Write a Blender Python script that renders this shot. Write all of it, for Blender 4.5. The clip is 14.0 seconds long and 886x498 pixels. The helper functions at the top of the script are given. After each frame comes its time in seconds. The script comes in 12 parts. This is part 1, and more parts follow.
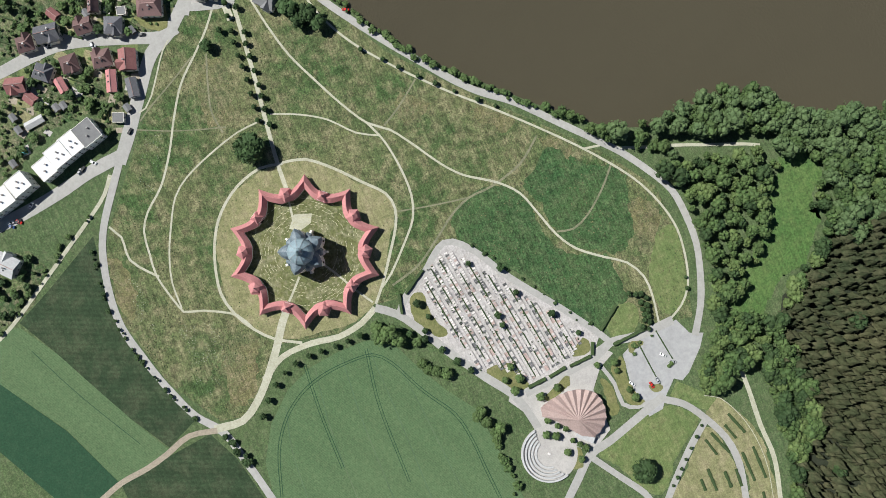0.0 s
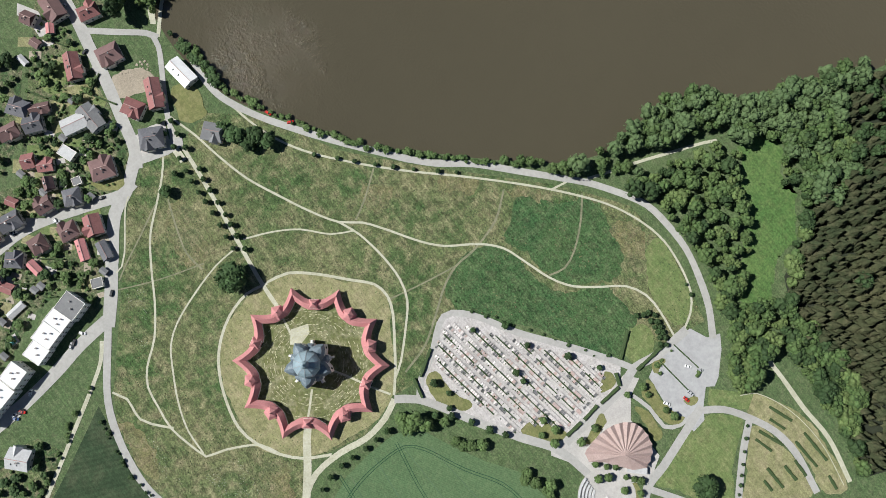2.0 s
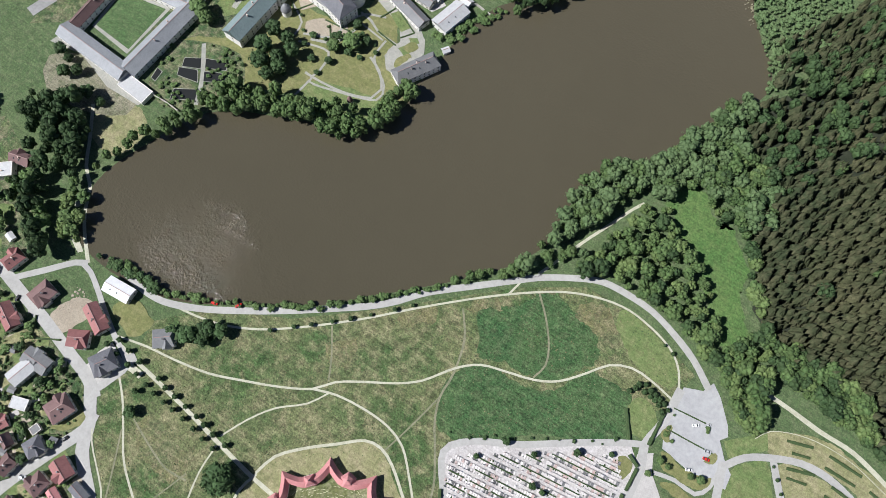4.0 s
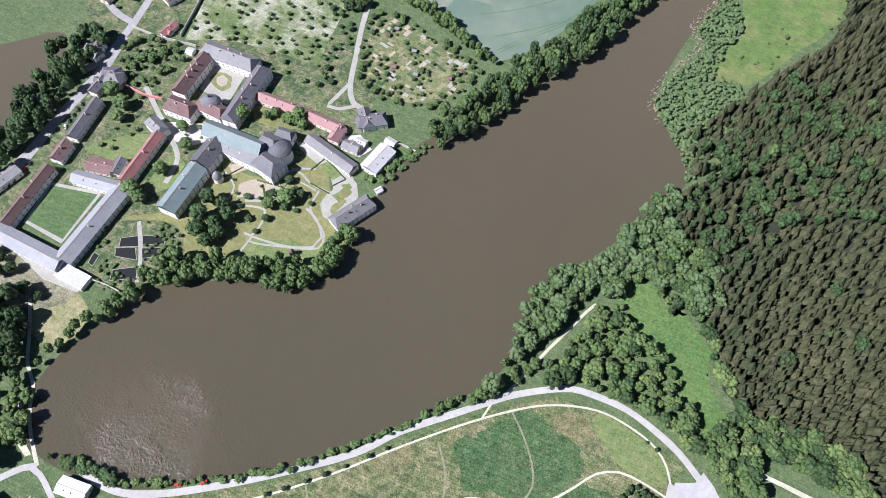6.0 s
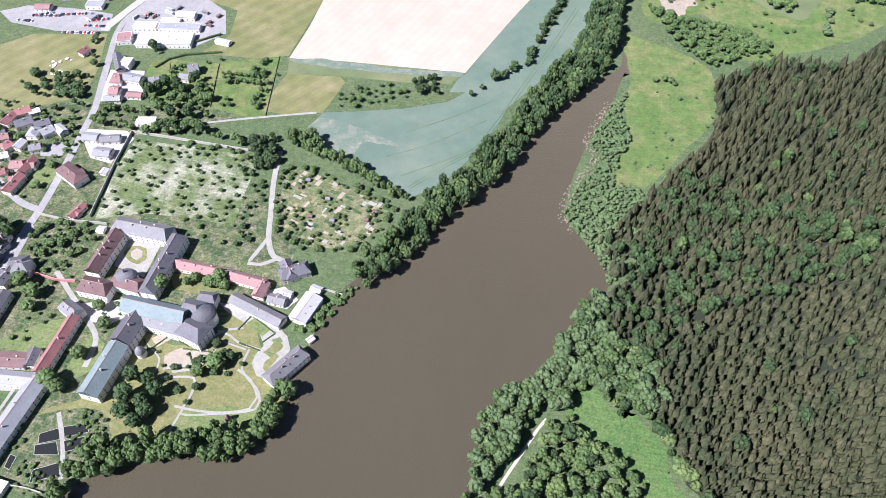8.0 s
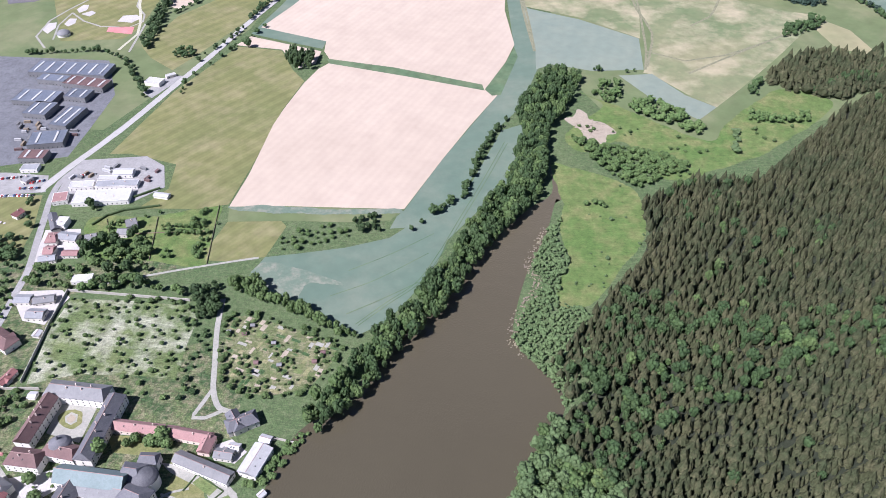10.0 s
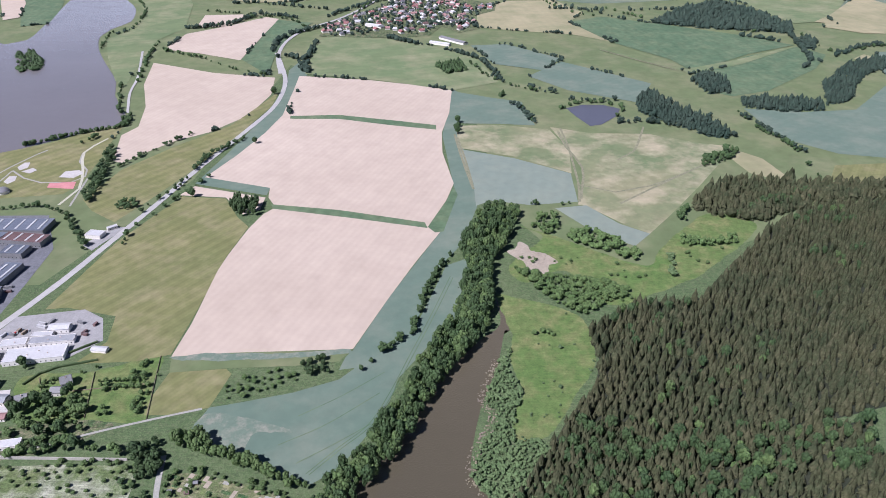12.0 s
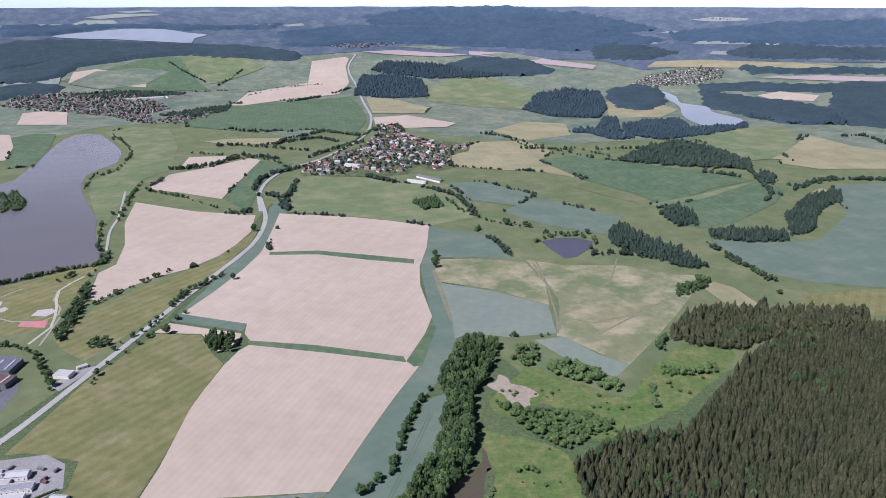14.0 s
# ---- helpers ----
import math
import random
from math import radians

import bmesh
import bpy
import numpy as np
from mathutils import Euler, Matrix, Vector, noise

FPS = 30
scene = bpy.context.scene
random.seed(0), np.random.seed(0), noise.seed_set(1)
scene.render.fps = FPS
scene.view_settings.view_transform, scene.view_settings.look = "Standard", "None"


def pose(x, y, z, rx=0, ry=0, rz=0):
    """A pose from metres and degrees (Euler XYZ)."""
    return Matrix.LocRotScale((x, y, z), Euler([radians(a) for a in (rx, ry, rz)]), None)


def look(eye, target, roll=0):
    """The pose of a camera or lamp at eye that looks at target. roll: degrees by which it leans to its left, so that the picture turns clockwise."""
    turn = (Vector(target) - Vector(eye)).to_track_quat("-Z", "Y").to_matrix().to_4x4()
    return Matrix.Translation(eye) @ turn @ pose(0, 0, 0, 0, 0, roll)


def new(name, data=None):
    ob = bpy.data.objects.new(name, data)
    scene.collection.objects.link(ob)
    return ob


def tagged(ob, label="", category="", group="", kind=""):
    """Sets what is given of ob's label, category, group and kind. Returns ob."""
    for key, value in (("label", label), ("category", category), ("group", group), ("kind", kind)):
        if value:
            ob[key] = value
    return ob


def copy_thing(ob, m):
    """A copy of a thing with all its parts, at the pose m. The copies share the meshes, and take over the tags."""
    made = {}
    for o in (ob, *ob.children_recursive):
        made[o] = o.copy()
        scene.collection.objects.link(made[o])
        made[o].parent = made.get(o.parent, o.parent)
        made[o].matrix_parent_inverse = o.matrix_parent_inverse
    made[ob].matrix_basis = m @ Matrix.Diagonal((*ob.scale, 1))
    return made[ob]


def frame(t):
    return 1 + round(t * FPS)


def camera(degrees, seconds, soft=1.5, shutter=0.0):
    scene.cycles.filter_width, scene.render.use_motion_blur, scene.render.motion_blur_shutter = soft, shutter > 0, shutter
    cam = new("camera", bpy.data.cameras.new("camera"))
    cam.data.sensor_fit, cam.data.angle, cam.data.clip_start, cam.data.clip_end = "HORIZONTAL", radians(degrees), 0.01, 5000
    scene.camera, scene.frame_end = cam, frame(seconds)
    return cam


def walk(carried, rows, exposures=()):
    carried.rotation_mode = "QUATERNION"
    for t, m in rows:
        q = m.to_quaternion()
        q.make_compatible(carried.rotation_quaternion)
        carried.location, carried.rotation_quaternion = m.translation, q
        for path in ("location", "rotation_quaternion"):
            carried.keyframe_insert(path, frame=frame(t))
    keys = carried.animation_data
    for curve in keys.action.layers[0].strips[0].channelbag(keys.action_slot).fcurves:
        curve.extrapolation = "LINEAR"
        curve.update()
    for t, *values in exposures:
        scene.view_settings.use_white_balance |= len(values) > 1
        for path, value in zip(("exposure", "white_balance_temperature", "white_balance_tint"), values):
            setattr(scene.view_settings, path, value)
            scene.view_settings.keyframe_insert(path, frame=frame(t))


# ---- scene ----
# camera: it hangs in one place and only turns
cam = camera(63.38, 14.0, soft=0.85)
PATH = [
    (0.0, pose(0, 0, 450, 0.30, -1.44, 66.68)),
    (0.5, pose(0, 0, 450, 0.35, -1.36, 62.84)),
    (1.0, pose(0, 0, 450, 1.00, -1.27, 59.69)),
    (1.5, pose(0, 0, 450, 3.69, -1.23, 55.50)),
    (2.0, pose(0, 0, 450, 6.54, -1.17, 51.12)),
    (2.5, pose(0, 0, 450, 9.18, -1.09, 47.07)),
    (3.0, pose(0, 0, 450, 11.98, -0.99, 42.97)),
    (3.2, pose(0, 0, 450, 13.06, -0.95, 41.25)),
    (5.3, pose(0, 0, 450, 23.94, -0.56, 25.24)),
    (5.5, pose(0, 0, 450, 25.01, -0.55, 24.76)),
    (6.0, pose(0, 0, 450, 27.79, -0.50, 23.59)),
    (6.5, pose(0, 0, 450, 30.36, -0.46, 19.93)),
    (7.0, pose(0, 0, 450, 33.14, -0.37, 16.82)),
    (7.5, pose(0, 0, 450, 35.70, -0.31, 14.96)),
    (8.0, pose(0, 0, 450, 38.49, -0.25, 13.22)),
    (8.2, pose(0, 0, 450, 39.56, -0.25, 12.66)),
    (10.3, pose(0, 0, 450, 50.71, -0.10, 6.13)),
    (10.5, pose(0, 0, 450, 51.82, -0.06, 5.54)),
    (11.0, pose(0, 0, 450, 54.59, -0.01, 4.19)),
    (11.5, pose(0, 0, 450, 57.14, -0.00, 3.05)),
    (12.0, pose(0, 0, 450, 59.90, -0.02, 1.90)),
    (12.5, pose(0, 0, 450, 62.43, 0.01, 0.85)),
    (13.0, pose(0, 0, 450, 65.17, 0.08, -0.04)),
    (13.5, pose(0, 0, 450, 67.72, 0.10, -0.08)),
    (14.0, pose(0, 0, 450, 70.50, 0.00, 0.00))]
walk(cam, PATH, exposures=[(0.0, 0.37, 6250, 8), (3.0, 0.43, 6150, 9), (5.5, 0.87, 5800, 18), (8.0, 1.20, 5750, 24), (10.5, 0.83, 5720, 24), (12.0, 0.60, 5680, 25), (14.0, 0.29, 5660, 25)])

# daylight
SUN_EL, SUN_AZ = radians(49), radians(223)
SUN_DIR = Vector((math.cos(SUN_EL) * math.cos(SUN_AZ), math.cos(SUN_EL) * math.sin(SUN_AZ), math.sin(SUN_EL)))
world = bpy.data.worlds.new("sky")
scene.world = world
world.use_nodes = True
wn = world.node_tree.nodes
sky = wn.new("ShaderNodeTexSky")
sky.sky_type, sky.sun_disc = "NISHITA", False
sky.sun_elevation, sky.sun_rotation = SUN_EL, math.atan2(SUN_DIR.x, SUN_DIR.y)
sky.air_density, sky.dust_density, sky.altitude = 0.55, 0.2, 900
world.node_tree.links.new(sky.outputs[0], wn["Background"].inputs[0])
wn["Background"].inputs[1].default_value = 0.05
sun = new("sun", bpy.data.lights.new("sun", "SUN"))
sun.data.energy, sun.data.angle, sun.data.color = 5.0, radians(0.53), (1.0, 0.96, 0.89)
sun.matrix_world = look(SUN_DIR * 1000, (0, 0, 0))


# ---- materials ----
def surf(name, c1, c2, c3=None, coarse=0.02, fine=0.6, rough=0.95, bump=0.0, bump_scale=1.0, stripe=None, metal=0.0,
         island=0.0, rand=0.0, spec=0.25, amount=0.5, sharp=0.18, grain=0.2, speck=0.0, lean=35.0):
    """A rough surface: two colours mixed in large patches, a third in small ones, fine relief, and rows if asked."""
    m = bpy.data.materials.new(name)
    m.use_nodes = True
    nt = m.node_tree
    n, link = nt.nodes, nt.links.new
    b = n["Principled BSDF"]
    b.inputs["Roughness"].default_value, b.inputs["Metallic"].default_value = rough, metal
    b.inputs["Specular IOR Level"].default_value = spec
    tc = n.new("ShaderNodeTexCoord")

    def noise_of(scale, detail=5.0, seed=0.0):
        t = n.new("ShaderNodeTexNoise")
        t.noise_dimensions = "4D"
        t.inputs["W"].default_value = seed + len(name)
        t.inputs["Scale"].default_value, t.inputs["Detail"].default_value = scale, detail
        t.inputs["Roughness"].default_value = 0.62
        link(tc.outputs["Object"], t.inputs["Vector"])
        return t.outputs["Fac"]

    def spread(fac, lo, hi):
        r = n.new("ShaderNodeMapRange")
        r.inputs["From Min"].default_value, r.inputs["From Max"].default_value = lo, hi
        link(fac, r.inputs["Value"])
        return r.outputs["Result"]

    def blend(fac, a, c, kind="MIX"):
        x = n.new("ShaderNodeMix")
        x.data_type, x.blend_type = "RGBA", kind
        if isinstance(fac, float):
            x.inputs["Factor"].default_value = fac
        else:
            link(fac, x.inputs["Factor"])
        for sock, v in ((x.inputs[6], a), (x.inputs[7], c)):
            if isinstance(v, tuple):
                sock.default_value = (*v, 1)
            else:
                link(v, sock)
        return x.outputs[2]

    def grey(value, lo, hi):
        r = n.new("ShaderNodeMapRange")
        r.inputs["To Min"].default_value, r.inputs["To Max"].default_value = lo, hi
        link(value, r.inputs["Value"])
        return r.outputs["Result"]

    col = blend(spread(noise_of(coarse), 0.5 - sharp, 0.5 + sharp), c1, c2)
    f = noise_of(fine, 6.0, 3.0)
    if c3:
        s = n.new("ShaderNodeMath")
        s.operation = "MULTIPLY"
        link(spread(f, 0.45, 0.68), s.inputs[0])
        s.inputs[1].default_value = amount
        col = blend(s.outputs[0], col, c3)
    col = blend(1.0, col, grey(spread(noise_of(fine * 3.1, 3.0, 7.0), 0.3, 0.7), 1 - grain, 1 + grain * 0.9), "MULTIPLY")
    if speck:
        col = blend(1.0, col, grey(spread(noise_of(1.15, 3.0, 19.0), 0.36, 0.66), 1 - speck, 1 + speck * 0.8), "MULTIPLY")
        col = blend(1.0, col, grey(spread(noise_of(0.3, 6.0, 23.0), 0.53, 0.60), 1.06, 1.06 - speck * 0.75), "MULTIPLY")
        mp = n.new("ShaderNodeMapping")
        mp.inputs["Rotation"].default_value, mp.inputs["Scale"].default_value = (0, 0, radians(lean)), (0.06, 0.8, 1)
        link(tc.outputs["Object"], mp.inputs["Vector"])
        st = n.new("ShaderNodeTexNoise")
        st.inputs["Scale"].default_value, st.inputs["Detail"].default_value = 1.0, 4.0
        link(mp.outputs[0], st.inputs["Vector"])
        col = blend(1.0, col, grey(spread(st.outputs["Fac"], 0.35, 0.65), 1 - speck * 0.45, 1 + speck * 0.45), "MULTIPLY")
    if stripe:
        for spacing, angle, depth in stripe:
            mp = n.new("ShaderNodeMapping")
            mp.inputs["Rotation"].default_value = (0, 0, -radians(angle))
            link(tc.outputs["Object"], mp.inputs["Vector"])
            w = n.new("ShaderNodeTexWave")
            w.bands_direction = "Y"
            w.inputs["Scale"].default_value = 0.314 / spacing
            w.inputs["Distortion"].default_value = 1.2
            w.inputs["Detail Scale"].default_value = 0.06
            link(mp.outputs[0], w.inputs["Vector"])
            col = blend(1.0, col, grey(w.outputs["Fac"], 1 - depth, 1 + depth), "MULTIPLY")
    if island:
        g = n.new("ShaderNodeNewGeometry")
        col = blend(1.0, col, grey(g.outputs["Random Per Island"], 1 - island, 1 + island), "MULTIPLY")
    if rand:
        o = n.new("ShaderNodeObjectInfo")
        col = blend(1.0, col, grey(o.outputs["Random"], 1 - rand, 1 + rand), "MULTIPLY")
    link(col, b.inputs["Base Color"])
    if bump:
        bp = n.new("ShaderNodeBump")
        bp.inputs["Strength"].default_value, bp.inputs["Distance"].default_value = 1.0, bump
        link(noise_of(bump_scale, 4.0, 11.0), bp.inputs["Height"])
        link(bp.outputs[0], b.inputs["Normal"])
    return m


GRASS = surf("grass", (0.063, 0.103, 0.042), (0.087, 0.122, 0.053), (0.142, 0.158, 0.090), 0.012, 0.3, bump=0.3, bump_scale=0.8, speck=0.28)
MEADOW = surf("meadow", (0.054, 0.096, 0.033), (0.120, 0.136, 0.062), (0.235, 0.212, 0.124), 0.022, 0.14, bump=0.5, bump_scale=0.7, amount=0.8, grain=0.35, sharp=0.10, speck=0.42)
MEADOW_GREEN = surf("meadow_green", (0.035, 0.084, 0.031), (0.062, 0.108, 0.040), (0.120, 0.148, 0.074), 0.03, 0.2, bump=0.4, bump_scale=0.9, grain=0.3, amount=0.65, speck=0.42, lean=10)
DRY = surf("dry_grass", (0.150, 0.145, 0.068), (0.100, 0.120, 0.056), (0.240, 0.200, 0.125), 0.06, 0.3, bump=0.3, grain=0.3, sharp=0.1, amount=0.7, speck=0.36, lean=70)
LAWN = surf("lawn", (0.130, 0.144, 0.055), (0.165, 0.168, 0.068), (0.22, 0.202, 0.102), 0.03, 0.15, bump=0.15, grain=0.15, speck=0.16, amount=0.6)
LAWN_DRY = surf("dry_lawn", (0.180, 0.186, 0.088), (0.215, 0.210, 0.108), (0.31, 0.27, 0.17), 0.035, 0.16, bump=0.15, grain=0.2, speck=0.22, amount=0.7, lean=120)
GLADE = surf("glade_grass", (0.062, 0.128, 0.036), (0.090, 0.150, 0.046), (0.125, 0.165, 0.062), 0.05, 0.2, bump=0.3, grain=0.25, speck=0.25)
LAWN_FRESH = surf("fresh_lawn", (0.100, 0.148, 0.052), (0.132, 0.170, 0.064), (0.205, 0.205, 0.10), 0.03, 0.15, bump=0.15, grain=0.18, speck=0.22, amount=0.6)
PITCH = surf("pitch", (0.057, 0.105, 0.039), (0.076, 0.122, 0.049), (0.114, 0.140, 0.070), 0.05, 0.3, stripe=[(5, 25, 0.05)], speck=0.2)
WET = surf("wet_meadow", (0.076, 0.136, 0.036), (0.106, 0.150, 0.048), (0.200, 0.185, 0.085), 0.012, 0.05, bump=0.3, grain=0.2, speck=0.2, amount=0.65)
CROP = surf("crop_green", (0.076, 0.130, 0.060), (0.094, 0.146, 0.070), (0.118, 0.165, 0.082), 0.012, 0.3, stripe=[(1.2, 28, 0.06), (20, 28, 0.03)], bump=0.2, grain=0.25)
CROP_DARK = surf("crop_dark", (0.022, 0.043, 0.021), (0.036, 0.058, 0.028), (0.085, 0.095, 0.055), 0.015, 0.12, stripe=[(3, 65, 0.07), (14, 65, 0.06)], bump=0.2, amount=0.5, speck=0.2, lean=-25)
CROP_DEEP = surf("crop_deep", (0.019, 0.058, 0.030), (0.028, 0.070, 0.036), (0.038, 0.082, 0.044), 0.012, 0.3, bump=0.2)
CROP_BLUE = surf("crop_blue", (0.100, 0.148, 0.113), (0.122, 0.166, 0.126), (0.22, 0.235, 0.18), 0.006, 0.02, stripe=[(18, 38, 0.014)], amount=0.4, grain=0.06)
CROP_GREY = surf("crop_grey", (0.165, 0.205, 0.170), (0.182, 0.218, 0.175), (0.22, 0.245, 0.19), 0.006, 0.025, stripe=[(18, 80, 0.012)], grain=0.06)
CROP_LUSH = surf("crop_lush", (0.070, 0.122, 0.066), (0.092, 0.140, 0.076), (0.15, 0.18, 0.10), 0.005, 0.03, stripe=[(18, 100, 0.03)], amount=0.6)
PALE = surf("bare_soil", (0.402, 0.333, 0.266), (0.450, 0.377, 0.306), (0.358, 0.294, 0.234), 0.004, 0.02, stripe=[(9, 72, 0.018), (31, 70, 0.012)], amount=0.5, grain=0.05)
SOIL = surf("soil", (0.29, 0.25, 0.195), (0.36, 0.315, 0.25), (0.21, 0.18, 0.135), 0.1, 0.6, bump=0.2)
HAY = surf("hay_meadow", (0.128, 0.142, 0.056), (0.168, 0.168, 0.070), (0.25, 0.220, 0.125), 0.010, 0.03, stripe=[(16, 58, 0.07), (5, 58, 0.03)], amount=0.6, grain=0.12)
HAY_PALE = surf("hay_pale", (0.25, 0.235, 0.135), (0.31, 0.28, 0.170), (0.165, 0.185, 0.095), 0.004, 0.012, stripe=[(22, 100, 0.015)], amount=0.7, grain=0.08)
PASTURE = surf("pasture", (0.110, 0.158, 0.074), (0.150, 0.182, 0.090), (0.31, 0.280, 0.178), 0.004, 0.012, stripe=[(24, 20, 0.02)], amount=0.5, grain=0.1)
WORN_PASTURE = surf("worn_pasture", (0.122, 0.160, 0.078), (0.215, 0.212, 0.122), (0.37, 0.325, 0.22), 0.006, 0.02, stripe=[(24, 20, 0.03)], amount=0.85, grain=0.12, sharp=0.12, lean=70)
ASPHALT = surf("asphalt", (0.325, 0.320, 0.305), (0.385, 0.378, 0.360), (0.285, 0.280, 0.265), 0.03, 0.2, bump=0.02, rough=0.9, grain=0.08)
CAR_PARK = surf("car_park_asphalt", (0.335, 0.335, 0.338), (0.385, 0.385, 0.388), (0.29, 0.29, 0.292), 0.03, 0.15, bump=0.02, rough=0.9, grain=0.1, amount=0.6)
TOWN_ASPHALT = surf("town_asphalt", (0.25, 0.247, 0.243), (0.30, 0.297, 0.292), (0.21, 0.207, 0.204), 0.03, 0.15, bump=0.02, rough=0.9, grain=0.12, amount=0.7)
GRAVEL = surf("gravel_path", (0.390, 0.385, 0.300), (0.460, 0.450, 0.360), (0.290, 0.290, 0.200), 0.06, 0.3, bump=0.05, grain=0.15)
GRIT = surf("garden_grit", (0.270, 0.265, 0.235), (0.330, 0.325, 0.290), (0.209, 0.220, 0.197), 0.08, 0.3, bump=0.05, grain=0.15)
TRACK = surf("trodden_path", (0.170, 0.172, 0.112), (0.235, 0.226, 0.150), (0.112, 0.128, 0.072), 0.12, 0.5, amount=0.8, grain=0.25)
PAVING = surf("paving", (0.380, 0.365, 0.350), (0.460, 0.440, 0.420), (0.320, 0.305, 0.290), 0.06, 0.4, bump=0.03, grain=0.1)
LEAF = surf("leaf", (0.050, 0.094, 0.029), (0.082, 0.128, 0.042), (0.120, 0.158, 0.057), 0.05, 0.6, rough=0.75, bump=0.3, bump_scale=1.6, island=0.24, rand=0.2)
LEAF_PALE = surf("leaf_pale", (0.060, 0.104, 0.041), (0.088, 0.132, 0.053), (0.124, 0.162, 0.072), 0.04, 0.8, rough=0.75, island=0.16, rand=0.15, bump=0.3, bump_scale=1.6)
LEAF_BRIGHT = surf("leaf_bright", (0.107, 0.171, 0.063), (0.135, 0.192, 0.077), None, 0.08, 0.5, rough=0.75, island=0.2)
LEAF_SUNNY = surf("leaf_sunny", (0.074, 0.120, 0.037), (0.108, 0.150, 0.050), (0.145, 0.178, 0.066), 0.05, 0.6, rough=0.75, bump=0.3, bump_scale=1.6, island=0.22)
LEAF_DARK = surf("leaf_dark", (0.026, 0.054, 0.019), (0.044, 0.076, 0.026), (0.066, 0.098, 0.037), 0.05, 0.5, rough=0.75, bump=0.3, bump_scale=1.6, island=0.22, rand=0.2)
NEEDLE = surf("needles", (0.034, 0.047, 0.024), (0.060, 0.063, 0.032), (0.100, 0.094, 0.054), 0.022, 0.16, rough=0.9, island=0.16, grain=0.22, spec=0.06, amount=0.65)
REED = surf("reed", (0.20, 0.165, 0.13), (0.16, 0.155, 0.09), (0.25, 0.21, 0.17), 0.1, 0.8, island=0.25)
FAR_WOOD = surf("far_woodland", (0.022, 0.042, 0.030), (0.034, 0.054, 0.038), (0.045, 0.064, 0.045), 0.01, 0.05, rough=0.9, island=0.2)
# distance haze put into the base colour: woodland turned blue
HAZED_BLUE = surf("distant_woodland", (0.030, 0.060, 0.096), (0.046, 0.080, 0.120), (0.068, 0.104, 0.142), 0.004, 0.02, rough=0.95, grain=0.15)
# uplands tinted blue-grey, so the colour itself holds the haze
HAZED_LAND = surf("distant_land", (0.060, 0.085, 0.125), (0.085, 0.112, 0.150), (0.15, 0.175, 0.19), 0.003, 0.012, grain=0.15)
# needle litter, darkened further to paint in the shade between trees
SHADED_FLOOR = surf("forest_floor", (0.021, 0.028, 0.016), (0.032, 0.036, 0.023), (0.043, 0.050, 0.032), 0.05, 0.4)
# far woods, some blue haze mixed into their dark green
HAZED_MID = surf("far_dark_woodland", (0.024, 0.046, 0.058), (0.036, 0.060, 0.074), (0.05, 0.075, 0.088), 0.006, 0.03, rough=0.95)
# farmland greens with a little haze painted in
HAZED_MIX = surf("far_farmland", (0.10, 0.145, 0.105), (0.155, 0.185, 0.13), (0.24, 0.245, 0.185), 0.003, 0.012, amount=0.65)
GARDEN = surf("garden_ground", (0.043, 0.080, 0.031), (0.093, 0.122, 0.052), (0.240, 0.205, 0.140), 0.07, 0.22, bump=0.3, amount=0.75, grain=0.4, sharp=0.07, speck=0.38)
VALLEY = surf("valley_grass", (0.100, 0.138, 0.062), (0.132, 0.158, 0.074), (0.22, 0.21, 0.125), 0.004, 0.014, grain=0.12, amount=0.5)
BARK = surf("bark", (0.100, 0.075, 0.050), (0.150, 0.120, 0.090), None, 1.5, 6.0, bump=0.02, bump_scale=8)


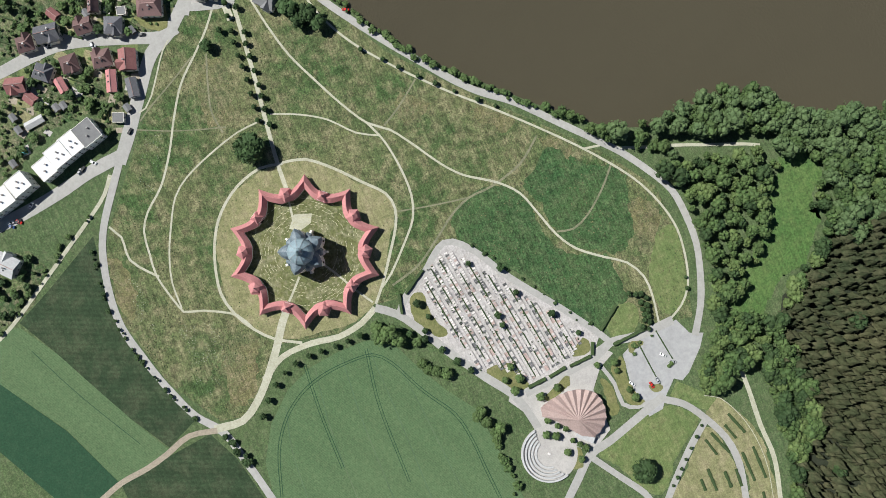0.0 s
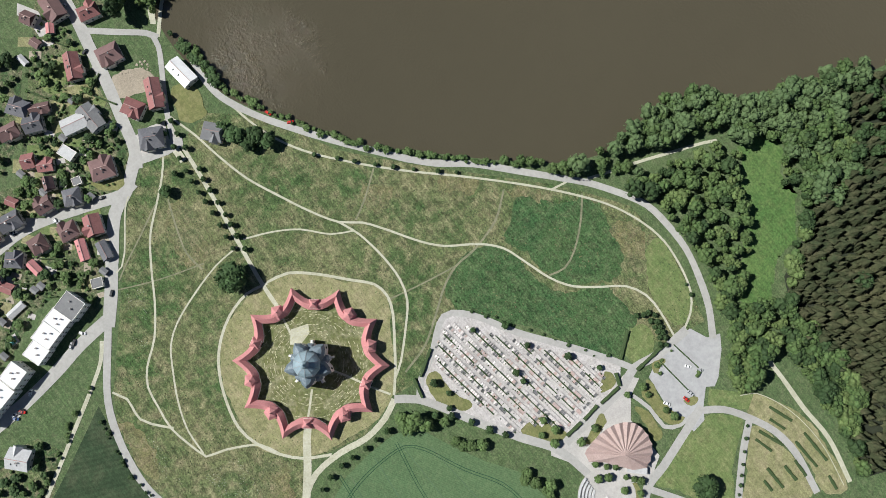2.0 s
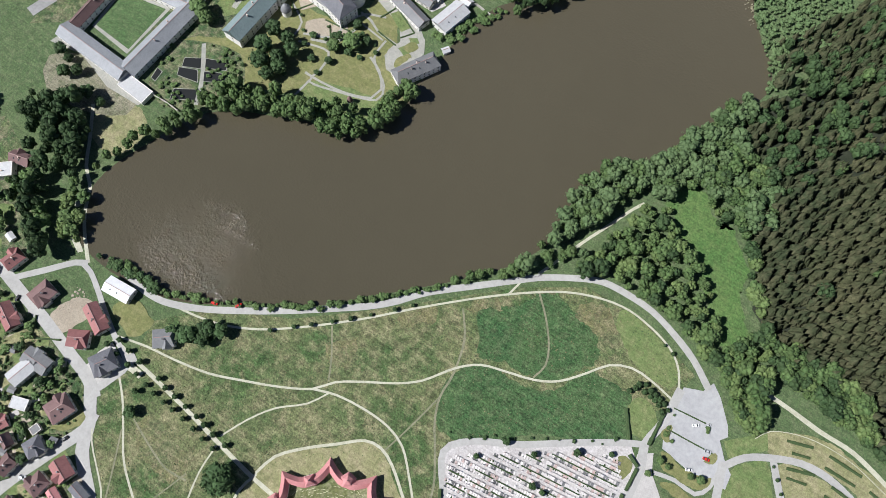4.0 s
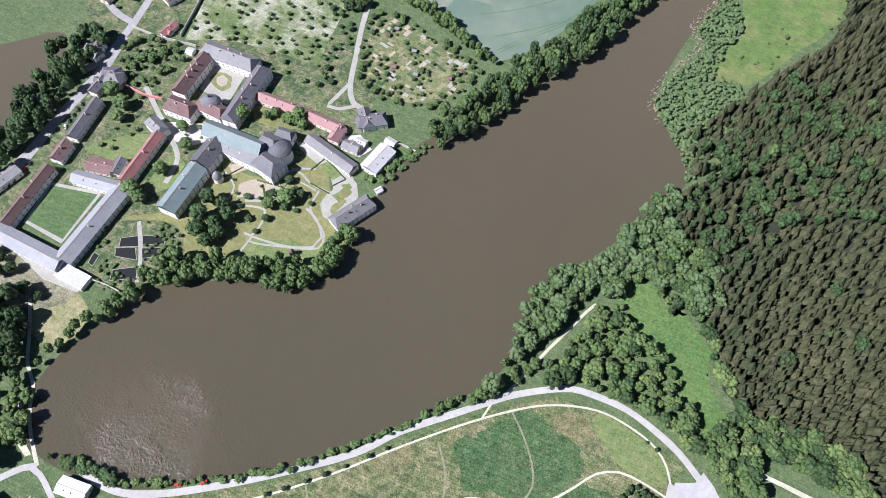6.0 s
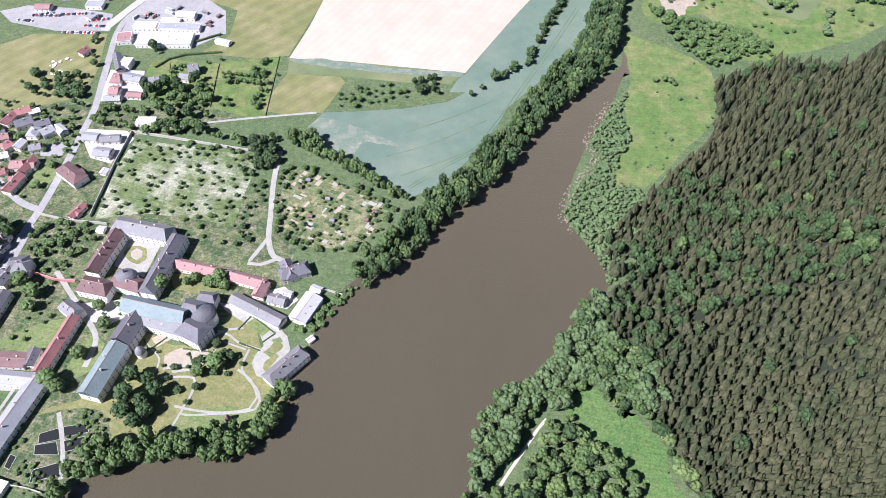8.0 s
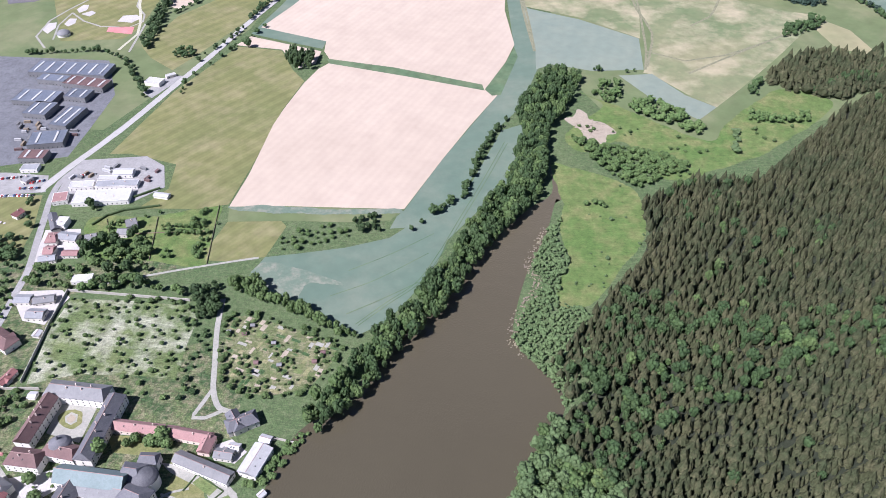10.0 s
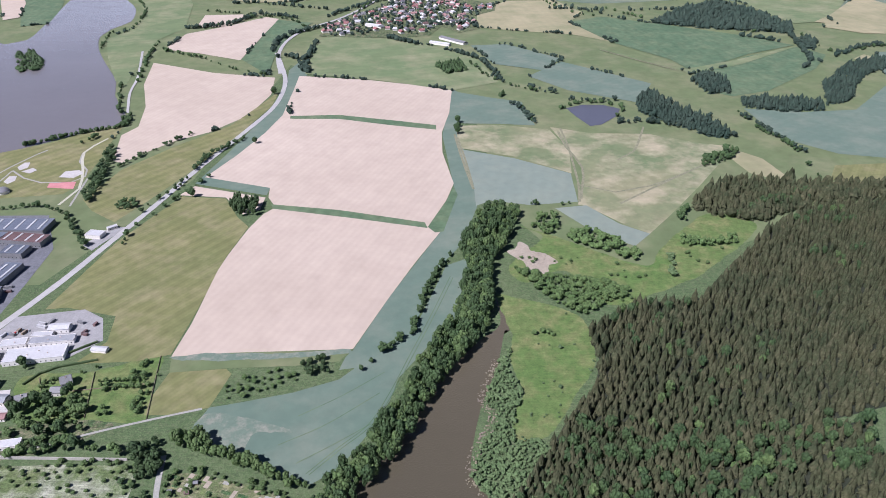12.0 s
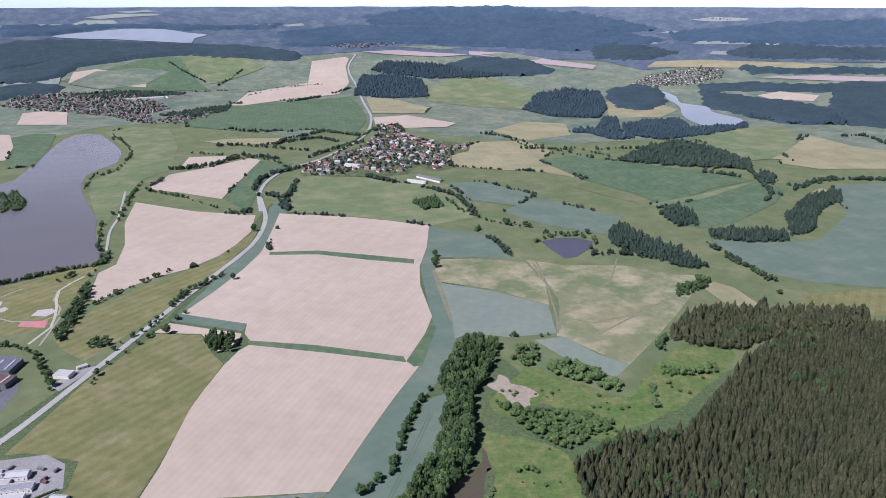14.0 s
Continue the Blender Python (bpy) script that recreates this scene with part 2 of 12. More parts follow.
def water_material(name, colour, ripple, rough, calm=0.22, gusts=()):
    """Murky water: fine ripples, raised by gusts in drifting patches and in a few streaks (x, y, length, width, turn, force)."""
    m = surf(name, colour, tuple(v * 1.1 for v in colour), None, 0.004, 0.02, rough=rough, spec=0.5, grain=0.02)
    n, link = m.node_tree.nodes, m.node_tree.links.new
    tc = n.new("ShaderNodeTexCoord")
    t = n.new("ShaderNodeTexNoise")
    t.inputs["Scale"].default_value, t.inputs["Detail"].default_value = 0.6, 3
    mp = n.new("ShaderNodeMapping")
    mp.inputs["Rotation"].default_value, mp.inputs["Scale"].default_value = (0, 0, radians(-50)), (0.35, 1.0, 1)
    big = n.new("ShaderNodeTexNoise")
    big.inputs["Scale"].default_value, big.inputs["Detail"].default_value = 0.03, 4
    gust = n.new("ShaderNodeMapRange")
    gust.inputs["From Min"].default_value, gust.inputs["From Max"].default_value = 0.48, 0.68
    gust.inputs["To Min"].default_value, gust.inputs["To Max"].default_value = calm, calm * 2.5
    link(tc.outputs["Object"], t.inputs["Vector"])
    link(tc.outputs["Object"], mp.inputs["Vector"])
    link(mp.outputs[0], big.inputs["Vector"])
    link(big.outputs["Fac"], gust.inputs["Value"])
    total = gust.outputs["Result"]

    def maths(kind, a, c):
        q = n.new("ShaderNodeMath")
        q.operation = kind
        for sock, v in ((q.inputs[0], a), (q.inputs[1], c)):
            if isinstance(v, float):
                sock.default_value = v
            else:
                link(v, sock)
        return q.outputs[0]

    if gusts:
        rag = n.new("ShaderNodeTexNoise")
        rag.inputs["Scale"].default_value, rag.inputs["Detail"].default_value = 0.11, 5
        link(tc.outputs["Object"], rag.inputs["Vector"])
        patchy = n.new("ShaderNodeMapRange")
        patchy.inputs["From Min"].default_value, patchy.inputs["From Max"].default_value = 0.4, 0.62
        link(rag.outputs["Fac"], patchy.inputs["Value"])
    for x, y, long, wide, turn, force in gusts:
        g = n.new("ShaderNodeMapping")
        g.vector_type = "TEXTURE"
        g.inputs["Location"].default_value, g.inputs["Rotation"].default_value, g.inputs["Scale"].default_value = (x, y, 0), (0, 0, radians(turn)), (long, wide, 50)
        link(tc.outputs["Object"], g.inputs["Vector"])
        e = n.new("ShaderNodeTexGradient")
        e.gradient_type = "SPHERICAL"
        link(g.outputs[0], e.inputs["Vector"])
        total = maths("ADD", total, maths("MULTIPLY", maths("MULTIPLY", e.outputs["Fac"], patchy.outputs["Result"]), force))
    bp = n.new("ShaderNodeBump")
    bp.inputs["Distance"].default_value = ripple
    link(maths("MULTIPLY", t.outputs["Fac"], total), bp.inputs["Height"])
    link(bp.outputs[0], n["Principled BSDF"].inputs["Normal"])
    return m


WATER = water_material("pond_water", (0.057, 0.0505, 0.0325), 0.75, 0.08, 0.2, ((-201.1, 11.4, 37, 16, 5, 2.2), (-201.9, 58.1, 35, 11, -8, 2.0), (-209.9, 28.9, 97, 55, 13, 0.9)))
pb = WATER.node_tree.nodes["Principled BSDF"]
pb.inputs["Sheen Weight"].default_value, pb.inputs["Sheen Roughness"].default_value, pb.inputs["Sheen Tint"].default_value = 1.0, 0.45, (0.98, 0.82, 0.58, 1)
WATER_GREY = water_material("lake_water", (0.148, 0.138, 0.138), 0.25, 0.2)
WATER_DARK = water_material("small_pond_water", (0.085, 0.088, 0.105), 0.25, 0.2)
BASIN_WATER = water_material("basin_water", (0.022, 0.023, 0.022), 0.1, 0.1)
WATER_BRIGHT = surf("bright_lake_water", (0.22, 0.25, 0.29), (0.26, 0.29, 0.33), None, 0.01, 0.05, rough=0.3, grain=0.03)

# ---- ground and its cover ----
RISE_FROM, RISE_TO, RISE = 3000.0, 4850.0, 366.0


def height(x, y):
    """The land is level round the hill and climbs to wooded uplands in the distance."""
    r = math.hypot(x, y)
    return 0.0 if r < RISE_FROM else RISE * ((r - RISE_FROM) / (RISE_TO - RISE_FROM)) ** 2


def link_mesh(name, verts, faces, material, parent=None, smooth=False):
    me = bpy.data.meshes.new(name)
    me.from_pydata(verts, [], faces)
    me.materials.append(material)
    if smooth:
        for p in me.polygons:
            p.use_smooth = True
    ob = new(name, me)
    ob.parent = parent
    return ob


def part(name, bm, material, parent=None, label=""):
    me = bpy.data.meshes.new(name)
    bmesh.ops.recalc_face_normals(bm, faces=bm.faces)
    bm.to_mesh(me)
    bm.free()
    me.materials.append(material)
    ob = new(name, me)
    ob.parent = parent
    return tagged(ob, label)


def curve_points(pts, closed=False, step=6.0):
    """A smooth line through a few points."""
    pts = [Vector((*p, 0)) for p in pts]
    n, out = len(pts), []
    for i in range(n if closed else n - 1):
        a, b = pts[i], pts[(i + 1) % n]
        p0 = pts[i - 1] if closed or i else a * 2 - b
        p3 = pts[(i + 2) % n] if closed or i + 2 < n else b * 2 - a
        k = max(1, min(36, int((b - a).length / step)))
        m1, m2 = (b - p0) * 0.5, (p3 - a) * 0.5
        lim = (b - a).length
        if m1.length > lim:
            m1 *= lim / m1.length
        if m2.length > lim:
            m2 *= lim / m2.length
        for j in range(k):
            t = j / k
            out.append(a * (2 * t**3 - 3 * t**2 + 1) + m1 * (t**3 - 2 * t**2 + t) + b * (3 * t**2 - 2 * t**3) + m2 * (t**3 - t**2))
    if not closed:
        out.append(pts[-1])
    return [(v.x, v.y) for v in out]


def lift(x, y, layer):
    r = math.hypot(x, y)
    return height(x, y) + 0.04 * layer * (1 + max(0.0, r - 900) / 220)


PATCHES = []


def patch(name, pts, material, layer, label, smooth=False, category=""):
    """A piece of land laid on the ground."""
    PATCHES.append(name)
    layer += 0.11 * (len(PATCHES) % 8)
    if smooth:
        ragged = material in (DRY, MEADOW_GREEN, LAWN, LAWN_FRESH, WET, SOIL, LAWN_DRY, GLADE) or name == "thin_crop"
        pts = curve_points(pts, True, (1.6 if ragged else 10.0) if math.hypot(*pts[0]) < 900 else 40.0)
        if ragged:
            wild = 1.0 if material in (DRY, MEADOW_GREEN, GLADE) else 0.4
            pts = [tuple(c + wild * (6.0 * noise.noise(Vector((x * 0.045, y * 0.045, w))) + 2.6 * noise.noise(Vector((x * 0.22, y * 0.22, w))) + 1.3 * noise.noise(Vector((x * 0.7, y * 0.7, w)))) for c, w in ((x, 1.0), (y, 7.0)))
                   for x, y in pts]
    bm = bmesh.new()
    f = bm.faces.new([bm.verts.new((x, y, 0)) for x, y in pts])
    bmesh.ops.triangulate(bm, faces=[f])
    far = max(math.hypot(x, y) for x, y in pts)
    if far > 2700:
        for _ in range(6):
            long = [e for e in bm.edges if e.calc_length() > 130 and max(v.co.length for v in e.verts) > 2700]
            if not long:
                break
            bmesh.ops.subdivide_edges(bm, edges=long, cuts=1)
            bmesh.ops.triangulate(bm, faces=[q for q in bm.faces if len(q.verts) > 3])
    for v in bm.verts:
        v.co.z = lift(v.co.x, v.co.y, layer)
    for q in bm.faces:
        q.normal_update()
        if q.normal.z < 0:
            q.normal_flip()
    me = bpy.data.meshes.new(name)
    bm.to_mesh(me)
    bm.free()
    me.materials.append(material)
    return tagged(new(name, me), label, category or name.replace("_", " "), kind="structure")


LAID = []
LINES = []


def ribbon(name, pts, width, material, layer, label, category="", smooth=True):
    """A road or path of even width laid on the ground."""
    LAID.append(name)
    layer += 0.13 * (len(LAID) % 7)
    line = curve_points(pts, False, 5.0 if math.hypot(*pts[0]) < 900 else 30.0) if smooth else pts
    if math.hypot(*pts[0]) < 700:
        LINES.extend((x, y, width / 2) for x, y in curve_points(pts, False, 1.5))
    verts, faces = [], []
    for i, p in enumerate(line):
        a, b = Vector(line[max(0, i - 1)]), Vector(line[min(len(line) - 1, i + 1)])
        d = (b - a).normalized()
        s = Vector((-d.y, d.x)) * width / 2 * (1 + 0.10 * noise.noise(Vector((*p, 0)) * 0.06))
        for q in (Vector(p) + s, Vector(p) - s):
            verts.append((q.x, q.y, lift(q.x, q.y, layer)))
        if i:
            k = 2 * i
            faces.append((k - 2, k - 1, k + 1, k))
    return tagged(link_mesh(name, verts, faces, material), label, category or name.replace("_", " "), kind="structure")


def build_ground():
    rings = [0, 60, 150, 300, 600, 1000, 1500, 2000, 2500, 2900] + [3000 + 60 * i for i in range(32)]
    seg = 256
    verts, faces = [(0, 0, 0)], []
    for r in rings[1:]:
        for k in range(seg):
            a = 2 * math.pi * k / seg
            x, y = r * math.cos(a), r * math.sin(a)
            verts.append((x, y, height(x, y)))
    for k in range(seg):
        faces.append((0, 1 + k, 1 + (k + 1) % seg))
    for i in range(len(rings) - 2):
        o = 1 + i * seg
        for k in range(seg):
            j = (k + 1) % seg
            faces.append((o + k, o + seg + k, o + seg + j, o + j))
    tagged(link_mesh("ground", verts, faces, GRASS), "wide green grassland between fields, paths and woods", "ground", kind="structure")


build_ground()

# an added glowing ring, painted as pale sky haze beyond the last hills
HAZE = bpy.data.materials.new("glowing_haze")
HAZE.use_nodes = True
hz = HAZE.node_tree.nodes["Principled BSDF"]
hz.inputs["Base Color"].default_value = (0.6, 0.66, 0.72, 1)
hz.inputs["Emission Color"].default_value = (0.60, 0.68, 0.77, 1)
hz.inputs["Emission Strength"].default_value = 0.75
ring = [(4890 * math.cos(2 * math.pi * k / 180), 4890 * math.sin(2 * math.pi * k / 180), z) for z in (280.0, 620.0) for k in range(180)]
tagged(link_mesh("backdrop", ring, [(k, (k + 1) % 180, 180 + (k + 1) % 180, 180 + k) for k in range(180)], HAZE), "glowing ring painted as pale hazy sky along the horizon", "sky", kind="structure")

# ---- water ----
POND = ([(-275.9, -9.7), (-243.5, -14.1), (-207.8, -9.6), (-181.8, 0.8), (-151.0, 21.5), (-119.4, 41.3), (-93.5, 66.8), (-67.4, 92.3), (-44.6, 116.2), (-28.4, 136.7), (-16.6, 162.5)]
        + [(-18.8, 168.5), (-19.3, 195.1), (-10.5, 220.1), (7.4, 245.2), (21.8, 276.6), (43.1, 316.4), (53.0, 343.6), (46.6, 365.5), (23.0, 389.2), (9.7, 410.1)]
        + [(11.5, 448.5), (20.0, 498.0), (34.9, 549.4), (44.8, 608.6)]
        + [(49.5, 607.8), (50.0, 640.6), (43.6, 672.7), (37.3, 669.8), (40.2, 618.9), (19.7, 592.2), (-4.9, 555.4), (-32.5, 511.7)]
        + [(-46.5, 476.7), (-66.4, 433.4), (-89.1, 400.6), (-104.6, 355.5), (-121.4, 323.1), (-143.3, 297.1), (-153.3, 260.4)]
        + [(-152.9, 239.0), (-155.8, 208.8), (-160.4, 179.0), (-168.7, 153.4), (-193.9, 146.4), (-226.2, 132.3), (-254.0, 118.4), (-270.7, 98.7), (-280.8, 71.0), (-289.0, 48.0), (-291.4, 24.5), (-278.4, -2.3)])
patch("pond", POND, WATER, 2, "broad brown murky pond with a still rippled surface", True, "water")
patch("pond", [(-507.3, 243.5), (-462.9, 278.2), (-441.4, 235.2), (-434.2, 201.1), (-434.4, 174.2), (-457.0, 143.3), (-502.5, 133.4), (-573.7, 212.2)], WATER, 2, "brown pond behind a row of trees", True, "water")
patch("lake", [(-1398.1, 1924.0), (-1133.3, 1739.4), (-1102.9, 1785.4), (-1135.2, 1924.0), (-1197.4, 2148.2), (-1243.8, 2326.6), (-1246.3, 2447.6), (-1178.6, 2447.6), (-1036.5, 2252.1), (-974.7, 2148.2), (-925.4, 1993.7), (-940.4, 1903.9), (-935.1, 1827.4), (-887.6, 1711.8), (-814.5, 1584.9), (-732.8, 1453.7), (-694.1, 1358.5), (-623.4, 1242.7), (-613.8, 1198.3), (-661.1, 1162.0), (-701.0, 1109.8), (-742.0, 1068.6), (-812.6, 1012.7)],
      WATER_GREY, 2, "grey lake in the valley", True, "water")
patch("small_pond", [(189.1, 1313.3), (222.8, 1333.8), (261.6, 1333.8), (290.8, 1313.3), (277.7, 1273.9), (243.0, 1227.5), (220.9, 1218.6), (202.3, 1267.5)], WATER_DARK, 4, "small dark farm pond between meadows", True, "water")
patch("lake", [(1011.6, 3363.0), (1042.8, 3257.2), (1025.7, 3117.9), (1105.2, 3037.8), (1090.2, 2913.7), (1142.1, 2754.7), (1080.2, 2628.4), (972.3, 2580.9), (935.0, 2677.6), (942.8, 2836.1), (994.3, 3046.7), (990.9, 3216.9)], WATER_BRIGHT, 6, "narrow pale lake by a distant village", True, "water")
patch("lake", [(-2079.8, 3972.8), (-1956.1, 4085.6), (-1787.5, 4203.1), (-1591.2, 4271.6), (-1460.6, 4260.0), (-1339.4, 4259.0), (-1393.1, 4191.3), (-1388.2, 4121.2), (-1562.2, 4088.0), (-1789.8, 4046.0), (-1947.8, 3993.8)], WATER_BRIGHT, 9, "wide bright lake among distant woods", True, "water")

# ---- fields of the open country ----
FIELD_EDGES = []


def field(name, material, layer, label, pts):
    patch(name, pts, material, layer, label, category="field")
    for a, b in zip(pts, pts[1:] + pts[:1]):
        if random.random() < 0.4 and 1300 < math.hypot(*a) < 3800 and math.dist(a, b) < 700:
            FIELD_EDGES.append((a, b))


field("bare_field", PALE, 3, "pale pinkish bare ploughed field", [(-288.2, 553.2), (-286.6, 610.3), (-291.4, 714.6), (-289.6, 754.4), (-282.8, 820.5), (-274.3, 861.1), (-260.7, 885.6), (-155.0, 865.2), (-49.3, 836.2), (-30.1, 821.3), (-58.0, 741.9), (-81.7, 667.6), (-109.5, 571.8), (-179.8, 565.8), (-235.7, 561.2)])
field("bare_field", PALE, 3, "pale pinkish bare ploughed field", [(-392.2, 977.7), (-367.5, 1066.3), (-346.8, 1168.1), (-337.0, 1254.8), (-348.3, 1405.4), (-357.0, 1502.6), (-208.5, 1479.3), (-28.8, 1423.7), (-30.8, 1280.7), (-41.0, 1178.5), (-37.0, 1089.4), (-16.1, 970.2), (-25.4, 913.1), (-47.7, 833.1), (-153.1, 852.0), (-259.0, 878.7), (-279.4, 913.6), (-284.7, 945.4)])
field("bare_field", PALE, 3, "narrow pale bare field beside a round copse", [(-396.7, 947.5), (-283.4, 913.4), (-281.6, 874.5), (-301.3, 860.2), (-339.8, 911.5), (-408.5, 916.6)])
field("bare_field", PALE, 3, "pale bare field beside the lake road", [(-706.8, 1591.0), (-544.6, 1517.1), (-406.0, 1488.7), (-387.0, 1375.1), (-399.3, 1252.7), (-444.8, 1164.8), (-489.5, 1123.6), (-517.9, 1073.1), (-539.8, 1026.1), (-558.0, 1036.8), (-591.1, 1146.3), (-578.4, 1187.9), (-606.8, 1292.9), (-665.6, 1432.3)])
field("bare_field", PALE, 4, "pale bare field in the valley", [(-725.7, 1706.4), (-725.0, 1858.6), (-646.5, 1944.4), (-566.9, 2060.6), (-525.2, 2037.8), (-523.5, 1890.7), (-517.4, 1618.7), (-631.6, 1674.4)])
field("bare_field", PALE, 4, "small pale bare field in the valley", [(-723.0, 1930.7), (-745.1, 2076.0), (-641.7, 2091.7), (-613.0, 2060.6), (-646.5, 1944.4)])
field("bare_field", PALE, 5, "long pale bare field by the country road", [(-903.2, 3078.3), (-895.3, 3355.2), (-659.2, 3571.1), (-702.4, 3958.3), (-538.5, 4054.6), (-510.8, 4028.2), (-511.7, 3879.5), (-460.0, 3587.8), (-479.3, 3355.1), (-666.5, 3245.3), (-851.3, 3081.6)])
field("bare_field", PALE, 5, "pale bare field near the village", [(-246.3, 2628.4), (-271.9, 2794.8), (-143.0, 2850.1), (50.3, 2665.1), (12.2, 2580.8), (-169.4, 2557.7)])
field("stubble_field", HAY_PALE, 5, "straw-coloured stubble field near the village", [(-347.5, 3286.6), (-212.5, 3251.5), (-52.3, 3043.7), (-77.0, 2893.0), (-281.0, 2893.0)])
field("bare_field", PALE, 5, "brownish bare field near a far village", [(-1559.3, 2626.5), (-1653.5, 2837.5), (-1591.6, 2889.5), (-1497.1, 2880.2), (-1378.3, 2628.4)])
field("bare_field", PALE, 6, "brownish bare field among green ones", [(-1719.1, 3350.6), (-1772.5, 3525.5), (-1699.1, 3605.3), (-1500.5, 3586.1), (-1419.4, 3527.9), (-1374.2, 3375.7), (-1573.7, 3370.1)])
field("bare_field", PALE, 5, "bare field at the lake shore", [(-1543.4, 2426.6), (-1470.5, 2426.6), (-1340.4, 2216.4), (-1258.2, 2030.4), (-1285.0, 1993.7)])
field("crop_strip", CROP_LUSH, 4, "dark green grass strip across the bare field", [(-270.2, 892.3), (-172.5, 878.1), (-52.1, 845.7), (-47.5, 830.0), (-153.6, 855.3), (-263.7, 878.5)])
field("crop_strip", CROP_LUSH, 4, "dark green grass strip across the bare field", [(-321.8, 1252.3), (-233.6, 1261.4), (-126.7, 1235.0), (-52.3, 1214.3), (-51.3, 1191.8), (-134.7, 1211.5), (-230.2, 1240.4), (-318.5, 1237.4)])
field("crop_strip", CROP_BLUE, 4, "green crop strip beside the bare field", [(-399.3, 955.3), (-392.8, 979.7), (-284.7, 945.4), (-283.7, 920.8)])
field("crop_strip", CROP_LUSH, 4, "green wedge of grass", [(-47.7, 833.1), (-25.3, 911.3), (-15.9, 960.4), (-9.7, 931.9), (-26.4, 821.4), (-37.3, 817.9)])
field("crop_strip", CROP_BLUE, 2, "blue-green grain between road and bare field", [(-399.3, 955.3), (-385.7, 1065.7), (-368.2, 1253.8), (-365.5, 1404.8), (-388.0, 1543.8), (-379.6, 1611.4), (-343.0, 1524.0), (-336.9, 1405.8), (-325.1, 1225.3), (-340.2, 1141.6), (-361.0, 1043.5), (-383.4, 971.8)])
field("grain_field", CROP_BLUE, 2, "blue-green grain field along the wooded shore", [(-109.2, 570.0), (-81.7, 667.6), (-30.1, 821.3), (-15.9, 960.4), (-39.5, 1165.1), (-28.8, 1423.7), (-11.2, 1398.7), (-11.7, 1193.2), (6.4, 1022.7), (22.7, 923.8), (-0.3, 792.4), (-27.0, 736.4), (-40.8, 674.7), (-49.3, 610.2), (-73.6, 585.1), (-97.2, 543.9), (-118.5, 539.0), (-115.0, 559.0)])
field("grain_field", CROP_BLUE, 3, "blue-green grain field with tramlines", [(-238.1, 441.5), (-227.7, 482.4), (-199.1, 490.8), (-155.4, 505.3), (-116.3, 524.9), (-73.4, 582.3), (-46.9, 620.4), (-20.2, 736.6), (10.4, 757.6), (7.1, 653.9), (-27.6, 591.4), (-60.0, 528.4), (-65.0, 496.8), (-80.4, 453.4), (-98.7, 414.6), (-118.7, 397.4), (-157.6, 407.8), (-196.0, 428.0)])
field("crop_strip", VALLEY, 3, "worn green field margin", [(-288.2, 553.2), (-235.7, 561.2), (-179.8, 565.8), (-112.0, 569.9), (-120.6, 551.8), (-163.6, 543.4), (-228.7, 537.8), (-281.1, 529.3)])
field("hay_field", HAY, 3, "mown yellow-green hay meadow", [(-281.1, 529.3), (-228.4, 537.0), (-220.8, 529.7), (-225.1, 499.0), (-227.7, 482.4), (-260.0, 471.8), (-282.7, 471.0), (-285.1, 497.0)])
field("hay_field", HAY, 3, "broad mown yellow-green hay meadow with swaths", [(-455.2, 629.7), (-441.1, 777.5), (-403.9, 913.1), (-338.8, 907.9), (-307.1, 853.4), (-284.0, 825.1), (-291.0, 747.5), (-288.7, 625.7), (-290.0, 556.7), (-320.7, 545.1), (-379.7, 538.8), (-362.3, 575.4), (-372.7, 619.7), (-432.1, 633.7)])
field("hay_field", HAY, 3, "olive hay meadow between road and lake", [(-540.4, 897.2), (-529.4, 1002.1), (-480.5, 1099.9), (-417.2, 1198.3), (-389.7, 1323.5), (-376.2, 1395.2), (-368.9, 1306.6), (-389.8, 1156.6), (-416.8, 1012.7), (-446.3, 897.2), (-466.6, 832.0), (-511.8, 863.5)])
field("hay_field", HAY, 2, "green-yellow park meadow by the lake", [(-762.1, 1057.0), (-698.2, 1104.9), (-658.4, 1156.6), (-604.9, 1189.7), (-597.4, 1130.2), (-579.6, 1034.4), (-568.4, 951.9), (-577.3, 914.8), (-661.9, 897.2)])
field("grain_field", CROP_GREY, 3, "grey-green grain field", [(-11.3, 1104.8), (78.4, 1068.6), (161.8, 1012.7), (160.3, 914.8), (91.4, 902.4), (36.7, 914.8), (16.5, 897.2), (13.4, 971.5)])
field("grain_field", CROP_GREY, 4, "grey-green wedge of grain", [(125.9, 893.7), (170.5, 904.1), (206.9, 850.7), (241.7, 824.4), (215.9, 791.0), (166.3, 832.0)])
field("hay_field", WORN_PASTURE, 3, "pale mown hay field on a slope", [(158.9, 905.9), (177.1, 971.5), (233.7, 981.5), (309.5, 1045.6), (379.2, 1068.6), (446.1, 1130.2), (345.0, 971.5), (282.4, 880.1), (241.7, 824.4), (207.9, 855.5), (170.2, 902.4)])
field("pasture", WORN_PASTURE, 3, "green pasture with pale worn patches", [(148.7, 1212.7), (215.4, 1184.1), (315.1, 1184.1), (392.6, 1143.3), (446.1, 1130.2), (379.2, 1068.6), (309.5, 1045.6), (233.7, 981.5), (177.1, 971.5), (181.5, 1057.0)])
field("pasture", WORN_PASTURE, 3, "green pasture with a pale strip", [(-16.3, 1212.7), (67.5, 1218.6), (147.1, 1198.3), (169.9, 1104.8), (163.6, 1012.7), (78.8, 1075.7), (-11.3, 1109.8)])
field("grain_field", CROP_BLUE, 3, "blue-green grain field", [(-22.1, 1406.5), (52.2, 1369.3), (107.4, 1347.8), (123.8, 1218.6), (57.5, 1224.6), (-16.4, 1224.6)])
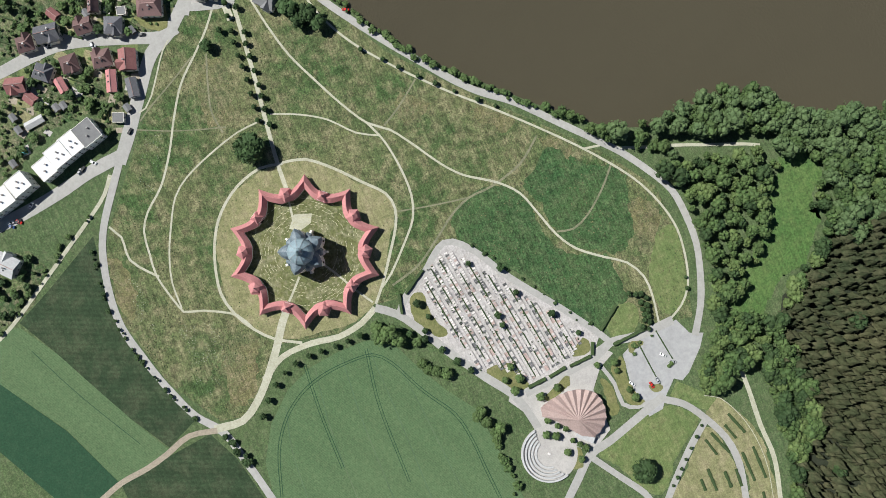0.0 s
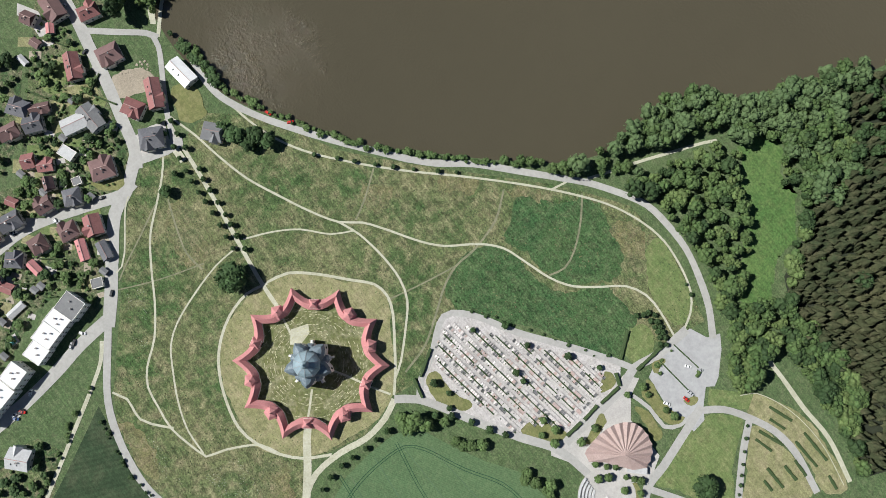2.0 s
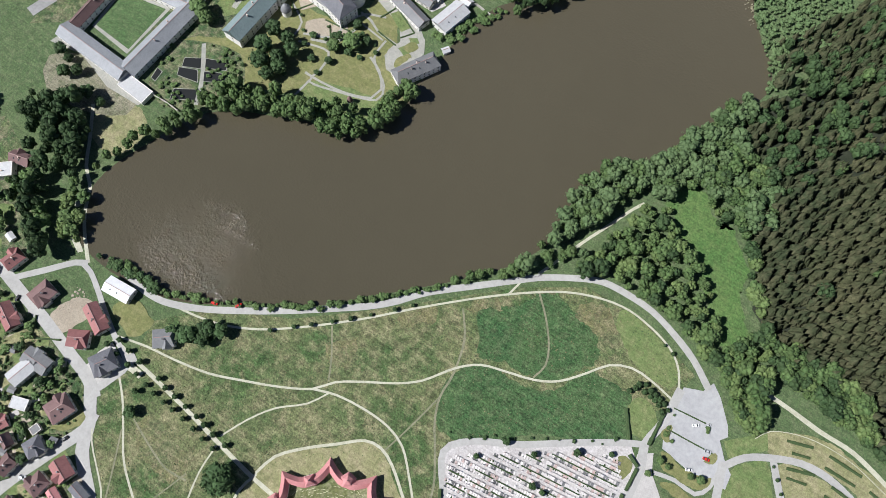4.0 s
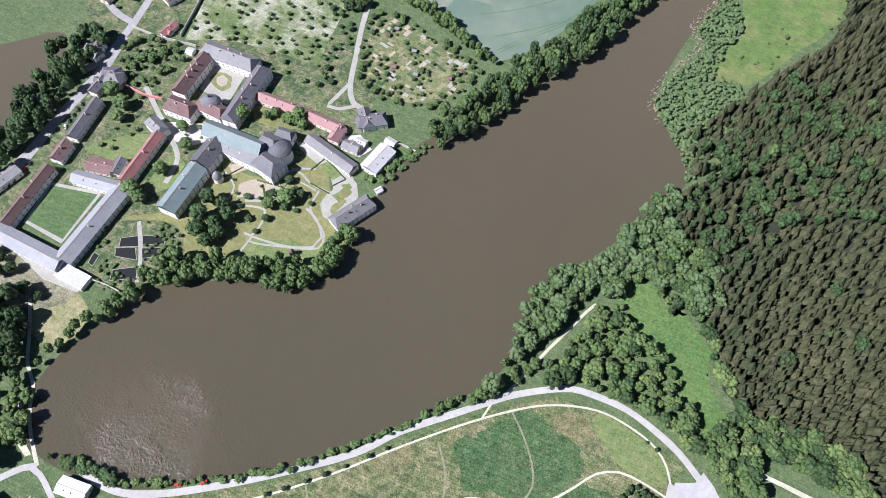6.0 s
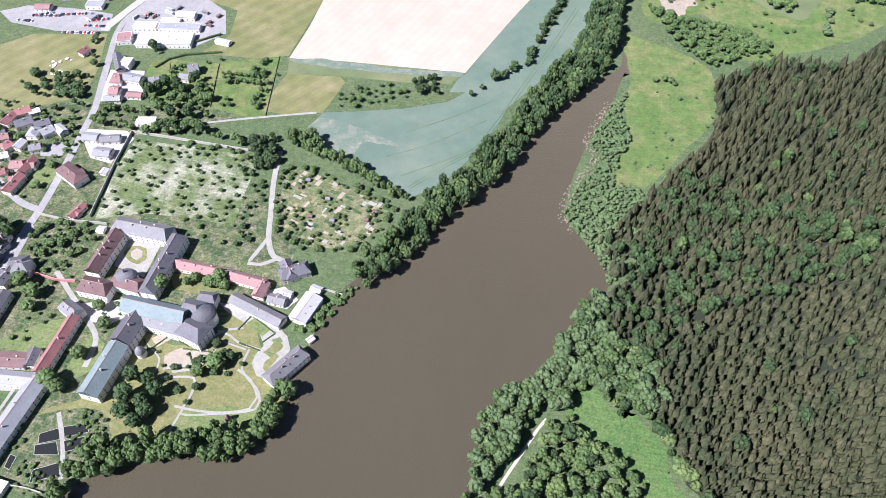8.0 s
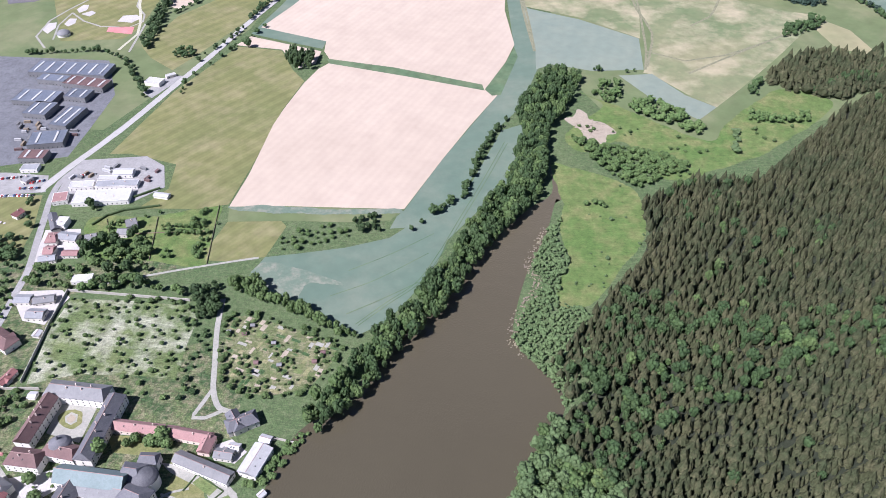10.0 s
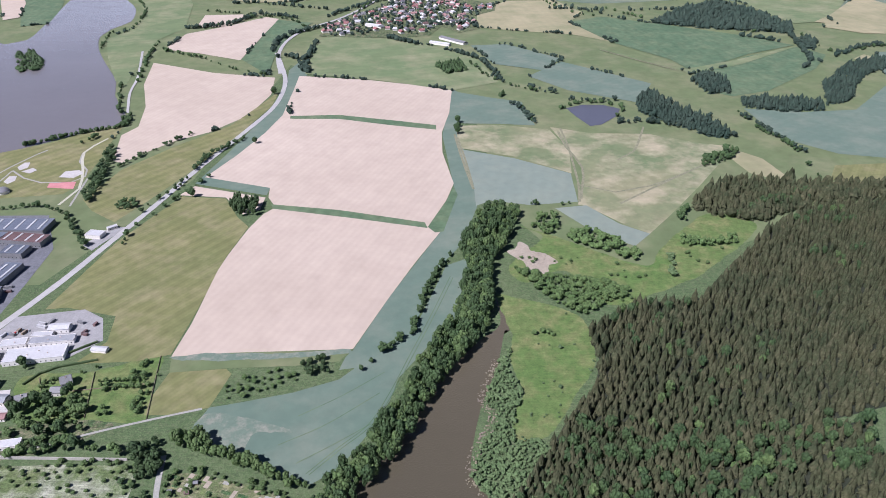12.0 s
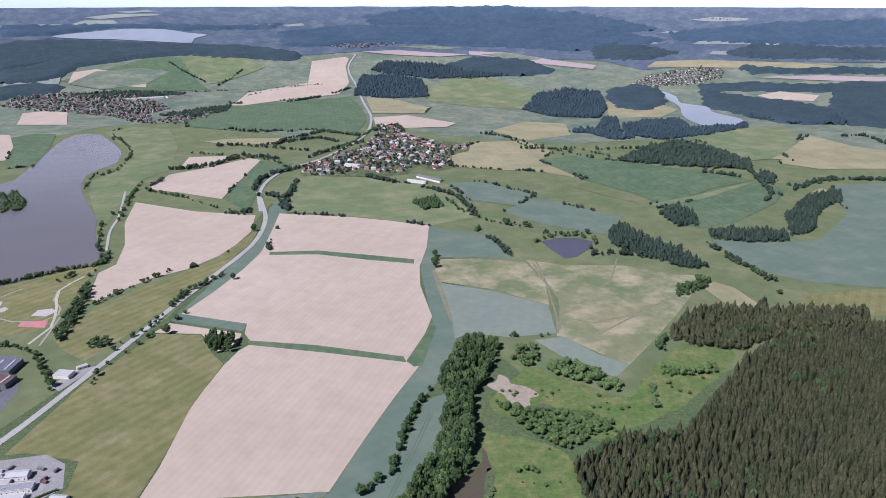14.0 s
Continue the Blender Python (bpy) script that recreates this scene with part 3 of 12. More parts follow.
field("grain_field", CROP_BLUE, 4, "dark blue-green grain field", [(131.9, 1516.7), (214.3, 1633.5), (383.2, 1474.1), (336.8, 1347.8), (206.6, 1421.9)])
field("grain_field", CROP_BLUE, 4, "blue-green grain field below the village", [(8.6, 1767.9), (95.3, 1785.3), (217.3, 1658.9), (167.3, 1561.6), (60.4, 1608.9)])
field("grain_field", CROP_LUSH, 4, "large lush green crop field", [(278.0, 2030.3), (379.0, 2099.6), (553.0, 1993.7), (709.2, 1890.7), (800.3, 1797.2), (661.2, 1711.8), (493.1, 1561.6), (467.0, 1658.9), (359.5, 1809.1)])
field("grain_field", CROP_LUSH, 4, "lush green crop field", [(489.2, 1547.9), (655.4, 1695.6), (802.6, 1785.3), (841.7, 1711.8), (769.4, 1594.4), (610.2, 1433.7), (526.2, 1395.2), (480.1, 1433.7)])
field("hay_field", HAY_PALE, 3, "pale green hay field by the village", [(27.9, 2190.4), (120.9, 2307.5), (269.4, 2326.6), (335.7, 2148.2), (277.0, 2022.9), (374.1, 1809.1), (267.8, 1890.7), (133.0, 1923.9), (25.1, 1958.2)])
field("hay_field", HAY_PALE, 4, "pale yellow field", [(170.6, 2512.5), (310.2, 2702.8), (450.9, 2652.7), (433.8, 2426.6), (269.4, 2326.6)])
field("pasture", PASTURE, 4, "light green field", [(-118.1, 3464.2), (45.5, 3691.7), (244.4, 3687.2), (441.2, 3429.0), (342.2, 2997.7), (134.4, 3073.1), (-60.1, 3213.5)])
field("grain_field", CROP_LUSH, 4, "deep green grain field beyond the lake", [(-968.9, 2715.6), (-915.1, 3052.0), (-657.0, 3195.7), (-421.7, 3308.8), (-345.3, 3071.3), (-292.5, 2781.3), (-295.6, 2426.6), (-448.0, 2534.9), (-654.3, 2479.6), (-927.5, 2592.6)])
field("pasture", PASTURE, 3, "green pasture sloping to the road", [(-386.2, 1739.4), (-355.8, 1846.0), (-197.6, 1827.4), (-91.6, 1767.9), (21.6, 1658.9), (67.9, 1474.1), (-28.0, 1414.2), (-174.6, 1474.1), (-347.1, 1516.7)])
field("pasture", PASTURE, 2, "green valley pasture along the lake", [(-1173.5, 2479.7), (-1111.3, 2592.6), (-968.0, 2534.9), (-833.3, 2234.1), (-748.5, 1924.0), (-775.6, 1797.2), (-736.8, 1584.9), (-702.5, 1433.7), (-735.2, 1453.7), (-830.5, 1633.5), (-906.3, 1797.2), (-880.0, 1924.0), (-949.0, 2148.2)])
field("grain_field", CROP_LUSH, 5, "green field", [(-514.9, 1623.6), (-521.9, 1884.2), (-524.9, 2022.9), (-422.0, 1993.7), (-455.7, 1827.4), (-450.4, 1685.0), (-424.7, 1503.7)])
field("grain_field", CROP_LUSH, 3, "green field by the lake", [(-1197.0, 1924.0), (-1441.5, 2375.6), (-1401.1, 2447.6), (-1323.7, 2447.6), (-1197.4, 2148.2), (-1138.1, 1958.3)])
field("pasture", PASTURE, 5, "light green field", [(-1374.2, 3877.3), (-1337.9, 3952.0), (-1038.7, 3953.1), (-921.7, 3827.9), (-1052.4, 3551.2), (-1115.8, 3487.8), (-1291.8, 3706.0)])
field("grain_field", CROP_LUSH, 5, "green field", [(-1772.7, 3383.0), (-1537.2, 3841.5), (-1382.4, 3903.2), (-1209.3, 3574.1), (-1085.8, 3385.4), (-1251.6, 3336.2), (-1496.6, 3307.8)])
field("grain_field", CROP_BLUE, 3, "blue-green grain field behind the wood", [(524.0, 1323.5), (626.8, 1306.6), (733.1, 1323.5), (879.4, 1495.1), (975.4, 1516.7), (1125.0, 1495.1), (843.1, 1080.5), (721.6, 1080.5), (606.2, 1104.8), (538.9, 1170.2)])
field("hay_field", HAY, 4, "ochre hay field", [(578.8, 1057.0), (718.8, 1075.7), (794.0, 1075.7), (733.4, 981.5), (626.2, 971.5), (548.3, 1002.1)])
field("pasture", PASTURE, 4, "pale marshy meadow", [(808.2, 2426.6), (1020.6, 2557.7), (1217.5, 2592.5), (1245.9, 2479.6), (1002.1, 2068.3), (887.5, 2030.3), (843.6, 2279.5)])
field("hay_field", HAY_PALE, 4, "pale worn meadow", [(1038.1, 2148.2), (1240.1, 2426.5), (1298.0, 2216.4), (1397.8, 2148.2), (1261.9, 1923.9), (1030.0, 1923.9), (952.6, 1993.7)])
field("grain_field", CROP_BLUE, 3, "blue-green field", [(966.9, 1739.4), (1121.6, 1767.8), (1238.9, 1767.8), (1077.5, 1516.7), (879.4, 1495.1)])
field("hay_field", HAY_PALE, 4, "pale field", [(705.8, 3167.3), (880.8, 3275.6), (970.6, 2984.3), (850.4, 2808.4), (646.1, 2781.3)])
field("hay_field", HAY_PALE, 6, "pale distant field", [(1053.2, 3804.8), (1118.5, 3889.3), (1347.1, 3865.4), (1745.1, 3702.1), (1952.0, 3555.5), (1707.4, 3612.0), (1284.6, 3756.3)])
field("bare_field", PALE, 5, "brownish bare field", [(1392.6, 3224.8), (1512.6, 3273.4), (1641.1, 3172.4), (1575.3, 3083.6), (1428.7, 3132.3)])
field("hay_field", HAY_PALE, 5, "bright strip of meadow", [(-776.5, 2307.6), (-717.0, 2355.8), (-534.4, 2375.6), (-523.2, 2279.5), (-651.6, 2252.0)])
field("hay_field", HAY_PALE, 4, "pale worn triangle of meadow", [(441.7, 1117.4), (474.9, 1080.5), (488.1, 1012.7), (472.5, 995.8), (435.5, 1023.5), (424.3, 1080.5)])
patch("wet_meadow", [(54.5, 739.2), (101.3, 810.5), (74.1, 840.4), (129.5, 804.1), (217.6, 744.7), (247.3, 786.4), (330.2, 881.6), (388.2, 851.0), (288.7, 734.2), (232.5, 693.2), (162.7, 659.1), (121.0, 728.5), (72.4, 702.1)], WET, 2, "bright green wet meadow", True, "meadow")
patch("wet_meadow", [(37.3, 672.1), (62.3, 668.9), (107.6, 651.5), (129.5, 627.7), (133.3, 579.9), (126.8, 544.0), (105.0, 509.2), (89.9, 477.4), (68.8, 454.0), (46.6, 451.8), (48.6, 480.7), (58.1, 512.5), (48.1, 553.5), (51.7, 600.1)], WET, 3, "bright green reedy meadow by the inlet", True, "meadow")

for line in ([(168.7, 971.5), (218.7, 948.1), (273.7, 971.5), (349.6, 1030.1)], [(315.1, 1218.7), (275.9, 1104.9), (242.0, 1066.3)], [(-13.7, 1156.6), (0.9, 1057.1), (13.2, 952.0)], [(318.5, 1739.4), (396.2, 1643.6), (458.5, 1575.5)], [(166.3, 1207.0), (170.4, 1130.2), (168.7, 971.5), (162.7, 914.8)], [(374.2, 1052.5), (292.5, 979.5), (219.3, 911.3)]):
    ribbon("field_track", line, 3.5, TRACK, 6, "pale worn track across meadows")
field("pasture", PASTURE, 6, "pale green strip between crops", [(471.3, 1575.5), (615.5, 1658.9), (766.8, 1767.9), (802.6, 1785.4), (616.8, 1623.6), (477.8, 1543.4)])
field("stubble_field", HAY_PALE, 6, "small straw-coloured field", [(890.1, 1679.7), (930.5, 1717.3), (952.9, 1679.7), (907.4, 1643.6)])
field("stubble_field", HAY_PALE, 6, "worn pale patch of meadow", [(954.1, 2053.0), (1070.5, 2181.8), (1110.5, 2156.6), (1004.3, 2023.0)])
THIN = surf("thin_crop", (0.112, 0.158, 0.120), (0.135, 0.172, 0.130), (0.27, 0.262, 0.21), 0.03, 0.10, amount=0.7, grain=0.1, sharp=0.12, lean=20)
patch("thin_crop", [(-234.7, 461.9), (-227.1, 475.0), (-194.1, 472.0), (-159.4, 460.3), (-144.8, 452.9), (-177.9, 451.1), (-182.6, 430.7), (-195.8, 423.8), (-215.6, 438.7)], THIN, 5, "thin pale patch in the grain", True, "field")
patch("thin_crop", [(-289.1, 553.1), (-236.6, 561.2), (-183.7, 561.6), (-115.3, 571.2), (-108.4, 564.4), (-181.9, 554.3), (-256.1, 548.0)], THIN, 6, "worn pale strip at the field's edge", True, "field")
# greyed base colours: distance haze mixed into meadow and soil
HAZED_PALE = surf("distant_meadow", (0.20, 0.235, 0.215), (0.27, 0.295, 0.255), (0.17, 0.21, 0.2), 0.003, 0.02, grain=0.1)
HAZED_SOIL = surf("distant_soil", (0.30, 0.255, 0.25), (0.36, 0.30, 0.29), None, 0.003, 0.02, grain=0.1)
# distant uplands: the blue of distance haze is put into their colours
patch("valley_grass", [(-2367.1, 1989.7), (-1382.7, 2216.4), (-1233.9, 2592.6), (-968.9, 2715.6), (-496.8, 2375.6), (-307.3, 2715.6), (-7.7, 2426.6), (391.0, 2279.5), (782.8, 2375.6), (1212.4, 1923.9), (1704.0, 1584.9), (1227.1, 863.5), (646.7, 951.9), (401.8, 832.0), (226.7, 723.2), (120.3, 761.1), (58.6, 880.1), (6.7, 1340.8), (-393.6, 1584.9), (-406.3, 971.5), (-486.9, 677.2), (-735.3, 677.2)], VALLEY, 0, "green valley grassland between fields", category="meadow")
patch("far_farmland", [(-1985.8, 1924.0), (-1382.7, 2216.4), (-1233.9, 2592.6), (-968.9, 2715.6), (-496.8, 2375.6), (-307.3, 2715.6), (-7.7, 2426.6), (391.0, 2279.5), (782.8, 2375.6), (1212.4, 1923.9), (1704.0, 1584.9), (3112.8, 3100.5), (2178.2, 3641.8), (849.4, 4033.9), (-76.6, 4195.5), (-829.9, 4131.3), (-1919.3, 3793.7), (-3026.8, 3082.1)], HAZED_MIX, 1, "green farmland in the distance, haze painted into its colour", category="land")
patch("distant_land", [(-2217.1, 2602.5), (-1914.0, 2762.2), (-2102.2, 3496.8), (-1902.3, 3755.4), (-1455.9, 3948.0), (-813.6, 4039.5), (-455.8, 4157.7), (-75.7, 4138.4), (835.3, 3959.2), (1027.7, 3760.0), (1504.3, 3813.7), (2133.0, 3555.4), (2685.9, 3130.7), (2983.4, 2719.6), (3540.5, 3358.5), (3374.8, 3524.9), (3183.3, 3698.8), (2962.3, 3878.1), (2708.0, 4059.7), (2417.5, 4239.1), (2088.4, 4410.6), (1720.3, 4566.7), (1315.5, 4699.4), (879.1, 4800.2), (419.9, 4861.9), (-50.9, 4879.7), (-520.2, 4852.2), (-975.4, 4781.5), (-1405.6, 4673.2), (-1802.8, 4534.8), (-2162.6, 4374.7), (-2483.3, 4200.9), (-2765.8, 4020.6), (-3012.6, 3839.1)], HAZED_LAND, 4, "distant farmland with haze put into its bluish colour", category="land")


def strip(pts, material=HAZED_PALE):
    patch("distant_field", pts, material, 7, "thin pale strip of distant fields, haze in its colour", category="field")


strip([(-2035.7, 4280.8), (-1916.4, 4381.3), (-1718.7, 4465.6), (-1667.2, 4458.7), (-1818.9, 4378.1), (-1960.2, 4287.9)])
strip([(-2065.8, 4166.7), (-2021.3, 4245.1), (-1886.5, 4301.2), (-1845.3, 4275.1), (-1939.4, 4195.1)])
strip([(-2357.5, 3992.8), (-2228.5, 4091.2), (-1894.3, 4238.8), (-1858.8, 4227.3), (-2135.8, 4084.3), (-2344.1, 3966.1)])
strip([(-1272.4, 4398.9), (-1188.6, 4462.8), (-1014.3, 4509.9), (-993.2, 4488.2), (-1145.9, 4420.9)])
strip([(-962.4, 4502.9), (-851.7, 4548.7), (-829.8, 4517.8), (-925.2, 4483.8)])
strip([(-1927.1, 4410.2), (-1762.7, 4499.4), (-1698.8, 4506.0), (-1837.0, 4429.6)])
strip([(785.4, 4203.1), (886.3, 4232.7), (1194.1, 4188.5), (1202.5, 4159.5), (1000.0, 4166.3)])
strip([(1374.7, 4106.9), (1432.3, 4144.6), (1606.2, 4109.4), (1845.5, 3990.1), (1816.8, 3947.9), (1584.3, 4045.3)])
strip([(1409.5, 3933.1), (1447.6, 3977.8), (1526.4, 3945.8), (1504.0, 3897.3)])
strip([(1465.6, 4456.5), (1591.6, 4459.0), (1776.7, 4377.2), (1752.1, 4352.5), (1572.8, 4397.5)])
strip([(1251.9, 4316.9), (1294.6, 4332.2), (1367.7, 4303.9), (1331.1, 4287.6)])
strip([(146.2, 4175.1), (365.6, 4136.2), (597.8, 3990.2), (804.7, 3875.6), (777.7, 3809.2), (529.4, 3928.0), (297.8, 4063.3), (144.4, 4117.9)], HAZED_SOIL)
strip([(-454.9, 4148.4), (-267.8, 4189.3), (144.4, 4117.9), (-12.5, 4081.1), (-294.7, 4111.8)], HAZED_SOIL)
strip([(1485.3, 3531.4), (1781.6, 3475.3), (2129.8, 3305.4), (2100.0, 3253.3), (1747.2, 3400.3)], HAZED_SOIL)
strip([(-271.0, 4245.4), (-77.8, 4270.4), (115.8, 4232.4), (-12.8, 4196.0)], HAZED_MIX)
strip([(207.1, 4115.8), (365.6, 4136.2), (540.0, 4015.7), (445.0, 3984.9)], HAZED_MIX)
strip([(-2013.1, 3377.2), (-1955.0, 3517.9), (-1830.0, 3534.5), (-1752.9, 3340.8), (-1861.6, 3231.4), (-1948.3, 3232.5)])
strip([(-1719.1, 3350.6), (-1685.1, 3571.9), (-1507.8, 3680.5), (-1361.2, 3660.3), (-1390.4, 3433.9), (-1542.8, 3297.1)], HAZED_MIX)

# ---- trees ----
rng = np.random.default_rng(7)


def blob_mesh(level, rough, r):
    bm = bmesh.new()
    bmesh.ops.create_icosphere(bm, subdivisions=level, radius=1.0)
    v = np.array([x.co[:] for x in bm.verts])
    f = np.array([[x.index for x in q.verts] for q in bm.faces])
    bm.free()
    return v * (1 + r.uniform(-rough, rough, (len(v), 1))), f


def join(pieces):
    vs, fs, k = [], [], 0
    for v, f in pieces:
        vs.append(v)
        fs.append(f + k)
        k += len(v)
    return np.concatenate(vs), np.concatenate(fs)


def tufts(count, r, size, centre, radii):
    """Small leafy scraps that stand off a crown."""
    d = r.normal(size=(count, 3))
    d /= np.linalg.norm(d, axis=1, keepdims=True)
    d[:, 2] = np.where(d[:, 2] < -0.4, -d[:, 2], d[:, 2])
    c = np.array(centre) + d * np.array(radii) * r.uniform(0.85, 1.12, (count, 1))
    a, b = r.normal(size=(count, 3)), r.normal(size=(count, 3))
    a = a / np.linalg.norm(a, axis=1, keepdims=True) * size * r.uniform(0.6, 1.3, (count, 1))
    b = b / np.linalg.norm(b, axis=1, keepdims=True) * size * r.uniform(0.6, 1.3, (count, 1))
    v = np.stack([c - a * 0.6, c + b, c + a * 0.7, c - b * 0.8], 1).reshape(-1, 3)
    k = np.arange(count)[:, None] * 4
    return v, np.concatenate([k + np.array([[0, 1, 2]]), k + np.array([[0, 2, 3]])])


def crown_shape(seed, lumps, leaf, level=1, core=2):
    """A leafy crown one unit wide and about one high, from z = 0.2 to 1: a body, billows over its top and loose scraps."""
    r = np.random.default_rng(seed)
    v, f = blob_mesh(core, 0.13, r)
    out = [(v * (0.36, 0.36, 0.34) + (0, 0, 0.54), f)]
    for k in range(lumps):
        a = 2.4 * k + r.uniform(-0.4, 0.4)
        rise = 1.35 * (1 - (k + 0.5) / lumps) ** 0.8 - 0.15
        q = r.uniform(0.13, 0.21)
        d = r.uniform(0.29, 0.36)
        v, f = blob_mesh(level, 0.22, r)
        out.append((v * q * (1, 1, 0.9) + (d * math.cos(a) * math.cos(rise), d * math.sin(a) * math.cos(rise), 0.54 + 0.31 * math.sin(rise)), f))
    out.append(tufts(leaf, r, 0.06, (0, 0, 0.57), (0.45, 0.45, 0.40)))
    return join(out)


def spruce_shape(seed, tiers=4, sides=6):
    """A spruce one unit wide at the base and one high: drooping jagged tiers of boughs under a blunt top."""
    r = np.random.default_rng(seed)
    n, out = 2 * sides, []
    i = np.arange(n)
    for k in range(tiers):
        u = k / tiers
        z0, z1 = 0.10 + 0.74 * u, min(1.0, 0.10 + 0.82 * (k + 1.35) / tiers)
        rad = 0.5 * (1 - u ** 2.3) * (0.88 if k == 0 else 1.0)
        a = i * math.pi / sides + r.uniform(0, 1) + r.uniform(-0.12, 0.12, n)
        q = np.where(i % 2, 0.76, 1.06) * rad * r.uniform(0.82, 1.15, n)
        ring = np.stack([q * np.cos(a), q * np.sin(a), z0 - 0.06 * (i % 2 == 0) + r.uniform(-0.02, 0.02, n)], 1)
        tip = r.uniform(-0.03, 0.03, 2)
        out.append((np.concatenate([ring, [[tip[0], tip[1], z1]]]), np.stack([i, (i + 1) % n, np.full_like(i, n)], 1)))
    return join(out)


def lump_shape(seed):
    r = np.random.default_rng(seed)
    v, f = blob_mesh(1, 0.2, r)
    w, g = blob_mesh(1, 0.25, r)
    return join([(v * (0.45, 0.45, 0.42) + (0, 0, 0.5), f), (w * (0.28, 0.28, 0.3) + (0.2, 0.1, 0.72), g)])


BROAD = [crown_shape(s, 10, 56, core=1) for s in range(6)]
LITE = [crown_shape(20 + s, 4, 8, core=1) for s in range(4)]
SPRUCE = [spruce_shape(s, 7, 7) for s in range(8)]
FIR = [spruce_shape(30 + s, 3, 4) for s in range(4)]
LUMP = [lump_shape(s) for s in range(5)]


def raw_mesh(name, v, f, material):
    me = bpy.data.meshes.new(name)
    me.vertices.add(len(v))
    me.vertices.foreach_set("co", v.astype(np.float32).ravel())
    me.loops.add(f.size)
    me.loops.foreach_set("vertex_index", f.astype(np.int32).ravel())
    me.polygons.add(len(f))
    me.polygons.foreach_set("loop_start", np.arange(0, f.size, 3, dtype=np.int32))
    me.update(calc_edges=True)
    me.shade_flat()
    me.materials.append(material)
    return me


def inside(pts, poly):
    x, y = pts[:, 0], pts[:, 1]
    hit = np.zeros(len(pts), bool)
    for (x0, y0), (x1, y1) in zip(poly, poly[1:] + poly[:1]):
        c = (y0 > y) != (y1 > y)
        with np.errstate(divide="ignore", invalid="ignore"):
            hit ^= c & (x < (x1 - x0) * (y - y0) / (y1 - y0) + x0)
    return hit


def scatter(poly, gap, holes=()):
    p = np.array(poly)
    lo, hi = p.min(0), p.max(0)
    nx, ny = int((hi[0] - lo[0]) / gap) + 1, int((hi[1] - lo[1]) / gap) + 1
    g = np.stack(np.meshgrid(np.arange(nx), np.arange(ny)), -1).reshape(-1, 2).astype(float)
    g[:, 0] += 0.5 * (g[:, 1] % 2)
    g = lo + (g + rng.uniform(-0.42, 0.42, g.shape)) * gap
    keep = inside(g, poly)
    for h in holes:
        keep &= ~inside(g, h)
    return g[keep]


def wood(name, pts, shapes, width, tall, material, label, category="trees"):
    """Many trees that nobody could count, as one mesh."""
    if not len(pts):
        return None
    pick = rng.integers(0, len(shapes), len(pts))
    vs, fs, k = [], [], 0
    for s, (v, f) in enumerate(shapes):
        p = pts[pick == s]
        if not len(p):
            continue
        n = len(p)
        a = rng.uniform(0, 2 * math.pi, n)
        q = rng.uniform(0.0, 1.0, n) ** 1.3
        w = width * (0.55 + 1.0 * q)
        t = tall * (0.62 + 0.5 * q) * rng.uniform(0.85, 1.15, n)
        c, si = np.cos(a)[:, None], np.sin(a)[:, None]
        x = (v[None, :, 0] * c - v[None, :, 1] * si) * w[:, None] + p[:, :1]
        y = (v[None, :, 0] * si + v[None, :, 1] * c) * w[:, None] + p[:, 1:]
        r = np.hypot(p[:, 0], p[:, 1])
        base = np.where(r < RISE_FROM, 0, RISE * ((r - RISE_FROM) / (RISE_TO - RISE_FROM)) ** 2)[:, None]
        z = v[None, :, 2] * t[:, None] + base
        vs.append(np.stack([x, y, z], -1).reshape(-1, 3))
        fs.append((f[None] + (np.arange(n) * len(v))[:, None, None]).reshape(-1, 3) + k)
        k += n * len(v)
    return tagged(new(name, raw_mesh(name, np.concatenate(vs), np.concatenate(fs), material)), label, category, kind="stuff")


def along(pts, gap, spread=0.0, even=True):
    """Places along a line."""
    line = curve_points(pts, False, 2.0)
    out, left = [], 0.0
    for a, b in zip(line, line[1:]):
        d = math.dist(a, b)
        while left < d:
            q = left / d
            out.append((a[0] + (b[0] - a[0]) * q + rng.uniform(-spread, spread), a[1] + (b[1] - a[1]) * q + rng.uniform(-spread, spread)))
            left += gap * rng.uniform(0.8, 1.2) * (1 if even else rng.choice([0.45, 0.7, 1.0, 2.2]))
        left -= d
    return np.array(out)


def trunk_mesh(name):
    """A tapered trunk with a few limbs, one unit high to the crown's middle."""
    bm = bmesh.new()

    def limb(a, b, ra, rb):
        d = (Vector(b) - Vector(a))
        q = d.to_track_quat("Z", "Y")
        rings = []
        for p, r in ((a, ra), (b, rb)):
            rings.append([bm.verts.new(Vector(p) + q @ Vector((r * math.cos(k * math.pi / 3), r * math.sin(k * math.pi / 3), 0))) for k in range(6)])
        for k in range(6):
            bm.faces.new((rings[0][k], rings[0][(k + 1) % 6], rings[1][(k + 1) % 6], rings[1][k]))
        bm.faces.new(rings[1])
    limb((0, 0, 0), (0, 0, 0.35), 0.05, 0.035)
    limb((0, 0, 0.33), (0.02, 0.01, 0.66), 0.035, 0.015)
    for a in (0.4, 2.3, 4.4):
        limb((0, 0, 0.3), (0.2 * math.cos(a), 0.2 * math.sin(a), 0.55), 0.022, 0.008)
    me = bpy.data.meshes.new(name)
    bm.to_mesh(me)
    bm.free()
    me.materials.append(BARK)
    return me


TRUNK = trunk_mesh("trunk")
CROWNS = [crown_shape(40 + s, 13, 80) for s in range(4)]
CROWN_MESH = {}
for mname, mt in (("leaf", LEAF), ("pale", LEAF_PALE), ("dark", LEAF_DARK), ("bright", LEAF_BRIGHT)):
    CROWN_MESH[mname] = [raw_mesh("crown", v, f, mt) for v, f in CROWNS]
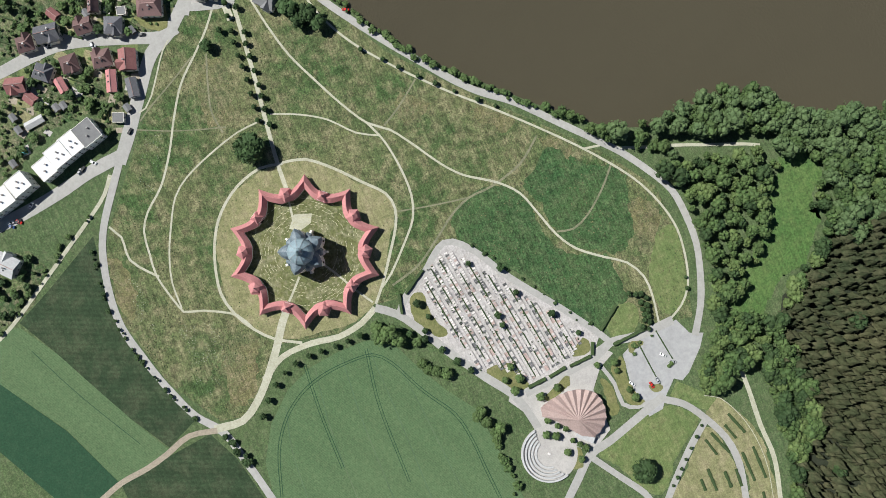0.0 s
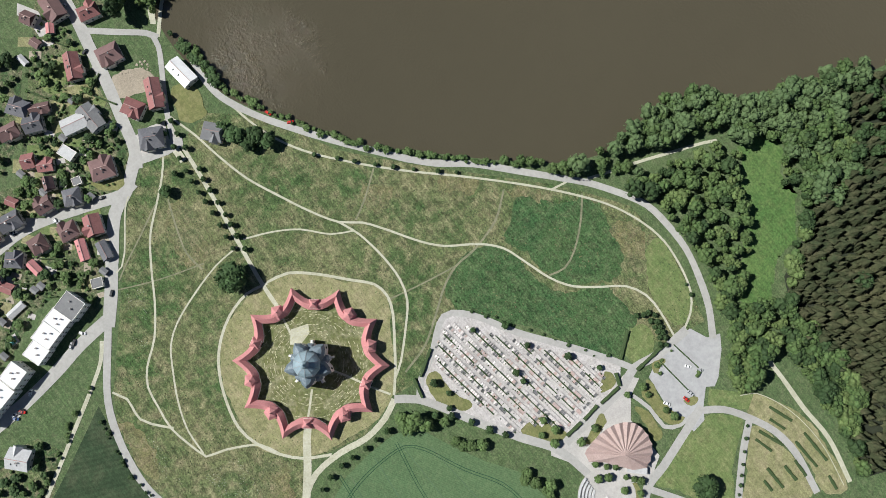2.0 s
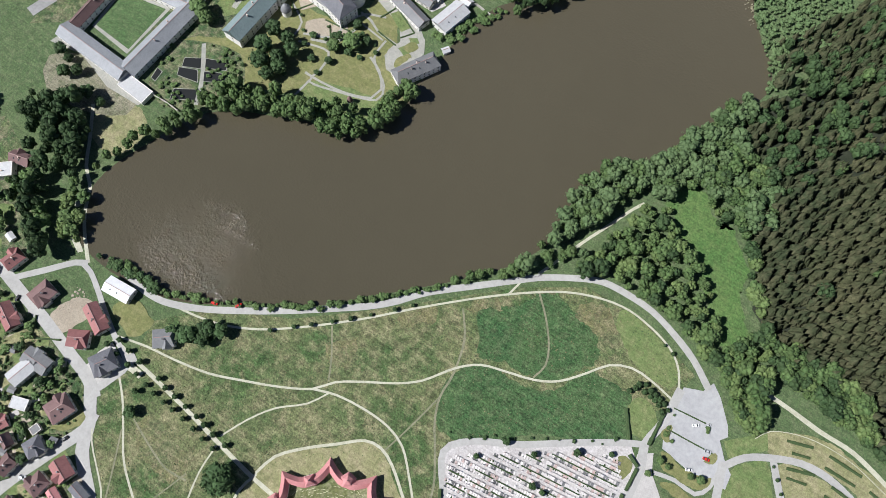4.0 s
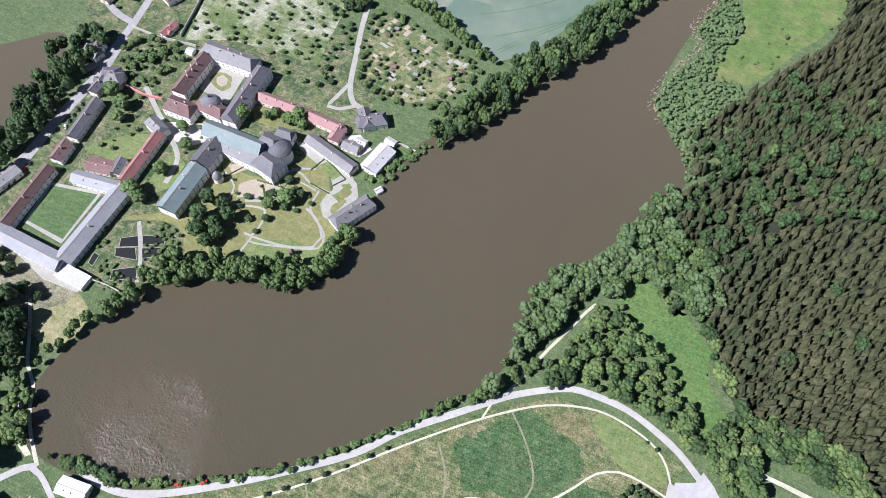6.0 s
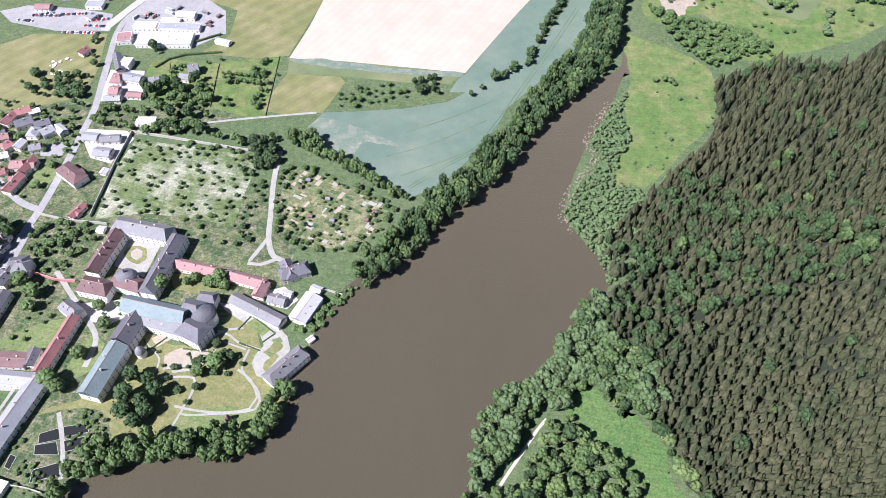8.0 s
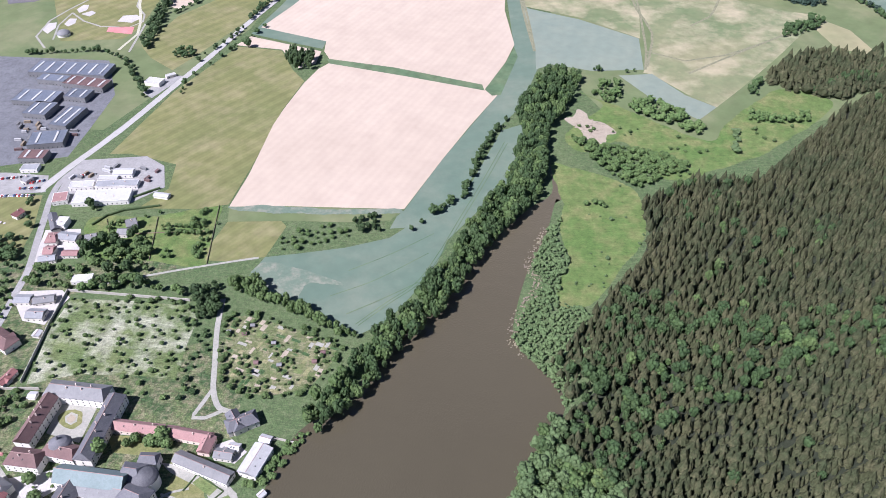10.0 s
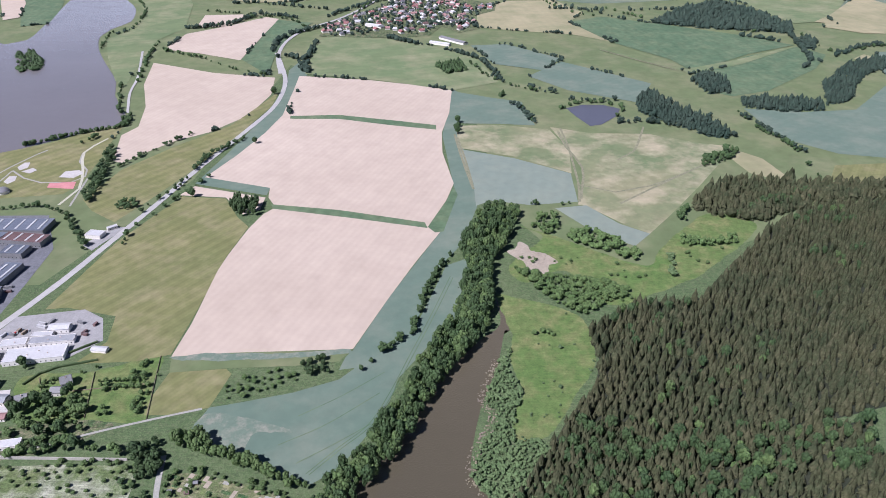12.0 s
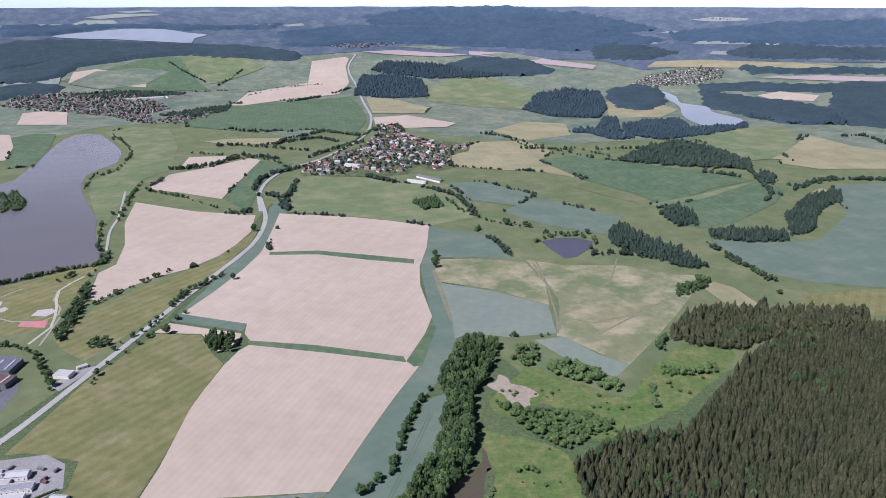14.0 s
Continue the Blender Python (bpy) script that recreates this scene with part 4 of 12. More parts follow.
SPRUCE_MESH = [raw_mesh("crown", *spruce_shape(70 + s, 8, 9), NEEDLE) for s in range(3)]


def tree(x, y, width, tall, look_of="leaf", label="leafy broad tree with a full green crown", group="", name="tree"):
    k = int(rng.integers(0, 4))
    ob = new(name)
    ob.matrix_world = pose(x, y, height(x, y), 0, 0, rng.uniform(0, 360)) @ Matrix.Diagonal((width, width, tall, 1))
    new("trunk", TRUNK).parent = ob
    new("crown", SPRUCE_MESH[k % 3] if look_of == "needle" else CROWN_MESH[look_of][k]).parent = ob
    return tagged(ob, label, "tree", group)


def trees(pts, width, tall, look_of="leaf", label="leafy broad tree with a full green crown", group="", vary=0.2, name="tree"):
    for x, y in pts:
        q = rng.uniform(1 - vary, 1 + vary)
        tree(x, y, width * q, tall * q * rng.uniform(0.92, 1.1), look_of, label, group, name)


def off_paths(pts, margin):
    """Those places that keep clear of roads and paths."""
    near = np.array(LINES)
    keep = np.ones(len(pts), bool)
    for i in range(0, len(pts), 400):
        q = pts[i:i + 400]
        d = np.hypot(q[:, None, 0] - near[None, :, 0], q[:, None, 1] - near[None, :, 1]) - near[None, :, 2]
        keep[i:i + 400] = d.min(1) > margin
    return pts[keep]


def clumped(pts, low=0.28, scale=0.03):
    """Only the places inside uneven clumps."""
    return pts[[noise.noise(Vector((x * scale, y * scale, 5.0))) > low for x, y in pts]]


# ---- the great forest east of the pond ----
CLEARING = [(31.1, 238.2), (43.8, 224.6), (54.6, 211.1), (67.7, 205.2), (85.6, 191.4), (107.7, 164.9), (121.1, 175.1), (105.3, 199.8), (94.2, 225.0), (84.4, 236.5), (71.2, 231.9), (49.4, 253.8)]
patch("clearing", CLEARING, GLADE, 2, "bright green grassy glade between trees", True, "meadow")
SPRUCE_A = [(233.8, 193.5), (153.9, 174.6), (114.7, 197.5), (106.9, 218.8), (99.9, 259.0), (102.8, 287.0), (122.2, 315.8), (159.3, 347.7), (210.4, 373.2), (264.2, 413.9), (347.5, 451.4), (347.9, 364.5), (311.8, 211.9)]
SPRUCE_S = [(77.4, 286.6), (84.1, 256.6), (100.0, 229.8), (115.9, 203.1), (136.7, 188.1), (156.0, 187.6), (178.7, 185.7), (201.3, 183.8), (208.6, 164.8), (238.9, 153.7), (281.6, 250.5), (96.5, 331.1)]
SPRUCE_N = [(40.5, 384.9), (68.1, 426.3), (92.0, 472.9), (124.5, 518.6), (136.3, 560.4), (131.2, 611.3), (187.5, 655.9), (265.2, 670.4), (334.8, 757.2), (390.4, 831.3), (468.2, 899.4), (596.9, 934.1), (896.8, 991.2), (534.8, 480.8), (385.4, 504.4), (288.3, 472.6), (201.6, 424.6), (126.0, 387.7)]
MIXED = [(25.5, 290.3), (58.2, 342.4), (78.4, 363.9), (80.2, 412.1), (91.8, 467.8), (272.0, 470.6), (359.1, 485.0), (346.5, 427.8), (264.2, 413.9), (210.4, 373.2), (159.3, 347.7), (122.2, 315.8), (102.8, 287.0), (93.4, 275.4), (70.7, 288.9), (49.5, 298.5)]
SHORE = [(25.5, 290.3), (49.5, 298.5), (70.7, 288.9), (93.4, 275.4), (100.3, 250.3), (85.7, 238.3), (65.7, 250.8), (46.3, 250.7), (28.3, 237.6), (13.2, 208.7), (12.7, 177.1), (7.0, 157.4), (-22.1, 150.5), (-19.4, 181.0), (-22.1, 212.8), (-6.4, 233.7), (11.9, 242.5), (21.1, 277.1)]
BROAD_E = [(-10.0, 144.2), (-4.3, 168.4), (8.2, 190.5), (18.6, 217.6), (37.0, 228.6), (57.0, 218.8), (64.5, 206.4), (88.9, 195.0), (106.5, 181.5), (125.3, 175.3), (136.4, 178.4), (145.2, 162.7), (140.8, 152.8), (152.9, 135.7), (147.8, 124.1), (132.2, 132.9), (118.0, 144.9), (100.8, 150.4), (77.2, 158.7), (52.3, 164.3), (30.4, 163.2), (9.3, 154.7)]
BROAD_R = [(38.7, 246.5), (44.5, 273.8), (44.4, 301.0), (77.4, 286.6), (84.1, 256.6), (100.0, 229.8), (115.9, 203.1), (136.0, 186.5), (155.3, 186.0), (177.9, 184.1), (200.6, 182.2), (207.9, 163.2), (183.8, 161.7), (153.2, 163.2), (137.1, 180.0), (125.1, 179.3), (118.8, 191.9), (104.3, 208.1), (96.2, 225.5), (81.2, 238.0), (66.6, 229.3)]
BROAD_N = [(-30.0, 124.7), (-24.8, 145.9), (-13.0, 152.6), (-8.9, 170.4), (-12.6, 183.8), (-18.6, 206.1), (-13.4, 227.6), (3.3, 244.0), (16.1, 262.3), (26.6, 289.6), (31.8, 306.4), (43.1, 330.3), (58.0, 323.8), (45.0, 300.7), (45.2, 273.5), (39.4, 246.2), (35.3, 229.3), (17.0, 218.3), (6.3, 191.4), (-6.0, 169.1), (-12.6, 144.5), (-21.9, 129.0)]
REEDS = [(14.9, 435.0), (31.7, 479.1), (21.2, 501.0), (34.2, 552.2), (51.4, 581.0), (45.2, 544.5), (58.1, 512.5), (48.6, 480.7), (46.6, 451.8), (68.6, 450.5), (91.4, 429.4), (66.3, 395.8), (60.5, 361.0), (53.4, 339.2), (43.1, 364.8), (18.3, 391.1), (8.6, 408.5)]
# floor under the spruces; its dark colour also holds their shade
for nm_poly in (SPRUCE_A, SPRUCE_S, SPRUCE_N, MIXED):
    patch("forest_floor", nm_poly, SHADED_FLOOR, 1, "forest floor with needle litter, tree shade put into its colour", category="ground")
wood("spruce_forest", np.concatenate([scatter(SPRUCE_A, 6.1), scatter(SPRUCE_S, 5.9)]), SPRUCE, 6.6, 16, NEEDLE, "dense dark brown-green spruce forest", "forest")
wood("spruce_forest", scatter(SPRUCE_N, 6.3), SPRUCE, 6.6, 18, NEEDLE, "dense dark spruce forest on the slope", "forest")
lone = np.concatenate([scatter(SPRUCE_A, 40), scatter(SPRUCE_S, 38), scatter(MIXED, 24), clumped(scatter(SPRUCE_N, 13), 0.12, 0.012)])
wood("mixed_forest", lone[::9], BROAD, 7.0, 15, LEAF, "single yellow-green broadleaf trees among spruces", "trees")
wood("mixed_forest", lone[1::3], BROAD, 8.5, 16, LEAF_DARK, "single green broadleaf trees among spruces", "trees")
mx = np.concatenate([scatter(MIXED, 6.2), scatter([(45.4, 382.1), (80.1, 401.3), (91.7, 372.7), (64.2, 349.9), (51.4, 353.8)], 6.5)])
pk = rng.uniform(0, 1, len(mx))
wood("mixed_forest", mx[(pk < 0.6) | ((pk >= 0.65) & (pk < 0.72))], SPRUCE, 6.8, 16, NEEDLE, "spruces among broadleaf trees", "forest")
wood("mixed_forest", mx[(pk >= 0.6) & (pk < 0.65)], BROAD, 8.5, 16, LEAF, "mixed green broadleaf forest", "forest")
wood("mixed_forest", mx[pk >= 0.72], BROAD, 8.5, 16, LEAF_DARK, "dark green broadleaf trees in the forest", "forest")
PATH_GAP = [(-19.6, 141.7), (-6.9, 169.6), (17.0, 220.3), (23.6, 217.4), (11.3, 181.3), (1.9, 153.9), (-4.4, 139.1)]
ribbon("forest_path", [(-11.7, 140.2), (-5.3, 157.1), (0.8, 174.1), (9.0, 194.1), (17.2, 214.3), (21.4, 222.3)], 2.0, GRAVEL, 5, "pale gravel path into the wood")
sh = np.concatenate([scatter(SHORE, 6.6, [CLEARING]), scatter(BROAD_N, 6.4, [CLEARING, PATH_GAP])])
sh = off_paths(sh, 6.0)
pk = rng.uniform(0, 1, len(sh))
wood("shore_wood", sh[pk < 0.6], BROAD, 9.8, 16, LEAF_PALE, "grey-green willows and alders along the shore", "trees")
wood("shore_wood", sh[pk >= 0.6], BROAD, 8.6, 14, LEAF, "green broadleaf trees along the shore", "trees")
EAST_EDGE = [(147.3, 167.7), (140.4, 189.3), (157.1, 190.0), (179.1, 186.7), (202.1, 183.9), (209.3, 166.5), (238.1, 152.0), (236.8, 149.0), (205.8, 158.5), (176.7, 163.3)]
CORNER = [(120.6, 144.0), (131.2, 135.4), (140.6, 127.4), (148.2, 129.5), (151.0, 137.5), (142.3, 151.0), (131.8, 160.2), (125.5, 159.7), (119.2, 151.8)]
be = np.concatenate([scatter(BROAD_E, 6.6, [CLEARING, PATH_GAP]), scatter(BROAD_R, 6.6, [CLEARING]), scatter(EAST_EDGE, 5.4), scatter(CORNER, 5.6), scatter([(94.4, 159.1), (107.2, 152.0), (118.1, 144.6), (123.0, 152.9), (109.4, 162.1), (99.1, 166.8)], 5.6), scatter([(105.2, 165.5), (129.7, 191.9), (140.6, 180.1), (129.1, 163.6), (121.1, 155.0)], 6.4)])
be = off_paths(be, 3.2)
be = be[~inside(be, CLEARING)]
pk = rng.uniform(0, 1, len(be))
wood("broadleaf_wood", be[pk < 0.45], BROAD, 8.6, 13, LEAF, "loose green broadleaf trees on grass", "trees")
wood("broadleaf_wood", be[(pk >= 0.45) & (pk < 0.8)], BROAD, 8.2, 11, LEAF_SUNNY, "sunlit yellow-green young trees", "trees")
wood("broadleaf_wood", be[pk >= 0.8], BROAD, 9.0, 15, LEAF_DARK, "dark green broadleaf trees", "trees")
rd = scatter(REEDS, 3.5)
wood("reed_bed", rd, LITE, 4.4, 4.6, LEAF_PALE, "pale willow scrub and reeds at the water's edge", "scrub")
wood("reed_bed", along([(18.3, 391.1), (8.5, 411.6), (14.8, 441.8), (29.2, 478.8), (19.6, 500.8), (34.2, 556.6)], 0.55, 4.5), LUMP, 1.7, 1.2, REED, "straw-coloured dead reeds at the water's edge", "reed")
# wooded west bank
WEST_BANK = [(-133.4, 290.2), (-110.4, 320.0), (-92.9, 350.5), (-76.5, 392.5), (-53.4, 422.6), (-35.6, 473.3), (-18.5, 514.5), (7.5, 564.0), (24.7, 601.9), (31.9, 663.4), (32.0, 738.5), (16.7, 734.8), (5.0, 667.0), (-8.4, 628.9), (-24.8, 591.8), (-37.9, 554.8), (-52.0, 508.1), (-68.8, 457.9), (-86.9, 423.6), (-106.8, 396.4), (-112.6, 373.6), (-123.3, 346.2), (-137.5, 322.7), (-141.1, 300.4)]
UPPER_BANK = [(2.6, 592.4), (-2.2, 653.6), (5.6, 724.6), (-5.9, 777.9), (20.5, 862.8), (41.9, 892.3), (74.6, 876.3), (66.2, 832.2), (55.3, 787.0), (34.1, 738.5), (32.6, 677.2), (30.2, 633.3), (15.8, 583.4), (7.2, 569.4)]
wb = np.concatenate([scatter(WEST_BANK, 6.5), scatter(UPPER_BANK, 6.8)])
pk = rng.uniform(0, 1, len(wb))
wood("bank_wood", wb[pk < 0.55], BROAD, 8.8, 19, LEAF_DARK, "dense dark green trees along the pond's bank", "trees")
wood("bank_wood", wb[pk >= 0.55], BROAD, 8.8, 17, LEAF, "dense green trees along the pond's bank", "trees")
wood("field_hedge", np.concatenate([along([(-242.9, 438.7), (-214.3, 426.7), (-178.4, 413.6), (-143.0, 397.8), (-117.5, 395.8)], 5, 4), along([(-243.1, 446.4), (-205.7, 432.5), (-167.8, 412.6), (-132.7, 396.9)], 7, 3)]), BROAD, 8.4, 14, LEAF, "row of green trees along the allotments", "trees")
# copses and hedges of the open country
def copse(poly, gap, tall, material, label):
    if gap >= 9:
        gap *= 0.85 if math.hypot(*poly[0]) < 1900 else 1.3
        wood("copse", scatter(poly, gap), FIR, gap * 1.25, tall * 1.15, material, label, "trees")
        wood("copse", scatter(poly, gap * 2), LUMP, gap * 1.4, tall * 0.9, material, label, "trees")
        return
    wood("copse", scatter(poly, gap), BROAD if math.hypot(*poly[0]) < 750 else LITE, gap * 1.25, tall, material, label, "trees")


def hedge(line, gap):
    wood("hedgerow", along(line, gap, 3, False), LITE if math.hypot(*line[0]) < 1300 else LUMP, 8, 9, LEAF_DARK, "line of dark green trees and bushes", "hedge")


copse([(-328.1, 886.2), (-322.1, 898.8), (-303.2, 902.4), (-286.6, 887.2), (-280.5, 862.3), (-292.5, 849.7), (-313.9, 857.5)], 6.4, 17, LEAF_DARK, "round dark copse in the fields")
copse([(310.6, 897.2), (354.5, 961.6), (398.2, 991.7), (468.2, 995.8), (505.5, 1012.7), (475.1, 971.5), (526.4, 991.7), (631.8, 981.5), (618.3, 942.4), (491.2, 914.8), (399.4, 863.5), (349.0, 871.7)], 9, 16, NEEDLE, "dark spruce wood on the slope")
copse([(89.0, 832.0), (108.4, 876.7), (123.8, 876.7), (124.9, 824.4), (105.0, 809.6)], 8, 12, LEAF, "green trees at the meadow's edge")
copse([(126.1, 817.0), (159.0, 832.0), (197.0, 802.4), (220.9, 767.7), (209.5, 748.1), (177.5, 774.4), (138.9, 795.2)], 8, 10, LEAF, "green trees at the meadow's edge")
copse([(327.9, 1358.5), (363.3, 1414.2), (382.6, 1384.0), (409.2, 1306.6), (454.3, 1212.7), (447.3, 1162.0), (413.1, 1178.5), (360.1, 1242.7), (323.9, 1290.1)], 9, 14, FAR_WOOD, "dark field copse")
copse([(467.9, 1495.1), (517.3, 1557.0), (541.6, 1495.1), (530.3, 1414.2), (483.6, 1406.5)], 9, 14, FAR_WOOD, "dark field copse")
copse([(534.5, 1369.3), (591.2, 1384.0), (682.8, 1358.5), (673.4, 1313.3), (594.2, 1306.6), (525.2, 1326.9)], 9, 14, FAR_WOOD, "dark field copse")
copse([(734.8, 1474.1), (859.8, 1633.5), (959.7, 1684.9), (926.7, 1608.9), (828.6, 1516.7), (748.0, 1376.6), (686.0, 1340.8)], 9, 14, FAR_WOOD, "dark field copse")
copse([(505.5, 2030.3), (645.5, 2216.4), (761.8, 2307.5), (838.5, 2164.9), (864.7, 1993.7), (838.9, 1910.5), (756.5, 1937.5), (624.5, 1965.2), (553.0, 1993.7)], 10, 16, FAR_WOOD, "dark spruce wood")
copse([(846.1, 1890.7), (872.3, 1846.0), (828.8, 1739.4), (814.8, 1797.2)], 9, 12, FAR_WOOD, "field trees")
copse([(-69.9, 1584.9), (-18.6, 1633.5), (1.3, 1547.9), (-42.6, 1529.9)], 9, 12, LEAF_DARK, "field trees")
# the bluish material of these far woods has haze painted in
copse([(434.7, 2490.5), (556.7, 2557.7), (607.8, 2754.7), (674.1, 2808.5), (606.6, 2426.6), (648.5, 2365.7), (559.8, 2346.0), (505.1, 2447.6)], 10, 14, HAZED_MID, "wood by the lake")
copse([(653.9, 2628.4), (784.6, 2728.5), (899.8, 2754.7), (883.4, 2557.7), (1054.1, 2592.6), (1128.7, 2677.6), (1100.4, 2580.9), (894.5, 2426.6), (717.9, 2346.0), (625.8, 2426.6)], 10, 14, HAZED_MID, "wood by the lake")
copse([(330.4, 2997.7), (432.7, 3357.5), (576.2, 3443.4), (722.2, 3373.1), (695.9, 3062.8), (602.5, 2781.3), (431.8, 2808.5)], 10, 16, HAZED_MID, "dark wood")
copse([(-411.8, 3334.1), (-413.7, 3731.9), (-241.9, 3741.1), (-95.4, 3636.3), (-61.9, 3317.9), (-214.1, 3277.4)], 10, 16, HAZED_MID, "dark wood")
copse([(-380.2, 3838.6), (-317.7, 3993.6), (-42.4, 3952.6), (135.9, 3849.3), (333.7, 3736.8), (188.7, 3710.7), (-68.3, 3691.5), (-272.7, 3771.6)], 10, 16, HAZED_MID, "dark wood")
copse([(366.6, 1057.0), (395.9, 1092.5), (446.1, 1130.2), (444.8, 1104.8), (408.8, 1061.6), (371.4, 1043.4)], 8, 11, LEAF_DARK, "field trees")
copse([(264.1, 793.2), (280.3, 814.0), (311.3, 808.5), (348.9, 824.1), (348.3, 800.2), (306.2, 790.9)], 6.5, 10, LEAF, "green scrub on the meadow")
copse([(242.6, 748.7), (256.3, 776.1), (266.8, 776.2), (248.1, 716.8), (236.6, 710.5)], 8, 8, LEAF_PALE, "pale green scrub along a ditch")
copse([(353.2, 860.5), (388.5, 886.1), (430.0, 904.1), (503.3, 937.8), (489.2, 952.7), (407.4, 918.0)], 7.5, 13, LEAF_DARK, "dark trees along the forest's edge")
copse([(279.7, 854.6), (303.6, 902.2), (310.5, 898.8), (296.1, 859.7)], 7, 12, LEAF_DARK, "dark trees at the field corner")
copse([(57.5, 741.7), (82.5, 723.2), (139.6, 711.2), (176.0, 699.6), (191.3, 682.7), (127.5, 635.9), (106.5, 656.0), (74.0, 699.6)], 6, 8, LEAF, "green scrub along the stream")
copse([(-489.2, 880.1), (-467.4, 900.6), (-450.8, 871.7), (-472.3, 860.3)], 8, 10, LEAF_DARK, "bushes in the meadow")
copse([(-544.3, 897.2), (-569.0, 1012.7), (-584.6, 1092.5), (-558.9, 1057.0), (-539.5, 951.9), (-520.1, 880.1)], 8, 11, LEAF_DARK, "trees beside the park")
copse([(-1058.2, 1658.9), (-1035.0, 1685.0), (-958.2, 1594.5), (-935.5, 1530.0), (-967.9, 1503.8)], 9, 9, LEAF_DARK, "bushes on the lake shore")
copse([(63.8, 1376.6), (77.1, 1414.2), (72.6, 1369.3)], 9, 12, LEAF_DARK, "field tree")
FAR_HEDGES = (
    ([(-712.4, 2234.1), (-651.6, 2252.1), (-553.8, 2216.4), (-412.3, 2164.9)], 9),
    ([(-528.2, 2261.1), (-511.6, 2355.8), (-458.8, 2426.6), (-420.9, 2490.5), (-357.5, 2458.2), (-274.2, 2406.0)], 5),
    ([(-501.7, 2307.6), (-419.8, 2365.7), (-336.9, 2307.6)], 5),
    ([(-693.4, 1944.4), (-639.3, 1972.3), (-612.1, 2045.4), (-591.5, 2091.7), (-464.8, 2045.4)], 5),
    ([(-746.1, 1917.3), (-681.1, 1930.8), (-633.0, 1951.3)], 6),
    ([(-761.2, 2546.3), (-676.6, 2490.5), (-602.9, 2512.6), (-517.2, 2479.7)], 14),
    ([(-459.9, 1695.6), (-470.5, 1809.2), (-455.4, 1858.6), (-425.9, 1897.3), (-395.4, 1937.6), (-353.3, 1965.3)], 4),
    ([(-433.6, 1643.6), (-408.0, 1648.7), (-375.9, 1623.6), (-364.1, 1664.1), (-373.9, 1785.4)], 5),
    ([(-367.2, 1552.4), (-343.6, 1530.0), (-364.2, 1599.3)], 5),
    ([(-395.2, 2068.3), (-358.0, 2148.2), (-309.1, 2234.1), (-263.7, 2307.6)], 7),
    ([(-198.2, 1833.6), (-151.0, 1797.2), (-113.4, 1773.7)], 4),
    ([(-134.3, 1993.7), (-38.1, 1979.4), (9.7, 2015.6)], 5),
    ([(-236.0, 2512.6), (-172.3, 2604.4), (-135.7, 2490.5)], 4),
    ([(-19.3, 1701.0), (21.5, 1648.7), (58.5, 1552.4), (73.6, 1465.9)], 8),
    ([(128.2, 2458.2), (218.3, 2375.6), (294.9, 2234.1), (370.0, 2148.2), (436.8, 2053.0)], 14),
    ([(246.8, 2199.0), (308.1, 2199.0), (400.0, 2173.4)], 6),
    ([(469.3, 2173.4), (553.2, 2199.0), (623.2, 2199.0)], 9),
    ([(697.1, 1877.8), (743.0, 1858.6), (768.4, 1827.4)], 5),
    ([(837.0, 1944.4), (809.8, 1785.4), (779.8, 1648.7), (745.4, 1599.3)], 6),
    ([(857.6, 1701.0), (918.7, 1756.4), (981.8, 1797.2), (1043.1, 1803.2), (1138.6, 1797.2)], 5),
    ([(504.5, 1283.6), (514.4, 1251.9), (523.3, 1207.0), (538.2, 1156.6)], 6),
    ([(539.6, 1125.1), (554.6, 1104.9)], 5),
    ([(130.6, 1425.9), (180.0, 1395.2)], 8),
    ([(198.8, 1362.1), (242.2, 1351.4), (294.8, 1362.1)], 8),
    ([(270.5, 1236.6), (308.1, 1242.7), (337.8, 1236.6), (383.0, 1212.8)], 5),
    ([(89.8, 1333.8), (108.2, 1283.6), (124.0, 1221.6)], 6),
    ([(440.6, 1267.6), (438.0, 1178.5), (462.8, 1178.5)], 5),
    ([(1344.4, 2406.0), (1420.6, 2406.0), (1408.6, 2261.1)], 7),
    ([(-1408.2, 3802.4), (-1277.3, 3660.0), (-1137.3, 3515.5)], 12),
    ([(-1071.6, 3474.0), (-1039.2, 3605.5), (-1024.5, 3770.5)], 9),
    ([(-676.5, 3169.0), (-614.4, 3236.1), (-549.1, 3302.2)], 5),
    ([(-506.7, 3365.6), (-442.7, 3487.2)], 5),
    ([(-923.8, 3126.9), (-860.9, 3119.1)], 6))
for line, gap in FAR_HEDGES:
    wood("hedgerow", along(line, gap, 5, False), LITE if math.hypot(*line[0]) < 1500 else LUMP, 10, 12, FAR_WOOD, "line of dark green trees and bushes", "hedge")
hedge([(-538.6, 1012.7), (-514.1, 1068.6), (-482.5, 1130.2), (-472.8, 1156.6)], 8)
hedge([(-728.6, 1092.5), (-690.3, 1125.1), (-651.3, 1162.0), (-604.9, 1189.7), (-618.2, 1242.7)], 4)
hedge([(180.6, 1306.6), (212.7, 1340.8), (263.4, 1344.3), (293.0, 1313.3), (276.5, 1267.5)], 9)
hedge([(-880.6, 1711.8), (-919.8, 1858.6), (-887.7, 1924.0), (-952.4, 2164.9), (-1121.1, 2426.6)], 12)
hedge([(-722.3, 1937.5), (-666.5, 1958.3), (-614.2, 2053.0), (-559.2, 2030.4)], 12)
hedge([(-721.6, 1695.6), (-600.9, 1623.6), (-512.0, 1547.9), (-424.7, 1503.7)], 14)
hedge([(-755.2, 2131.8), (-606.1, 2083.8), (-494.2, 2030.4), (-426.5, 1937.5)], 14)
